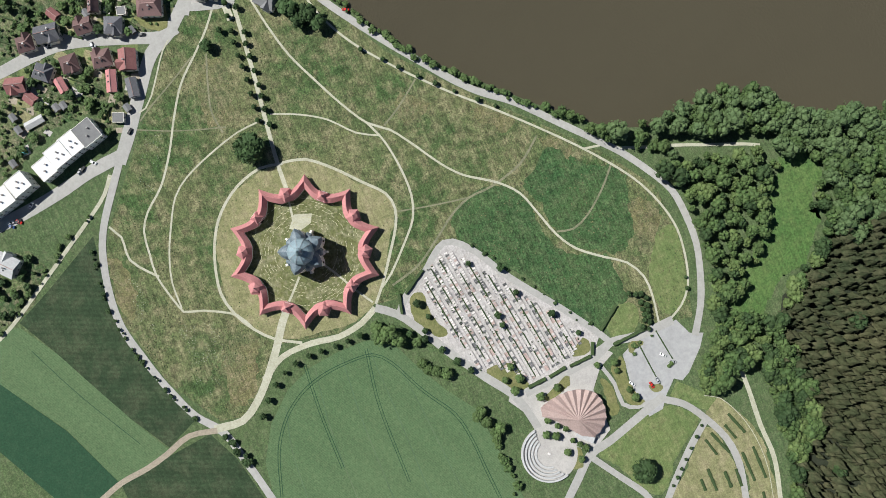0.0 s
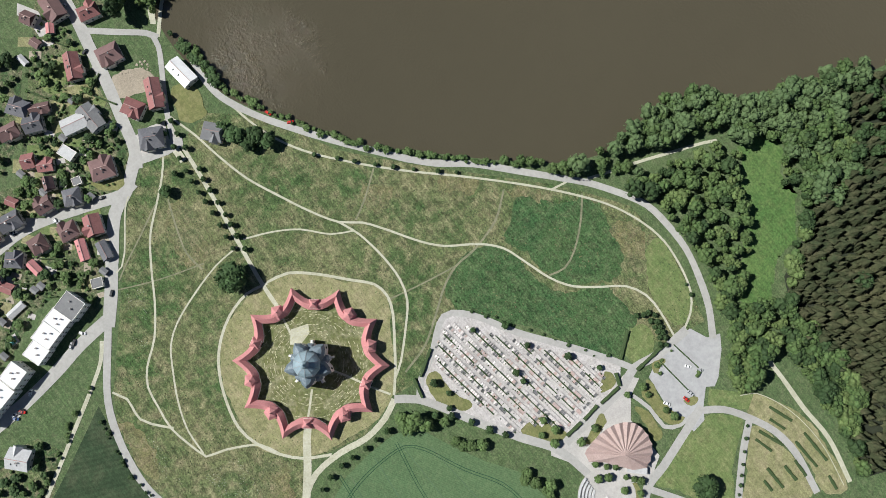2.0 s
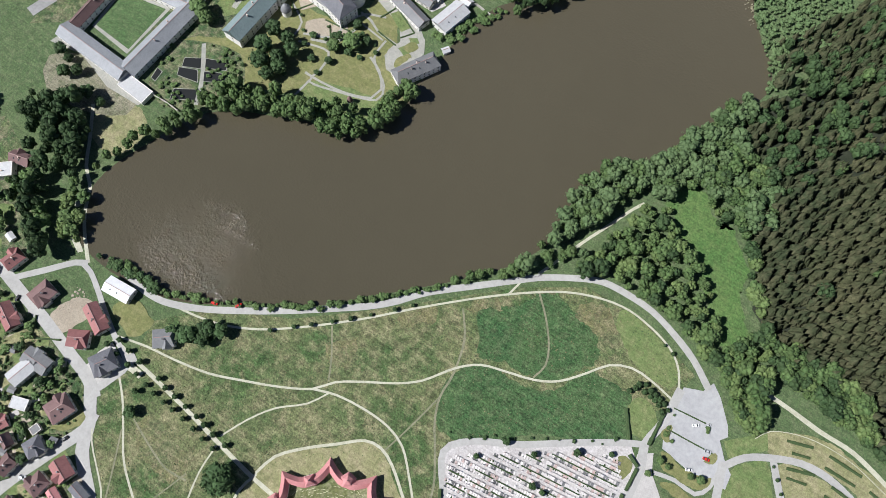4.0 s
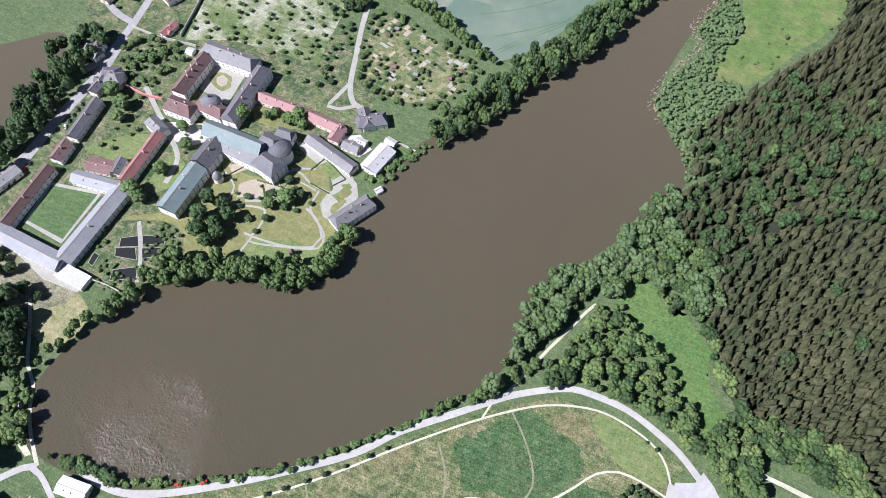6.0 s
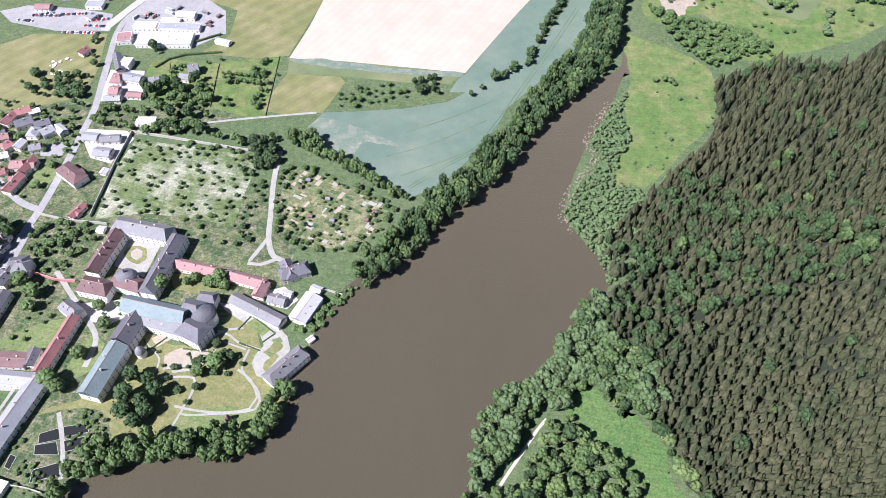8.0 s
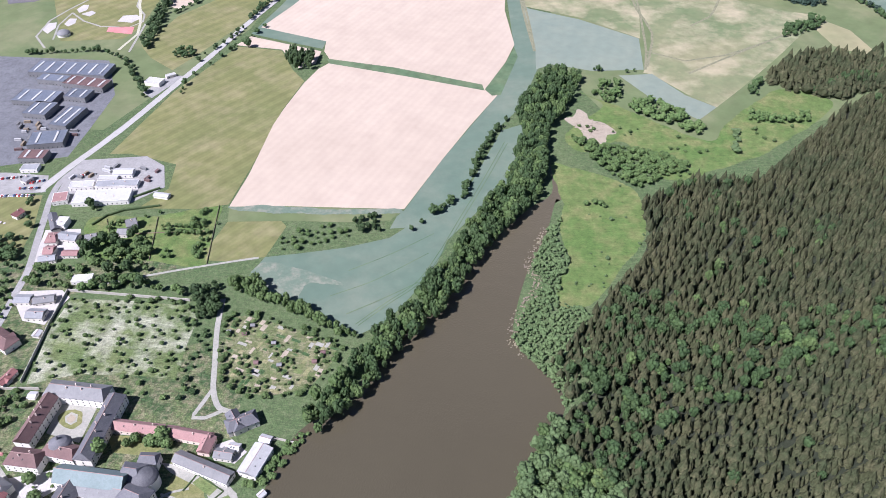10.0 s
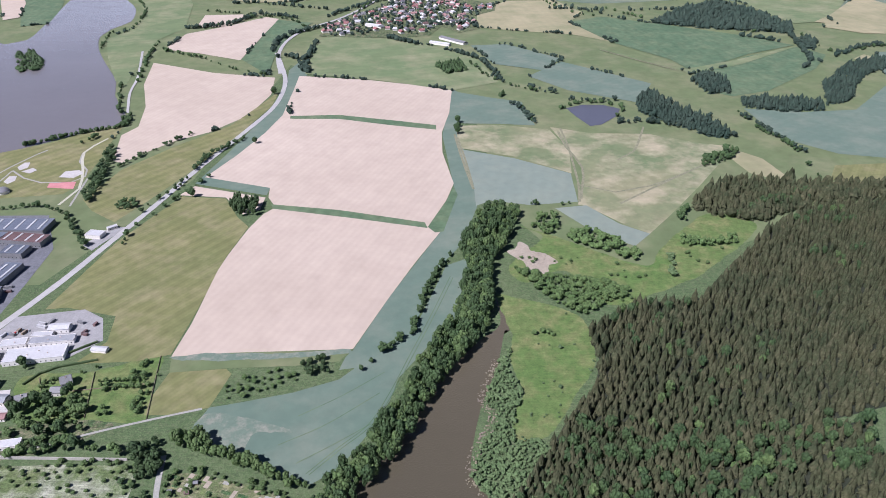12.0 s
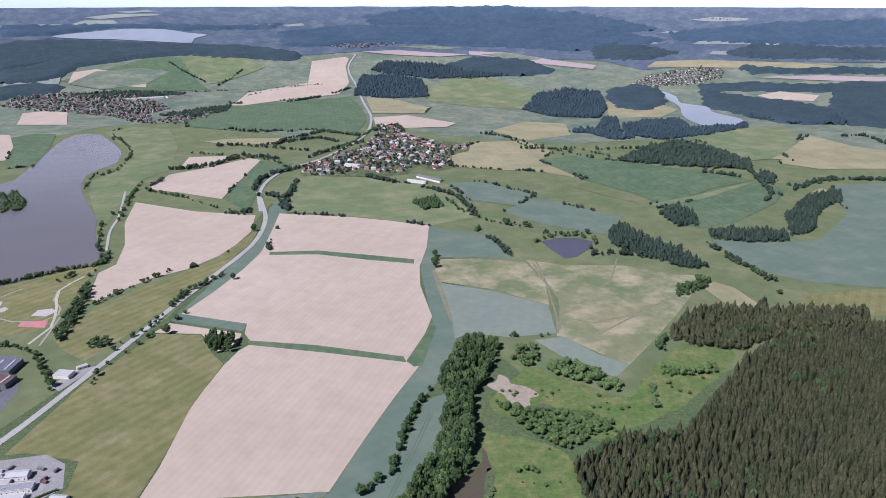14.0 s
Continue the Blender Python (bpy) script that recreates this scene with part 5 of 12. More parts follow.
hedge([(507.1, 1306.6), (515.4, 1212.7), (533.4, 1156.6), (552.1, 1109.8)], 16)
hedge([(720.7, 1923.9), (849.9, 1937.5), (868.3, 1739.4), (1010.9, 1797.2), (1145.6, 1809.1)], 18)
hedge([(398.6, 2216.4), (506.0, 2068.3), (588.9, 2008.2)], 16)
hedge([(-315.2, 2148.2), (-248.0, 2534.9), (-215.2, 2628.4), (-126.9, 2512.5)], 10)
hedge([(-687.3, 1453.7), (-741.0, 1658.9), (-764.0, 1767.9)], 12)
hedge([(-1691.0, 3210.5), (-1345.1, 3179.3), (-1168.4, 3317.8), (-959.8, 3403.4)], 14)
hedge([(-417.3, 1002.1), (-410.0, 1057.0), (-394.0, 1092.5), (-371.3, 1143.3)], 7)
hedge([(-443.5, 863.5), (-430.2, 905.9), (-414.7, 971.5)], 8)
hedge([(-48.7, 621.4), (-42.3, 666.5), (-28.8, 723.2), (-16.4, 761.1)], 5)
hedge([(-78.2, 572.5), (-68.3, 582.6), (-52.6, 593.9), (-48.4, 616.7)], 6)
hedge([(-96.1, 535.5), (-67.6, 582.5)], 8)
hedge([(91.4, 902.4), (158.9, 905.9)], 14)
hedge([(104.5, 1306.6), (124.6, 1227.5)], 12)
hedge([(-384.5, 981.5), (-429.8, 832.0), (-433.2, 761.1)], 14)
hedge([(-881.5, 3299.0), (-712.5, 3488.3), (-560.9, 3558.0)], 30)
hedge([(168.5, 2479.6), (301.5, 2148.2), (363.5, 2107.5)], 26)
hedge([(7.9, 1608.9), (67.9, 1474.1), (168.5, 1395.2)], 22)
hedge([(-705.5, 1414.2), (-648.0, 1273.9), (-592.4, 1184.1)], 12)
hedge([(535.4, 1002.1), (540.5, 1104.8), (534.5, 1184.1)], 22)
hedge([(-641.9, 1104.9), (-619.3, 1156.6)], 9)
trees([(-16.0, 1189.7), (-12.2, 1206.9), (-13.8, 1172.9), (-351.6, 1117.4), (-387.8, 911.2), (-380.8, 1376.6), (-14.4, 1227.5)], 11, 13, "dark", "lone dark green field tree")


# distant wooded ridges, with the haze before them painted in as blue
def canopy(pts, material, label, gap=26.0, tall=15.0):
    p = np.array(pts)
    lo, hi = p.min(0), p.max(0)
    nx, ny = int((hi[0] - lo[0]) / gap) + 2, int((hi[1] - lo[1]) / gap) + 2
    gx, gy = np.meshgrid(lo[0] + gap * np.arange(nx), lo[1] + gap * np.arange(ny))
    g = np.stack([gx, gy], -1).reshape(-1, 2) + rng.uniform(-0.3, 0.3, (nx * ny, 2)) * gap
    ok = inside(g, pts)
    r = np.hypot(g[:, 0], g[:, 1])
    z = np.where(r < RISE_FROM, 0, RISE * ((r - RISE_FROM) / (RISE_TO - RISE_FROM)) ** 2) + np.where(ok, tall * rng.uniform(0.8, 1.15, len(g)), -2)
    i = np.arange(nx * ny).reshape(ny, nx)
    q = np.stack([i[:-1, :-1], i[:-1, 1:], i[1:, 1:], i[1:, :-1]], -1).reshape(-1, 4)
    q = q[ok[q].any(1)]
    f = np.concatenate([q[:, [0, 1, 2]], q[:, [0, 2, 3]]])
    me = raw_mesh("woodland", np.column_stack([g, z]), f, material)
    me.shade_smooth()
    tagged(new("woodland", me), label, "forest", kind="stuff")


def ridge(pts, material=HAZED_BLUE):
    canopy(pts, material, "distant wooded ridge with haze put into its blue-green colour")


ridge([(-2370.2, 3117.2), (-2070.7, 3437.4), (-1977.6, 3564.1), (-1837.0, 3670.6), (-1589.4, 3825.8), (-1365.6, 3944.8), (-800.1, 3964.5), (-771.7, 4064.7), (-954.6, 4128.7), (-1204.9, 4131.7), (-1411.7, 4096.7), (-1778.0, 4015.1), (-2068.4, 3934.6), (-2257.8, 3796.2), (-2641.7, 3532.5)], HAZED_MID)
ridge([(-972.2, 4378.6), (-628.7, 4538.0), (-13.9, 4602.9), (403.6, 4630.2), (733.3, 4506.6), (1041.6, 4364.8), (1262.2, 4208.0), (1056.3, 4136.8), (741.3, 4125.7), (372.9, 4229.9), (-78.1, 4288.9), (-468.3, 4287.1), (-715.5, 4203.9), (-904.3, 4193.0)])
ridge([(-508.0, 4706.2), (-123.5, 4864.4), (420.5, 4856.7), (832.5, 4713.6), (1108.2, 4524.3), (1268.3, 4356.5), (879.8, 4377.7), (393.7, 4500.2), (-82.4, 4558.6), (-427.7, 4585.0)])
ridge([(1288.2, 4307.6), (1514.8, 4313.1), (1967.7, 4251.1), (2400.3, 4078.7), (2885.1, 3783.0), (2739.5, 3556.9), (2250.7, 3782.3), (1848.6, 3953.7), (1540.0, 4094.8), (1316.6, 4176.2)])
ridge([(1488.4, 3938.6), (1665.5, 4018.9), (1960.7, 3874.8), (2222.1, 3726.6), (2680.8, 3467.5), (2579.2, 3314.9), (2148.2, 3584.4), (1893.3, 3722.7), (1639.7, 3791.7)], HAZED_MID)
ridge([(1190.0, 3368.4), (1349.7, 3178.5), (1509.0, 3042.8), (1564.5, 2871.5), (1419.6, 2628.3), (1255.1, 2677.5), (1175.1, 2909.1), (1105.3, 3037.7)], HAZED_MID)
ridge([(813.3, 4180.3), (978.7, 4216.1), (1145.4, 4117.9), (1267.0, 3997.5), (1066.5, 3918.9), (840.6, 3987.4)], HAZED_MID)
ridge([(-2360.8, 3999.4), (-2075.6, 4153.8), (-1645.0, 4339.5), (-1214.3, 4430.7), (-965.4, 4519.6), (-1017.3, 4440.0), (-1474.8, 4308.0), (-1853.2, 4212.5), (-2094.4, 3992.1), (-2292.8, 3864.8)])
ridge([(-12.0, 3922.5), (173.6, 4058.9), (446.9, 4004.4), (585.5, 3790.9), (418.3, 3721.0), (163.4, 3796.5)], HAZED_MID)
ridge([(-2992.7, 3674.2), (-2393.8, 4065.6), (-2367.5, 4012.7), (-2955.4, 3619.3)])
ridge([(1790.7, 3329.5), (1929.4, 3304.5), (2127.1, 3215.8), (1723.8, 2553.7), (1578.2, 2580.4), (1481.6, 2628.1), (1593.3, 2974.7)], HAZED_MID)
ridge([(1190.8, 3453.4), (1447.2, 3431.0), (1715.7, 3332.0), (1980.2, 3268.6), (1936.9, 3188.9), (1558.4, 3262.9), (1211.2, 3354.0)], HAZED_MID)
ridge([(1474.2, 3727.8), (1703.9, 3603.7), (1944.5, 3540.0), (2154.2, 3439.4), (2126.0, 3388.2), (1796.6, 3508.2), (1512.1, 3602.4)], HAZED_MID)
ridge([(785.2, 3424.3), (934.8, 3494.6), (1002.8, 3397.5), (977.8, 3170.7), (851.8, 2976.0), (748.9, 3033.8), (728.5, 3216.2)], HAZED_MID)
ridge([(-1936.9, 3189.0), (-1852.2, 3310.7), (-1732.6, 3298.0), (-1689.1, 3181.0), (-1799.9, 3113.0), (-1854.9, 3039.7), (-1984.8, 3022.9), (-2058.9, 3148.8)], HAZED_MID)
ridge([(-1970.1, 3548.8), (-1898.5, 3684.7), (-1755.0, 3808.6), (-1589.4, 3825.8), (-1801.6, 3590.6), (-1803.5, 3421.1), (-1860.4, 3327.1), (-1980.2, 3268.6), (-2070.7, 3437.4)], HAZED_MID)
copse([(1242.4, 2965.0), (1442.3, 2998.8), (1564.5, 2871.5), (1645.9, 2698.8), (1481.6, 2628.1), (1285.9, 2652.7), (1191.7, 2780.9)], 10, 14, HAZED_MID, "dark wood above the far lake")
copse([(-1645.3, 3191.7), (-1442.3, 3299.1), (-1168.4, 3317.8), (-1168.4, 3240.2), (-1403.2, 3201.5), (-1566.7, 3127.2)], 10, 11, FAR_WOOD, "dark trees round the far town")
copse([(-1125.0, 2847.6), (-1044.9, 2941.7), (-961.8, 3049.0), (-898.5, 3078.6), (-885.7, 2947.8), (-978.2, 2808.5)], 10, 11, FAR_WOOD, "dark trees round the far town")

edge_pts = np.concatenate([along([a, b], 9, 4, False) for a, b in FIELD_EDGES])
edge_pts = edge_pts[[noise.noise(Vector((x * 0.012, y * 0.012, 3.0))) > 0.08 for x, y in edge_pts]]
wood("hedgerow", edge_pts, LUMP, 8, 8, FAR_WOOD, "broken lines of dark trees between distant fields", "hedge")


# ---- the hill: meadows, fields, roads and paths ----
patch("meadow", [(-197.5, -70.9), (-192.6, -48.3), (-197.5, -23.3), (-175.4, 1.7), (-126.4, 26.7), (-90.3, 57.4), (-16.3, 126.6), (19.1, 150.4), (59.0, 152.8), (103.8, 139.3), (99.6, 111.7), (-0.6, 18.8), (19.5, -28.5), (17.1, -42.8), (24.9, -69.2), (16.0, -107.4), (50.8, -137.6), (45.6, -158.1), (12.1, -177.9), (-39.0, -189.9), (-71.0, -184.5), (-92.6, -172.6), (-123.3, -146.3), (-182.3, -96.4)], MEADOW, 1, "rough sun-dried hill meadow, green and brown", category="meadow")
patch("meadow", [(-21.8, 39.5), (-20.4, 58.3), (-4.5, 70.8), (12.8, 75.0), (31.5, 82.5), (51.0, 105.3), (72.1, 102.0), (88.2, 85.3), (60.7, 62.1), (31.4, 43.7), (-5.5, 20.9)], MEADOW_GREEN, 2, "fresh green sown meadow", True, "meadow")
patch("meadow", [(-23.6, 86.9), (-27.9, 102.3), (-8.9, 119.5), (5.4, 134.8), (29.5, 129.5), (51.1, 116.2), (42.6, 101.1), (25.9, 84.9), (3.9, 78.8), (-12.4, 72.3)], MEADOW_GREEN, 2, "fresh green sown meadow", True, "meadow")
patch("dry_grass", [(23.5, 128.9), (21.9, 140.6), (37.9, 144.3), (50.3, 136.9), (51.2, 125.6), (36.1, 126.6)], DRY, 3, "dry yellow-brown patch of meadow", True, "grass")
patch("dry_grass", [(-71.6, 66.8), (-56.7, 83.7), (-47.6, 77.8), (-54.4, 69.1), (-67.5, 61.1)], DRY, 3, "dry brown patch of meadow", True, "grass")
patch("dry_grass", [(-97.6, 22.0), (-84.4, 39.4), (-76.7, 30.3), (-85.5, 18.7)], DRY, 3, "dry brown patch of meadow", True, "grass")
patch("dry_grass", [(-165.1, -82.9), (-151.8, -69.6), (-121.3, -78.9), (-122.8, -91.5), (-145.0, -89.6)], DRY, 2, "dry brown patch of meadow", True, "grass")
patch("dry_grass", [(3.5, -136.2), (8.6, -115.6), (37.0, -129.7), (40.4, -148.3), (18.9, -144.8)], DRY, 2, "dry brown patch of meadow", True, "grass")
patch("dry_grass", [(-75.8, -177.9), (-62.7, -174.1), (-34.2, -178.8), (-36.9, -185.2), (-56.5, -186.2)], DRY, 2, "dry brown patch of meadow", True, "grass")
patch("dry_grass", [(-36.9, 96.5), (-23.4, 110.1), (-20.8, 107.1), (-31.4, 94.1)], DRY, 3, "dry brown patch of meadow", True, "grass")
patch("ring_lawn", [(-85.6, -59.9), (-78.6, -40.0), (-55.5, -19.2), (-39.8, -6.8), (-26.4, -9.8), (-8.6, -22.1), (12.3, -36.1), (20.8, -52.1), (21.9, -71.7), (13.5, -102.5), (-0.7, -119.3), (-16.8, -125.6), (-43.8, -121.6), (-60.3, -115.3), (-73.2, -105.2), (-84.5, -87.0), (-87.8, -72.3)], LAWN_DRY, 2, "yellowish grass round the cloister", True, "grass")
patch("lawn", [(48.6, 137.7), (47.0, 152.1), (72.1, 147.1), (95.1, 137.2), (93.4, 124.2), (73.4, 123.0)], LAWN_FRESH, 2, "green lawn", True, "lawn")
patch("crop_field", [(108.1, -146.9), (81.0, -142.9), (59.9, -130.0), (44.7, -112.1), (37.3, -93.6), (35.3, -73.6), (35.8, -54.7), (46.1, -39.9), (64.1, -32.3), (84.2, -21.7), (101.7, -9.9), (122.2, -7.1), (145.4, -5.5), (171.5, -3.2)], CROP, 2, "even green grain field with faint tramlines", category="field")
patch("crop_field", [(-59.2, -247.0), (-71.6, -221.1), (-90.9, -184.7), (-68.9, -188.4), (-49.1, -191.3), (-16.2, -188.4), (16.0, -179.5), (39.3, -172.5), (48.2, -193.3), (21.7, -208.4), (-11.9, -224.1), (-33.2, -233.8)], CROP_DARK, 2, "dark dusty green field with fine rows", category="field")
patch("crop_field", [(-76.0, -275.3), (-58.8, -260.3), (-56.6, -248.1), (-33.2, -233.8), (-11.9, -224.1), (21.7, -208.4), (49.5, -193.9), (57.2, -229.3), (13.5, -246.3), (-29.4, -272.9), (-47.2, -287.6)], CROP, 3, "green grain field", category="field")
patch("crop_field", [(-47.2, -287.6), (-29.4, -272.9), (14.1, -246.5), (57.5, -229.4), (62.0, -242.6), (77.0, -230.2), (62.3, -263.4), (9.1, -289.3), (-12.0, -302.7)], CROP_DEEP, 2, "deep green field", category="field")
patch("crop_field", [(53.1, -193.5), (50.5, -167.1), (71.4, -157.8), (95.8, -153.1), (108.3, -150.8), (73.8, -228.8), (57.5, -229.4)], CROP_DARK, 2, "dark green field corner", category="field")
for pts in ([(39.1, -91.4), (78.0, -97.4), (127.1, -99.4)], [(41.4, -56.0), (80.9, -55.7), (146.0, -56.8)], [(53.8, -117.5), (81.4, -124.8), (114.7, -127.7)], [(39.2, -73.4), (79.2, -77.2), (136.3, -78.7)], [(55.6, -42.9), (91.5, -40.2), (154.8, -36.7)]):
    ribbon("tramline", pts, 0.55, CROP_LUSH, 3, "faint wheel line in the grain", "tramline")
for pts in ([(34.0, -97.2), (66.9, -100.1), (103.1, -100.9)], [(34.1, -95.7), (67.0, -98.6), (103.2, -99.3)], [(40.6, -58.4), (75.7, -64.6), (127.7, -66.3)], [(40.7, -56.8), (75.8, -63.0), (127.8, -64.8)], [(-43.1, -255.4), (-31.7, -259.9), (-7.9, -253.7), (29.6, -231.4)], [(-40.3, -247.1), (-4.8, -231.6), (38.9, -208.9)]):
    ribbon("tramline", pts, 0.4, CROP_DEEP, 3, "dark wheel line in the grain", "tramline")
ribbon("tramline", [(104.2, -142.6), (77.7, -133.1), (61.5, -122.0), (50.1, -106.8), (44.4, -89.8), (43.1, -71.6), (45.0, -54.8), (54.4, -45.8), (78.5, -34.6), (100.4, -21.7), (119.6, -18.4), (142.0, -17.6), (161.8, -16.5)], 0.45, CROP_DEEP, 3, "dark wheel line round the grain", "tramline")
ribbon("tramline", [(104.8, -141.3), (78.3, -131.8), (62.7, -121.0), (51.5, -106.2), (46.0, -89.7), (44.5, -71.9), (46.3, -55.4), (55.4, -47.0), (79.5, -35.8), (101.2, -23.2), (120.1, -19.8), (142.1, -19.2), (161.9, -18.1)], 0.4, CROP_DEEP, 3, "dark wheel line round the grain", "tramline")

# roads and paths
ribbon("street", [(-211.1, -65.0), (-198.6, -80.7), (-188.4, -92.7), (-181.1, -107.1), (-162.8, -122.5), (-142.6, -138.0), (-125.7, -152.0)], 8, ASPHALT, 5, "light grey asphalt village street")
ribbon("road", [(-127.3, -151.3), (-111.5, -163.4), (-94.1, -176.1), (-78.2, -183.7), (-54.1, -189.5), (-31.7, -190.8), (-10.0, -186.5), (13.5, -180.0), (36.6, -170.9), (49.3, -161.2), (58.8, -156.9), (73.1, -154.0), (89.3, -150.3), (108.1, -146.9)], 4.6, ASPHALT, 5, "light grey asphalt lane round the hill")
ribbon("street", [(-118.2, -249.8), (-120.2, -219.1), (-123.2, -195.2), (-128.0, -170.7), (-130.1, -149.0)], 8, ASPHALT, 6, "light grey asphalt street along white houses")
ribbon("street", [(-204.9, -214.6), (-206.0, -197.4), (-207.6, -177.9), (-207.7, -159.1), (-204.2, -141.8), (-198.4, -125.4), (-192.3, -109.1), (-188.2, -97.6), (-189.7, -86.8)], 7.5, ASPHALT, 6, "light grey asphalt village street")
ribbon("street", [(-359.6, -47.4), (-342.1, -47.5), (-323.3, -49.0), (-300.3, -51.7), (-281.8, -55.6), (-256.5, -60.7), (-228.4, -67.7), (-207.3, -73.1), (-195.7, -79.7)], 7.5, ASPHALT, 6, "light grey asphalt village street")
ribbon("street", [(-345.0, -47.5), (-356.9, -27.9), (-368.9, -8.0), (-379.9, 13.7), (-390.8, 33.1)], 7, ASPHALT, 6, "light grey asphalt street")
ribbon("lane", [(-289.6, -51.2), (-276.4, -36.1), (-264.6, -22.2), (-257.5, -17.7)], 4, ASPHALT, 6, "narrow asphalt lane")
ribbon("lane", [(-198.4, -78.7), (-196.8, -65.8), (-195.3, -52.5), (-210.7, -44.5), (-226.0, -36.2), (-242.8, -26.2), (-252.3, -21.3), (-261.5, -19.5)], 3.4, ASPHALT, 7, "narrow pale lane between houses")
patch("street_junction", [(-342.7, -85.5), (-341.0, -68.5), (-339.5, -58.1), (-335.5, -52.0), (-328.7, -50.3), (-315.0, -51.7), (-315.2, -47.8), (-332.2, -44.8), (-343.1, -43.8), (-352.1, -38.2), (-359.8, -29.9), (-374.9, -33.3), (-383.5, -54.7), (-368.0, -78.0)], ASPHALT, 7, "wide light grey asphalt street junction")
ROAD_PAINT = surf("road_paint", (0.66, 0.66, 0.65), (0.74, 0.74, 0.73), (0.52, 0.52, 0.50), 0.3, 1.2, rough=0.8)
for k in range(9):
    x, y = -338.6 - 0.60 * k, -57.4 + 1.62 * k
    ribbon("zebra_stripe", [(x - 1.9, y - 0.7), (x + 1.9, y + 0.7)], 0.55, ROAD_PAINT, 8, "white painted stripe of a road crossing", smooth=False)
patch("green_verge", [(-335.9, -56.4), (-334.0, -53.6), (-329.2, -51.9), (-324.2, -52.9), (-324.2, -54.7), (-328.1, -59.1)], LAWN_FRESH, 8, "green grass corner beside the street", True, "lawn")
patch("yard", [(-332.3, -75.2), (-325.5, -71.2), (-319.2, -67.8), (-312.9, -69.0), (-307.6, -66.7), (-302.1, -70.9), (-304.6, -77.2), (-313.6, -76.7), (-326.0, -79.9)], PAVING, 6, "pale paved yard behind a house", category="paving")
for pts in ([(-337.5, -25.7), (-332.1, -18.7), (-325.2, -14.7), (-318.8, -20.7), (-331.6, -31.2)], [(-329.9, -31.7), (-319.8, -21.8), (-314.9, -24.7), (-326.7, -34.1)], [(-327.2, -41.0), (-324.9, -35.6), (-314.5, -37.2), (-310.5, -42.2), (-317.7, -43.0)]):
    patch("garden_lawn", pts, LAWN_FRESH, 5, "bright green mown garden lawn", category="lawn")
for pts in ([(-295.4, 6.1), (-292.0, 11.0), (-288.0, 10.6), (-289.3, 6.9)], [(-278.9, -11.1), (-276.5, -7.3), (-265.3, -13.6), (-267.8, -16.3)]):
    patch("trodden_ground", pts, GRAVEL, 6, "pale trodden ground by the pond", True, "ground")
ribbon("lane", [(-196.6, -53.1), (-181.2, -53.7)], 4.5, GRAVEL, 6, "narrow pale lane between houses")
ribbon("road", [(49.1, -163.4), (51.2, -145.3), (44.1, -132.8), (32.5, -120.6), (17.6, -108.1), (4.5, -98.6), (-1.5, -93.0)], 4.8, GRAVEL, 5, "pale gravel drive up to the cloister gate")
ribbon("road", [(33.0, -123.0), (24.5, -107.2), (23.8, -87.8), (26.9, -70.0), (24.7, -53.7), (19.3, -42.2)], 3.7, GRAVEL, 5, "pale gravel drive along the field")
ribbon("footpath", [(-86.9, -59.4), (-83.3, -45.6), (-71.2, -31.7), (-56.5, -18.8), (-44.1, -8.0), (-33.3, -6.1), (-22.1, -10.5), (-7.9, -20.5), (6.7, -31.4), (17.2, -40.9)], 1.72, GRAVEL, 5, "pale gravel path round the cloister")
ribbon("footpath", [(-86.2, -59.6), (-89.1, -73.6), (-84.3, -91.0), (-73.6, -106.2), (-60.6, -116.0), (-44.4, -122.9), (-26.9, -126.6), (-12.2, -123.8), (1.7, -116.5), (12.4, -107.0), (21.3, -92.5)], 1.72, GRAVEL, 6, "pale gravel path round the cloister")
ribbon("avenue", [(-210.7, -45.8), (-192.6, -48.3), (-168.8, -50.9), (-143.4, -54.2), (-118.2, -58.1), (-89.2, -62.2), (-69.6, -63.7)], 2.6, GRAVEL, 6, "straight pale gravel avenue between young trees")
ribbon("footpath", [(-211.8, -43.8), (-190.2, -37.9), (-170.8, -34.7), (-147.8, -29.3), (-127.4, -20.9), (-105.8, -11.0), (-88.9, -1.0), (-79.5, 10.3), (-65.8, 19.8), (-47.4, 31.2), (-35.3, 41.5), (-22.7, 59.2), (-10.8, 69.7), (4.2, 74.9), (22.2, 80.7), (35.3, 88.7), (47.3, 103.0), (56.2, 114.8), (68.7, 121.1), (82.3, 121.1), (99.3, 118.1)], 1.39, GRAVEL, 5, "winding pale gravel footpath")
ribbon("footpath", [(-88.9, -1.0), (-74.3, 4.3), (-53.9, 7.0), (-36.7, 6.5), (-23.3, 1.9), (-10.8, -9.3), (3.8, -24.8), (10.7, -35.4)], 1.39, GRAVEL, 5, "pale gravel footpath")
ribbon("footpath", [(-117.8, -54.5), (-110.3, -37.8), (-100.5, -22.9), (-86.1, -9.9), (-78.7, 3.1)], 1.07, GRAVEL, 4, "narrow pale footpath")
ribbon("shore_road", [(-232.6, -9.2), (-215.4, -11.5), (-199.7, -9.8), (-179.6, -1.3), (-160.2, 10.2), (-135.6, 26.7), (-106.2, 48.6), (-83.7, 67.1), (-64.6, 89.3), (-43.0, 109.0), (-21.2, 128.5), (-10.3, 138.2), (8.2, 150.4), (25.0, 158.9), (42.3, 160.9), (61.8, 160.1), (81.0, 154.7), (99.0, 147.1), (115.5, 136.1)], 4.4, ASPHALT, 6, "pale worn road along the pond")
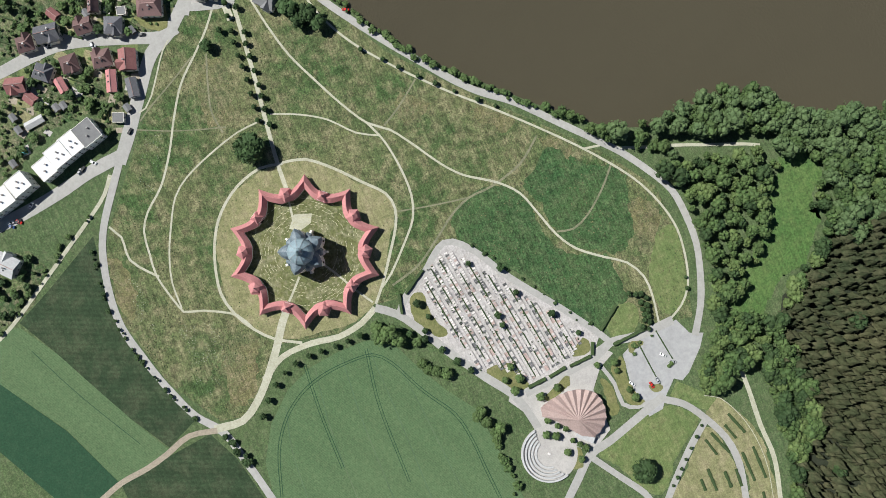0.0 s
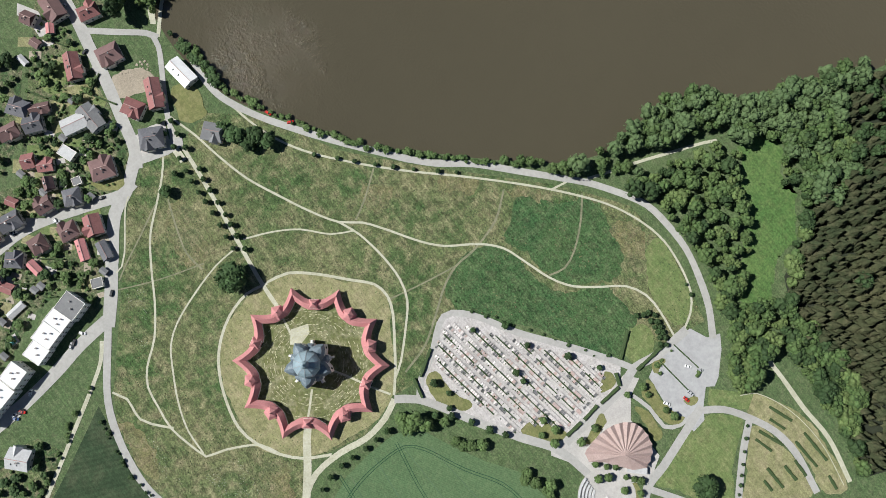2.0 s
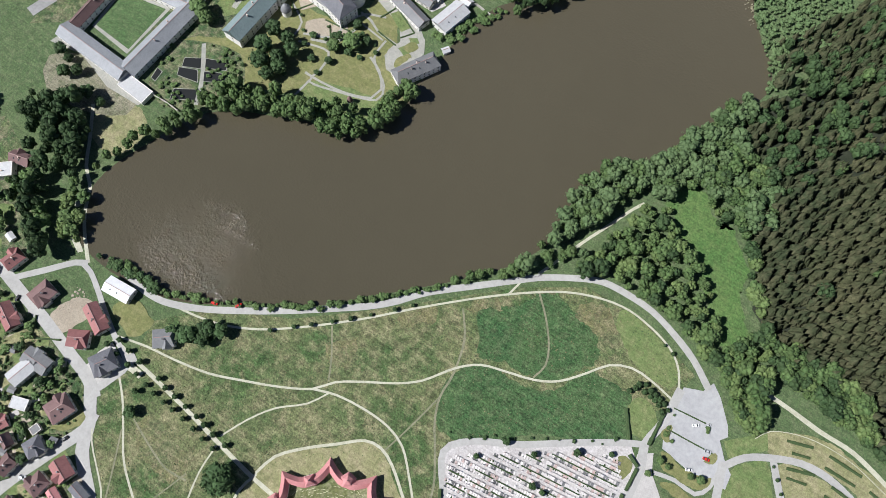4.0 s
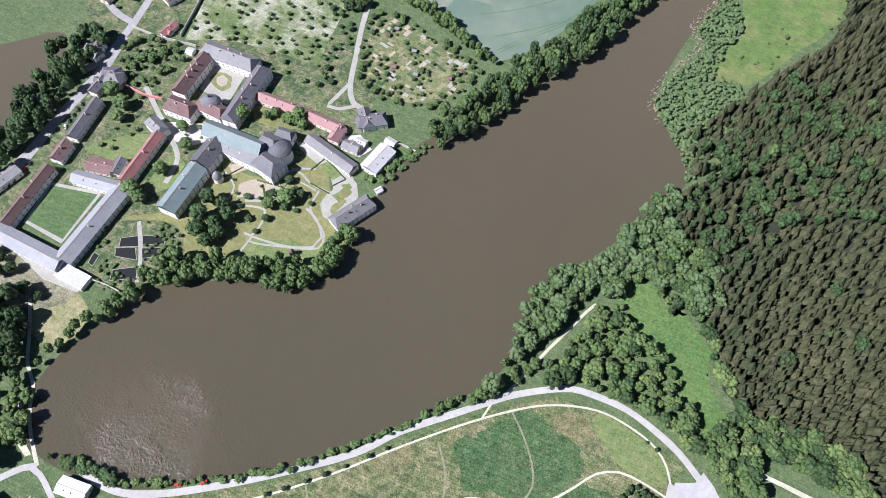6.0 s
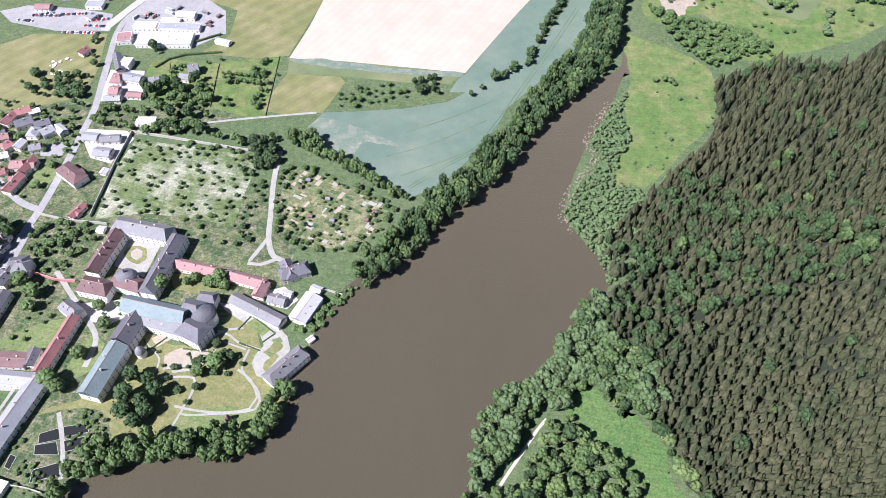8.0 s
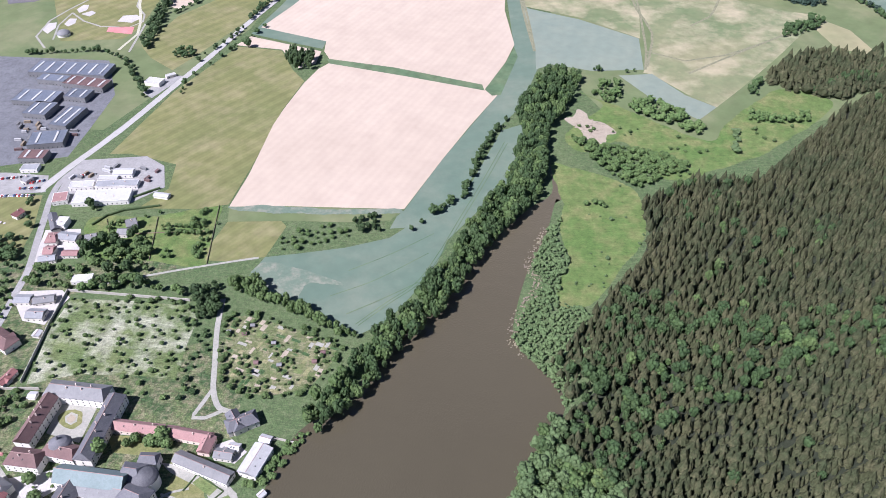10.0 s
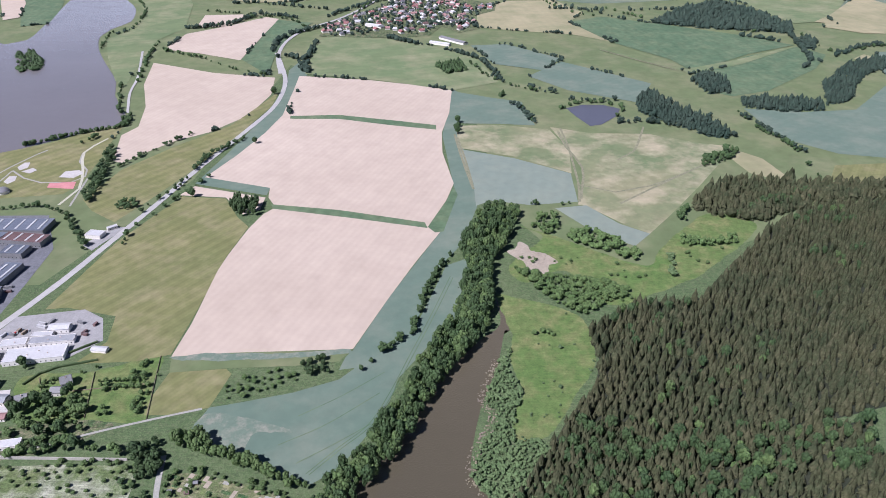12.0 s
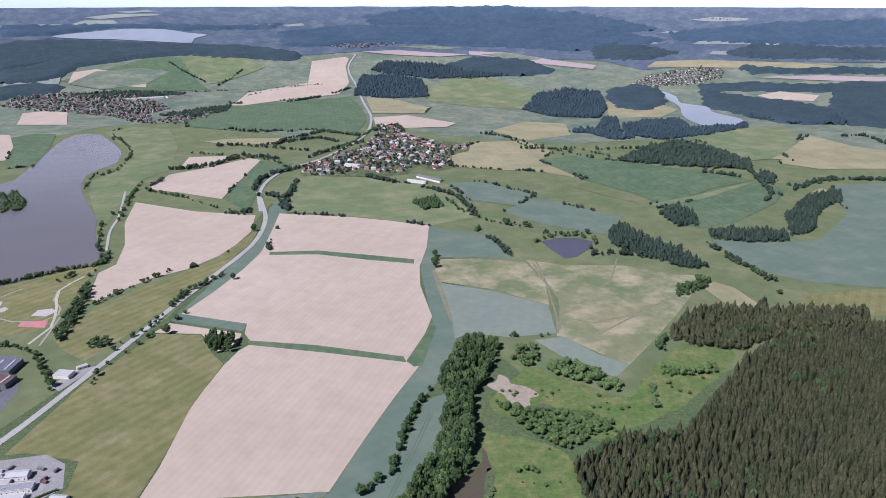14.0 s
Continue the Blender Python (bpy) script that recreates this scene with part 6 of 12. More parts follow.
ribbon("footpath", [(-191.1, -7.9), (-177.6, -5.7), (-159.5, -0.5), (-139.2, 9.9), (-116.0, 27.6), (-89.2, 51.8), (-63.8, 77.7), (-37.5, 102.9), (-15.5, 122.0), (8.2, 139.2), (29.0, 148.5), (49.3, 152.4), (70.3, 149.6), (85.4, 144.1), (94.5, 135.6), (99.6, 126.0)], 1.39, GRAVEL, 5, "pale gravel footpath along the meadow's edge")
ribbon("footpath", [(-20.8, 117.0), (-18.6, 128.3)], 1.39, GRAVEL, 6, "short link between two paths")
ribbon("footpath", [(-202.5, -53.5), (-182.5, -69.7), (-170.6, -82.4), (-156.2, -98.1), (-138.5, -110.3), (-120.2, -121.1), (-102.8, -134.2), (-91.5, -147.8), (-81.1, -154.9), (-66.8, -157.2), (-52.2, -158.6), (-33.2, -154.6), (-25.7, -152.2), (-21.5, -140.7), (-10.6, -122.6), (2.6, -116.1)], 1.31, GRAVEL, 4, "winding pale gravel footpath")
ribbon("footpath", [(-116.3, -60.1), (-115.1, -77.8), (-109.0, -99.4), (-101.5, -117.8), (-92.9, -129.0), (-77.8, -138.2), (-62.0, -146.1), (-45.2, -151.4), (-28.0, -152.3)], 1.07, GRAVEL, 4, "narrow pale footpath")
ribbon("footpath", [(-92.2, -173.5), (-83.4, -169.0), (-68.4, -169.8), (-56.5, -161.7), (-51.6, -157.3)], 1.39, GRAVEL, 5, "pale gravel footpath")
ribbon("footpath", [(-187.9, -89.8), (-180.0, -100.0), (-168.4, -108.8), (-156.8, -117.5), (-151.1, -123.8), (-150.1, -128.7)], 0.98, GRAVEL, 5, "narrow pale footpath beside the street")
ribbon("trodden_path", [(-6.5, 131.4), (7.3, 118.3), (18.5, 103.7), (23.1, 92.0), (20.5, 81.4)], 1.24, TRACK, 4, "faint trodden path through grass")
ribbon("trodden_path", [(-40.0, 93.9), (-27.8, 77.0), (-21.8, 55.0), (-20.9, 39.1), (-15.3, 25.1), (-5.8, 11.3), (5.6, -7.1), (10.7, -26.6)], 1.36, TRACK, 4, "faint trodden path through grass")
ribbon("trodden_path", [(-102.5, 37.6), (-90.4, 20.8), (-83.4, 8.2)], 1.12, TRACK, 4, "faint trodden path through grass")
ribbon("trodden_path", [(-167.9, -76.0), (-149.7, -82.7), (-132.6, -87.4), (-118.5, -85.8)], 1.12, TRACK, 4, "faint trodden path through grass")
ribbon("trodden_path", [(-141.3, -134.8), (-132.4, -115.9), (-126.3, -99.6), (-121.0, -82.8)], 0.87, TRACK, 3, "faint trodden path through grass")
ribbon("trodden_path", [(-169.7, -84.7), (-159.0, -104.5), (-149.6, -122.9), (-145.0, -130.2)], 0.99, TRACK, 4, "faint trodden path through grass")
ribbon("trodden_path", [(-30.9, -6.8), (-25.8, 14.2), (-20.9, 39.1)], 0.99, TRACK, 3, "faint trodden path through grass")
ribbon("field_track", [(62.2, -246.4), (56.6, -229.0), (54.8, -211.3), (51.7, -196.7), (46.6, -179.4), (50.4, -162.1)], 3.6, SOIL, 5, "pale bare farm track")
ribbon("field_track", [(-50.7, -271.2), (-58.7, -252.9), (-70.8, -232.7), (-86.5, -207.2), (-102.2, -181.7), (-111.7, -168.2), (-121.6, -160.2)], 2.4, GRAVEL, 5, "grassy farm track")
ribbon("forest_track", [(139.6, 154.5), (160.9, 153.9), (183.4, 152.0), (206.8, 151.8), (234.8, 144.4)], 3.0, GRAVEL, 5, "pale forest track")
ribbon("country_road", [(-495.4, 552.5), (-486.9, 597.5), (-475.0, 643.2), (-463.0, 696.3), (-447.8, 784.6), (-429.7, 890.4), (-412.8, 1008.5), (-388.3, 1140.0), (-365.2, 1285.0), (-367.0, 1386.5), (-382.6, 1481.4), (-423.2, 1609.9), (-447.8, 1681.6)], 9, ASPHALT, 6, "grey asphalt country road")
ribbon("country_road", [(-400.6, 1516.7), (-438.7, 1658.9), (-448.8, 1797.2), (-423.7, 1923.9), (-364.1, 2030.4), (-317.5, 2164.9), (-271.0, 2375.6), (-263.5, 2592.6), (-286.0, 2850.1), (-354.8, 3208.7), (-427.3, 3567.7), (-482.3, 3779.4), (-499.7, 3930.7), (-482.3, 4107.9)], 9, ASPHALT, 6, "grey asphalt country road to the village")
ribbon("lane", [(-627.1, 1258.1), (-671.6, 1376.6), (-696.0, 1474.1), (-769.4, 1685.0)], 5, ASPHALT, 5, "pale lane beside the lake")
ribbon("lane", [(-566.4, 880.1), (-562.8, 933.1), (-589.7, 1002.1), (-619.0, 1068.6), (-606.9, 1130.2)], 4, GRAVEL, 5, "pale park path")
ribbon("lane", [(161.2, 1189.7), (166.8, 1117.4), (182.6, 1034.4), (165.6, 923.8)], 4, TRACK, 5, "pale field track")
ribbon("lane", [(-18.8, 1170.2), (-3.6, 1057.0), (13.2, 951.9)], 4, TRACK, 5, "pale field track")
ribbon("lane", [(-390.4, 414.9), (-344.6, 436.2), (-302.0, 454.5), (-253.3, 473.5), (-233.4, 480.7)], 2.6, GRIT, 5, "pale lane between orchards and field")

# ---- walls, roofs ----
PLASTER = surf("plaster", (0.62, 0.59, 0.53), (0.70, 0.67, 0.61), (0.5, 0.47, 0.42), 0.2, 1.2, rough=0.9, rand=0.12, grain=0.09)
PLASTER_PINK = surf("pink_plaster", (0.62, 0.50, 0.44), (0.68, 0.56, 0.49), None, 0.2, 1.2, rough=0.9, rand=0.1)
WHITE_WALL = surf("white_wall", (0.68, 0.66, 0.62), (0.74, 0.72, 0.68), (0.62, 0.6, 0.56), 0.15, 0.9, rough=0.85, grain=0.09)
TILE_PINK = surf("pink_red_tiles", (0.43, 0.185, 0.185), (0.52, 0.235, 0.235), (0.36, 0.16, 0.16), 0.12, 0.9, rough=0.8, bump=0.05, bump_scale=3, grain=0.09)
TILE_ROSE = surf("rose_tiles", (0.265, 0.158, 0.150), (0.315, 0.190, 0.180), (0.215, 0.128, 0.122), 0.12, 0.9, rough=0.85, bump=0.05, bump_scale=3, grain=0.12, rand=0.1)
TILE_RED = surf("red_tiles", (0.235, 0.105, 0.100), (0.305, 0.145, 0.138), (0.17, 0.08, 0.078), 0.15, 1.0, rough=0.8, bump=0.05, bump_scale=3, rand=0.15, grain=0.09)
TILE_BROWN = surf("brown_tiles", (0.125, 0.08, 0.078), (0.175, 0.11, 0.105), (0.13, 0.08, 0.075), 0.15, 1.0, rough=0.8, bump=0.05, bump_scale=3, rand=0.2, grain=0.09)
TILE_GREY = surf("grey_tiles", (0.085, 0.087, 0.10), (0.12, 0.12, 0.13), (0.16, 0.16, 0.17), 0.15, 1.0, rough=0.7, bump=0.04, bump_scale=3, rand=0.25, grain=0.09)
SHEET_GREY = surf("grey_sheet_roof", (0.150, 0.152, 0.156), (0.195, 0.197, 0.20), (0.120, 0.122, 0.127), 0.1, 0.5, rough=0.7, spec=0.4, rand=0.12, grain=0.09)
SHEET_GREEN = surf("green_copper_roof", (0.155, 0.205, 0.205), (0.20, 0.25, 0.25), (0.12, 0.165, 0.165), 0.1, 0.5, rough=0.6, grain=0.09)
ROOF_BRIGHT = surf("bright_flat_roof", (0.66, 0.665, 0.67), (0.74, 0.742, 0.745), (0.58, 0.583, 0.588), 0.08, 0.5, rough=0.7, grain=0.06)
SHEET_WHITE = surf("white_sheet_roof", (0.40, 0.402, 0.405), (0.47, 0.472, 0.475), (0.33, 0.333, 0.337), 0.06, 0.4, rough=0.65, grain=0.1, rand=0.08)
LEAD_DARK = surf("dark_lead_roof", (0.10, 0.135, 0.165), (0.15, 0.19, 0.22), (0.22, 0.27, 0.29), 0.25, 0.8, rough=0.55, spec=0.4, grain=0.2)
SHEET_PALE = surf("pale_grey_sheet_roof", (0.225, 0.235, 0.248), (0.275, 0.285, 0.298), (0.185, 0.193, 0.205), 0.1, 0.5, rough=0.65, spec=0.3, grain=0.1, rand=0.1)
LEAD = surf("blue_lead_roof", (0.20, 0.27, 0.31), (0.27, 0.35, 0.39), (0.15, 0.20, 0.23), 0.2, 0.9, rough=0.5, spec=0.4, grain=0.09)
FAN_ROOF = surf("brownish_pink_sheet", (0.345, 0.258, 0.235), (0.41, 0.31, 0.285), (0.29, 0.215, 0.20), 0.1, 0.7, rough=0.7)
GLASS = surf("window_glass", (0.03, 0.035, 0.04), (0.05, 0.055, 0.06), None, 0.3, 1.0, rough=0.12, spec=0.5)
STONE = surf("pale_stone", (0.57, 0.54, 0.525), (0.68, 0.65, 0.635), (0.36, 0.34, 0.32), 0.4, 2.0, rough=0.7, rand=0.2)
STONE_MOSS = surf("mossy_stone", (0.42, 0.41, 0.27), (0.52, 0.50, 0.35), (0.22, 0.24, 0.12), 0.4, 2.0, rough=0.85, rand=0.2)
STONE_DARK = surf("dark_granite", (0.10, 0.10, 0.105), (0.15, 0.15, 0.15), None, 0.4, 2.0, rough=0.35, spec=0.5, rand=0.3)
STONE_PINK = surf("reddish_granite", (0.36, 0.27, 0.25), (0.42, 0.33, 0.3), None, 0.4, 2.0, rough=0.4, spec=0.5, rand=0.2)
HEDGE = surf("clipped_hedge", (0.035, 0.06, 0.022), (0.05, 0.08, 0.03), (0.07, 0.10, 0.04), 0.4, 1.5, rough=0.8)
WOOD = surf("weathered_wood", (0.20, 0.155, 0.11), (0.27, 0.22, 0.16), None, 0.5, 2.0, rough=0.8)
RUBBER = surf("tyre_rubber", (0.02, 0.02, 0.02), (0.03, 0.03, 0.03), None, 1, 4)


def box(bm, x0, x1, y0, y1, z0, z1):
    v = [bm.verts.new(p) for p in ((x0, y0, z0), (x1, y0, z0), (x1, y1, z0), (x0, y1, z0), (x0, y0, z1), (x1, y0, z1), (x1, y1, z1), (x0, y1, z1))]
    for q in ((3, 2, 1, 0), (4, 5, 6, 7), (0, 1, 5, 4), (1, 2, 6, 5), (2, 3, 7, 6), (3, 0, 4, 7)):
        bm.faces.new([v[i] for i in q])


def window_mesh():
    bm = bmesh.new()
    box(bm, -0.5, 0.5, -0.04, 0.04, -0.75, 0.75)
    me = bpy.data.meshes.new("window")
    bm.to_mesh(me)
    bm.free()
    me.materials.append(GLASS)
    return me


WINDOW = window_mesh()


def house(name, ends, width, eave, rise, roof, label, wall=PLASTER, hip=0.0, chimneys=1, storeys=0, flat=False, category="house", group="", over=0.45):
    """A building whose ridge runs between two points. hip: how far the roof's ends slope, as a share of half the width. storeys: rows of windows."""
    a, b = Vector(ends[0]), Vector(ends[1])
    c, length = (a + b) / 2, (b - a).length
    ang = math.degrees(math.atan2(b.y - a.y, b.x - a.x))
    ob = new(name)
    ob.matrix_world = pose(c.x, c.y, height(c.x, c.y), 0, 0, ang)
    lx, ly = length / 2, width / 2
    bm = bmesh.new()
    if flat:
        box(bm, -lx, lx, -ly, ly, 0, eave)
        part("wall", bm, wall, ob)
        bm = bmesh.new()
        box(bm, -lx - 0.1, lx + 0.1, -ly - 0.1, ly + 0.1, eave, eave + 0.3)
        part("roof", bm, roof, ob)
        bm = bmesh.new()
        for s in (-1, 1):
            box(bm, -lx - 0.12, lx + 0.12, s * ly - 0.15, s * ly + 0.15, eave + 0.3, eave + 0.55)
            box(bm, s * lx - 0.14, s * lx + 0.14, -ly + 0.16, ly - 0.16, eave + 0.3, eave + 0.54)
        part("parapet", bm, wall, ob)
    else:
        h = hip * ly
        k = [bm.verts.new(p) for p in ((-lx, -ly, 0), (lx, -ly, 0), (lx, ly, 0), (-lx, ly, 0), (-lx, -ly, eave), (lx, -ly, eave), (lx, ly, eave), (-lx, ly, eave))]
        for q in ((0, 1, 5, 4), (2, 3, 7, 6)):
            bm.faces.new([k[i] for i in q])
        if hip:
            for q in ((1, 2, 6, 5), (3, 0, 4, 7)):
                bm.faces.new([k[i] for i in q])
        else:
            g0, g1 = bm.verts.new((-lx, 0, eave + rise)), bm.verts.new((lx, 0, eave + rise))
            bm.faces.new([k[1], k[2], k[6], g1, k[5]])
            bm.faces.new([k[3], k[0], k[4], g0, k[7]])
        part("wall", bm, wall, ob)
        bm = bmesh.new()
        ox, oy = lx + over, ly + over
        drop = rise * over / ly
        for dz in (0.0, 0.28):
            e = [bm.verts.new(p) for p in ((-ox, -oy, eave - drop + dz), (ox, -oy, eave - drop + dz), (ox, oy, eave - drop + dz), (-ox, oy, eave - drop + dz))]
            r0, r1 = bm.verts.new((-ox + h * 1.0, 0, eave + rise + dz)), bm.verts.new((ox - h * 1.0, 0, eave + rise + dz))
            for q in ((e[0], e[1], r1, r0), (e[2], e[3], r0, r1), (e[1], e[2], r1), (e[3], e[0], r0)):
                bm.faces.new(q)
        bm.verts.ensure_lookup_table()
        for i, j in ((0, 1), (1, 2), (2, 3), (3, 0)):
            bm.faces.new((bm.verts[i], bm.verts[j], bm.verts[6 + j], bm.verts[6 + i]))
        part("roof", bm, roof, ob)
    top = eave + (0.3 if flat else rise * 0.75)
    for i in range(chimneys):
        bm = bmesh.new()
        x = lx * (-0.5 + (i + 0.5) / chimneys * 1.0 + 0.1)
        y = 0.25 * ly * (1 if i % 2 else -1)
        box(bm, x - 0.4, x + 0.4, y - 0.35, y + 0.35, top, top + (1.2 if flat else rise * 0.25 + 1.1))
        stack = part("chimney", bm, PLASTER_PINK, ob)
        if c.length < 290:
            bm = bmesh.new()
            box(bm, x - 0.48, x + 0.48, y - 0.43, y + 0.43, top + (1.2 if flat else rise * 0.25 + 1.1), top + (1.35 if flat else rise * 0.25 + 1.25))
            part("cap", bm, STONE_DARK, stack)
    for s in range(storeys):
        z = 1.7 + 3.2 * s
        for side in (-1, 1):
            n = max(1, int(length / (3.4 if c.length < 330 else 4.6)))
            for i in range(n):
                w = new("window", WINDOW)
                w.parent = ob
                w.location = (-lx + length * (i + 0.5) / n, side * (ly + 0.02), z)
            n = max(1, int(width / 3.6)) if c.length < 330 else 1 if c.length < 620 else 0
            for i in range(n):
                w = new("window", WINDOW)
                w.parent = ob
                w.matrix_local = pose(side * (lx + 0.02), -ly + width * (i + 0.5) / n, z, 0, 0, 90)
    return tagged(ob, label, category, group)


# ---- the star-shaped cloister ----
HUB = Vector([(-29.8, -67.8)][0])
TIP = Vector([(-73.4, -49.5)][0]) - HUB
TURN0 = math.atan2(TIP.y, TIP.x)


def star_ring(r_tip, r_mid, r_quarter, z, steps=6):
    """A ten-pointed ring of inward-bowed sides."""
    out = []
    for k in range(10):
        for i in range(steps * 2):
            t = abs(i / steps - 1) if i else 1.0
            t = 1 - i / steps if i <= steps else i / steps - 1
            r = r_mid + (r_tip - r_mid) * t**2.2 + r_quarter * math.sin(math.pi * t)
            a = TURN0 + (k + i / (2 * steps)) * math.pi / 5
            out.append((HUB.x + r * math.cos(a), HUB.y + r * math.sin(a), z))
    return out


def bridge(name, rings, material, parent):
    n = len(rings[0])
    verts = [p for r in rings for p in r]
    faces = [(k * n + i, k * n + (i + 1) % n, (k + 1) * n + (i + 1) % n, (k + 1) * n + i) for k in range(len(rings) - 1) for i in range(n)]
    return link_mesh(name, [(x - HUB.x, y - HUB.y, z) for x, y, z in verts], faces, material, parent)


def build_cloister():
    ob = new("cloister")
    ob.location = (HUB.x, HUB.y, 0)
    bridge("wall", [star_ring(47.0, 38.2, -0.6, 0), star_ring(47.0, 38.2, -0.6, 4.6), star_ring(40.0, 33.2, -0.5, 4.6), star_ring(40.0, 33.2, -0.5, 0)], WHITE_WALL, ob)
    bridge("roof", [star_ring(48.2, 38.9, -0.6, 4.5), star_ring(43.6, 36.0, -0.6, 7.8), star_ring(43.4, 35.8, -0.6, 7.8), star_ring(39.2, 32.6, -0.5, 4.7)], TILE_PINK, ob)
    for k in range(10):
        a = TURN0 + (k + 0.5) * math.pi / 5
        gate = k in (1, 4, 6, 9)
        m = Matrix.Translation((36.0 * math.cos(a), 36.0 * math.sin(a), 0)) @ Matrix.Rotation(a, 4, "Z")
        bm = bmesh.new()
        if gate:
            box(bm, -3.0, 3.0, -2.6, 2.6, 0, 6.4)
        else:
            bmesh.ops.create_cone(bm, cap_ends=True, segments=5, radius1=4.4, radius2=4.4, depth=6.2, matrix=Matrix.Translation((1.2, 0, 3.1)))
        bm.transform(m)
        part("chapel_wall", bm, WHITE_WALL, ob)
        bm = bmesh.new()
        n, r = (4, 4.3) if gate else (5, 5.0)
        off = Matrix.Translation((0 if gate else 1.2, 0, 0)) @ Matrix.Rotation(math.pi / 4 if gate else 0, 4, "Z")
        for z0, z1, r0, r1 in ((6.2, 7.6, r, r * 0.72), (7.6, 8.6, r * 0.72, r * 0.62), (8.6, 10.4, r * 0.62, r * 0.12)):
            bmesh.ops.create_cone(bm, cap_ends=True, segments=n, radius1=r0, radius2=r1, depth=z1 - z0, matrix=off @ Matrix.Translation((0, 0, (z0 + z1) / 2)))
        bm.transform(m)
        part("chapel_roof", bm, TILE_PINK, ob)
        bm = bmesh.new()
        bmesh.ops.create_icosphere(bm, subdivisions=1, radius=0.45, matrix=Matrix.Translation((0 if gate else 1.2, 0, 10.7)))
        bm.transform(m)
        part("finial", bm, TILE_BROWN, ob)
        if gate:
            # no opening is cut: a solid dark block paints the passage's shade
            bm = bmesh.new()
            box(bm, -3.4, 3.4, -1.3, 1.3, 0.02, 3.2)
            bm.transform(m)
            part("gateway", bm, GLASS, ob, "dark block that paints the shade of a gate passage")
    tagged(ob, "ten-pointed star-shaped white cloister with pink-red tiled roofs", "cloister")


build_cloister()
patch("courtyard", [(x, y) for x, y, z in star_ring(39.0, 32.5, -0.5, 0, 3)], surf("courtyard_grass", (0.095, 0.115, 0.045), (0.14, 0.145, 0.06), (0.30, 0.28, 0.19), 0.1, 0.3, bump=0.2, amount=0.7, grain=0.35), 3, "old churchyard grass inside the cloister", category="grass")
ribbon("footpath", [(-65.4, -64.8), (-52.9, -67.1), (-42.4, -69.3)], 1.39, GRAVEL, 6, "pale path across the churchyard")
ribbon("footpath", [(-17.2, -77.8), (-9.2, -85.9), (-2.6, -92.9)], 1.39, GRAVEL, 6, "pale path across the churchyard")
ribbon("footpath", [(-17.5, -60.5), (-8.1, -55.0), (3.6, -49.3), (15.5, -42.1)], 1.31, GRAVEL, 6, "pale path across the churchyard")
patch("trodden_earth", [(-54.3, -65.7), (-50.5, -55.1), (-45.3, -58.1), (-43.2, -66.7), (-47.3, -71.8)], GRAVEL, 5, "bare pale earth in the churchyard", True, "ground")


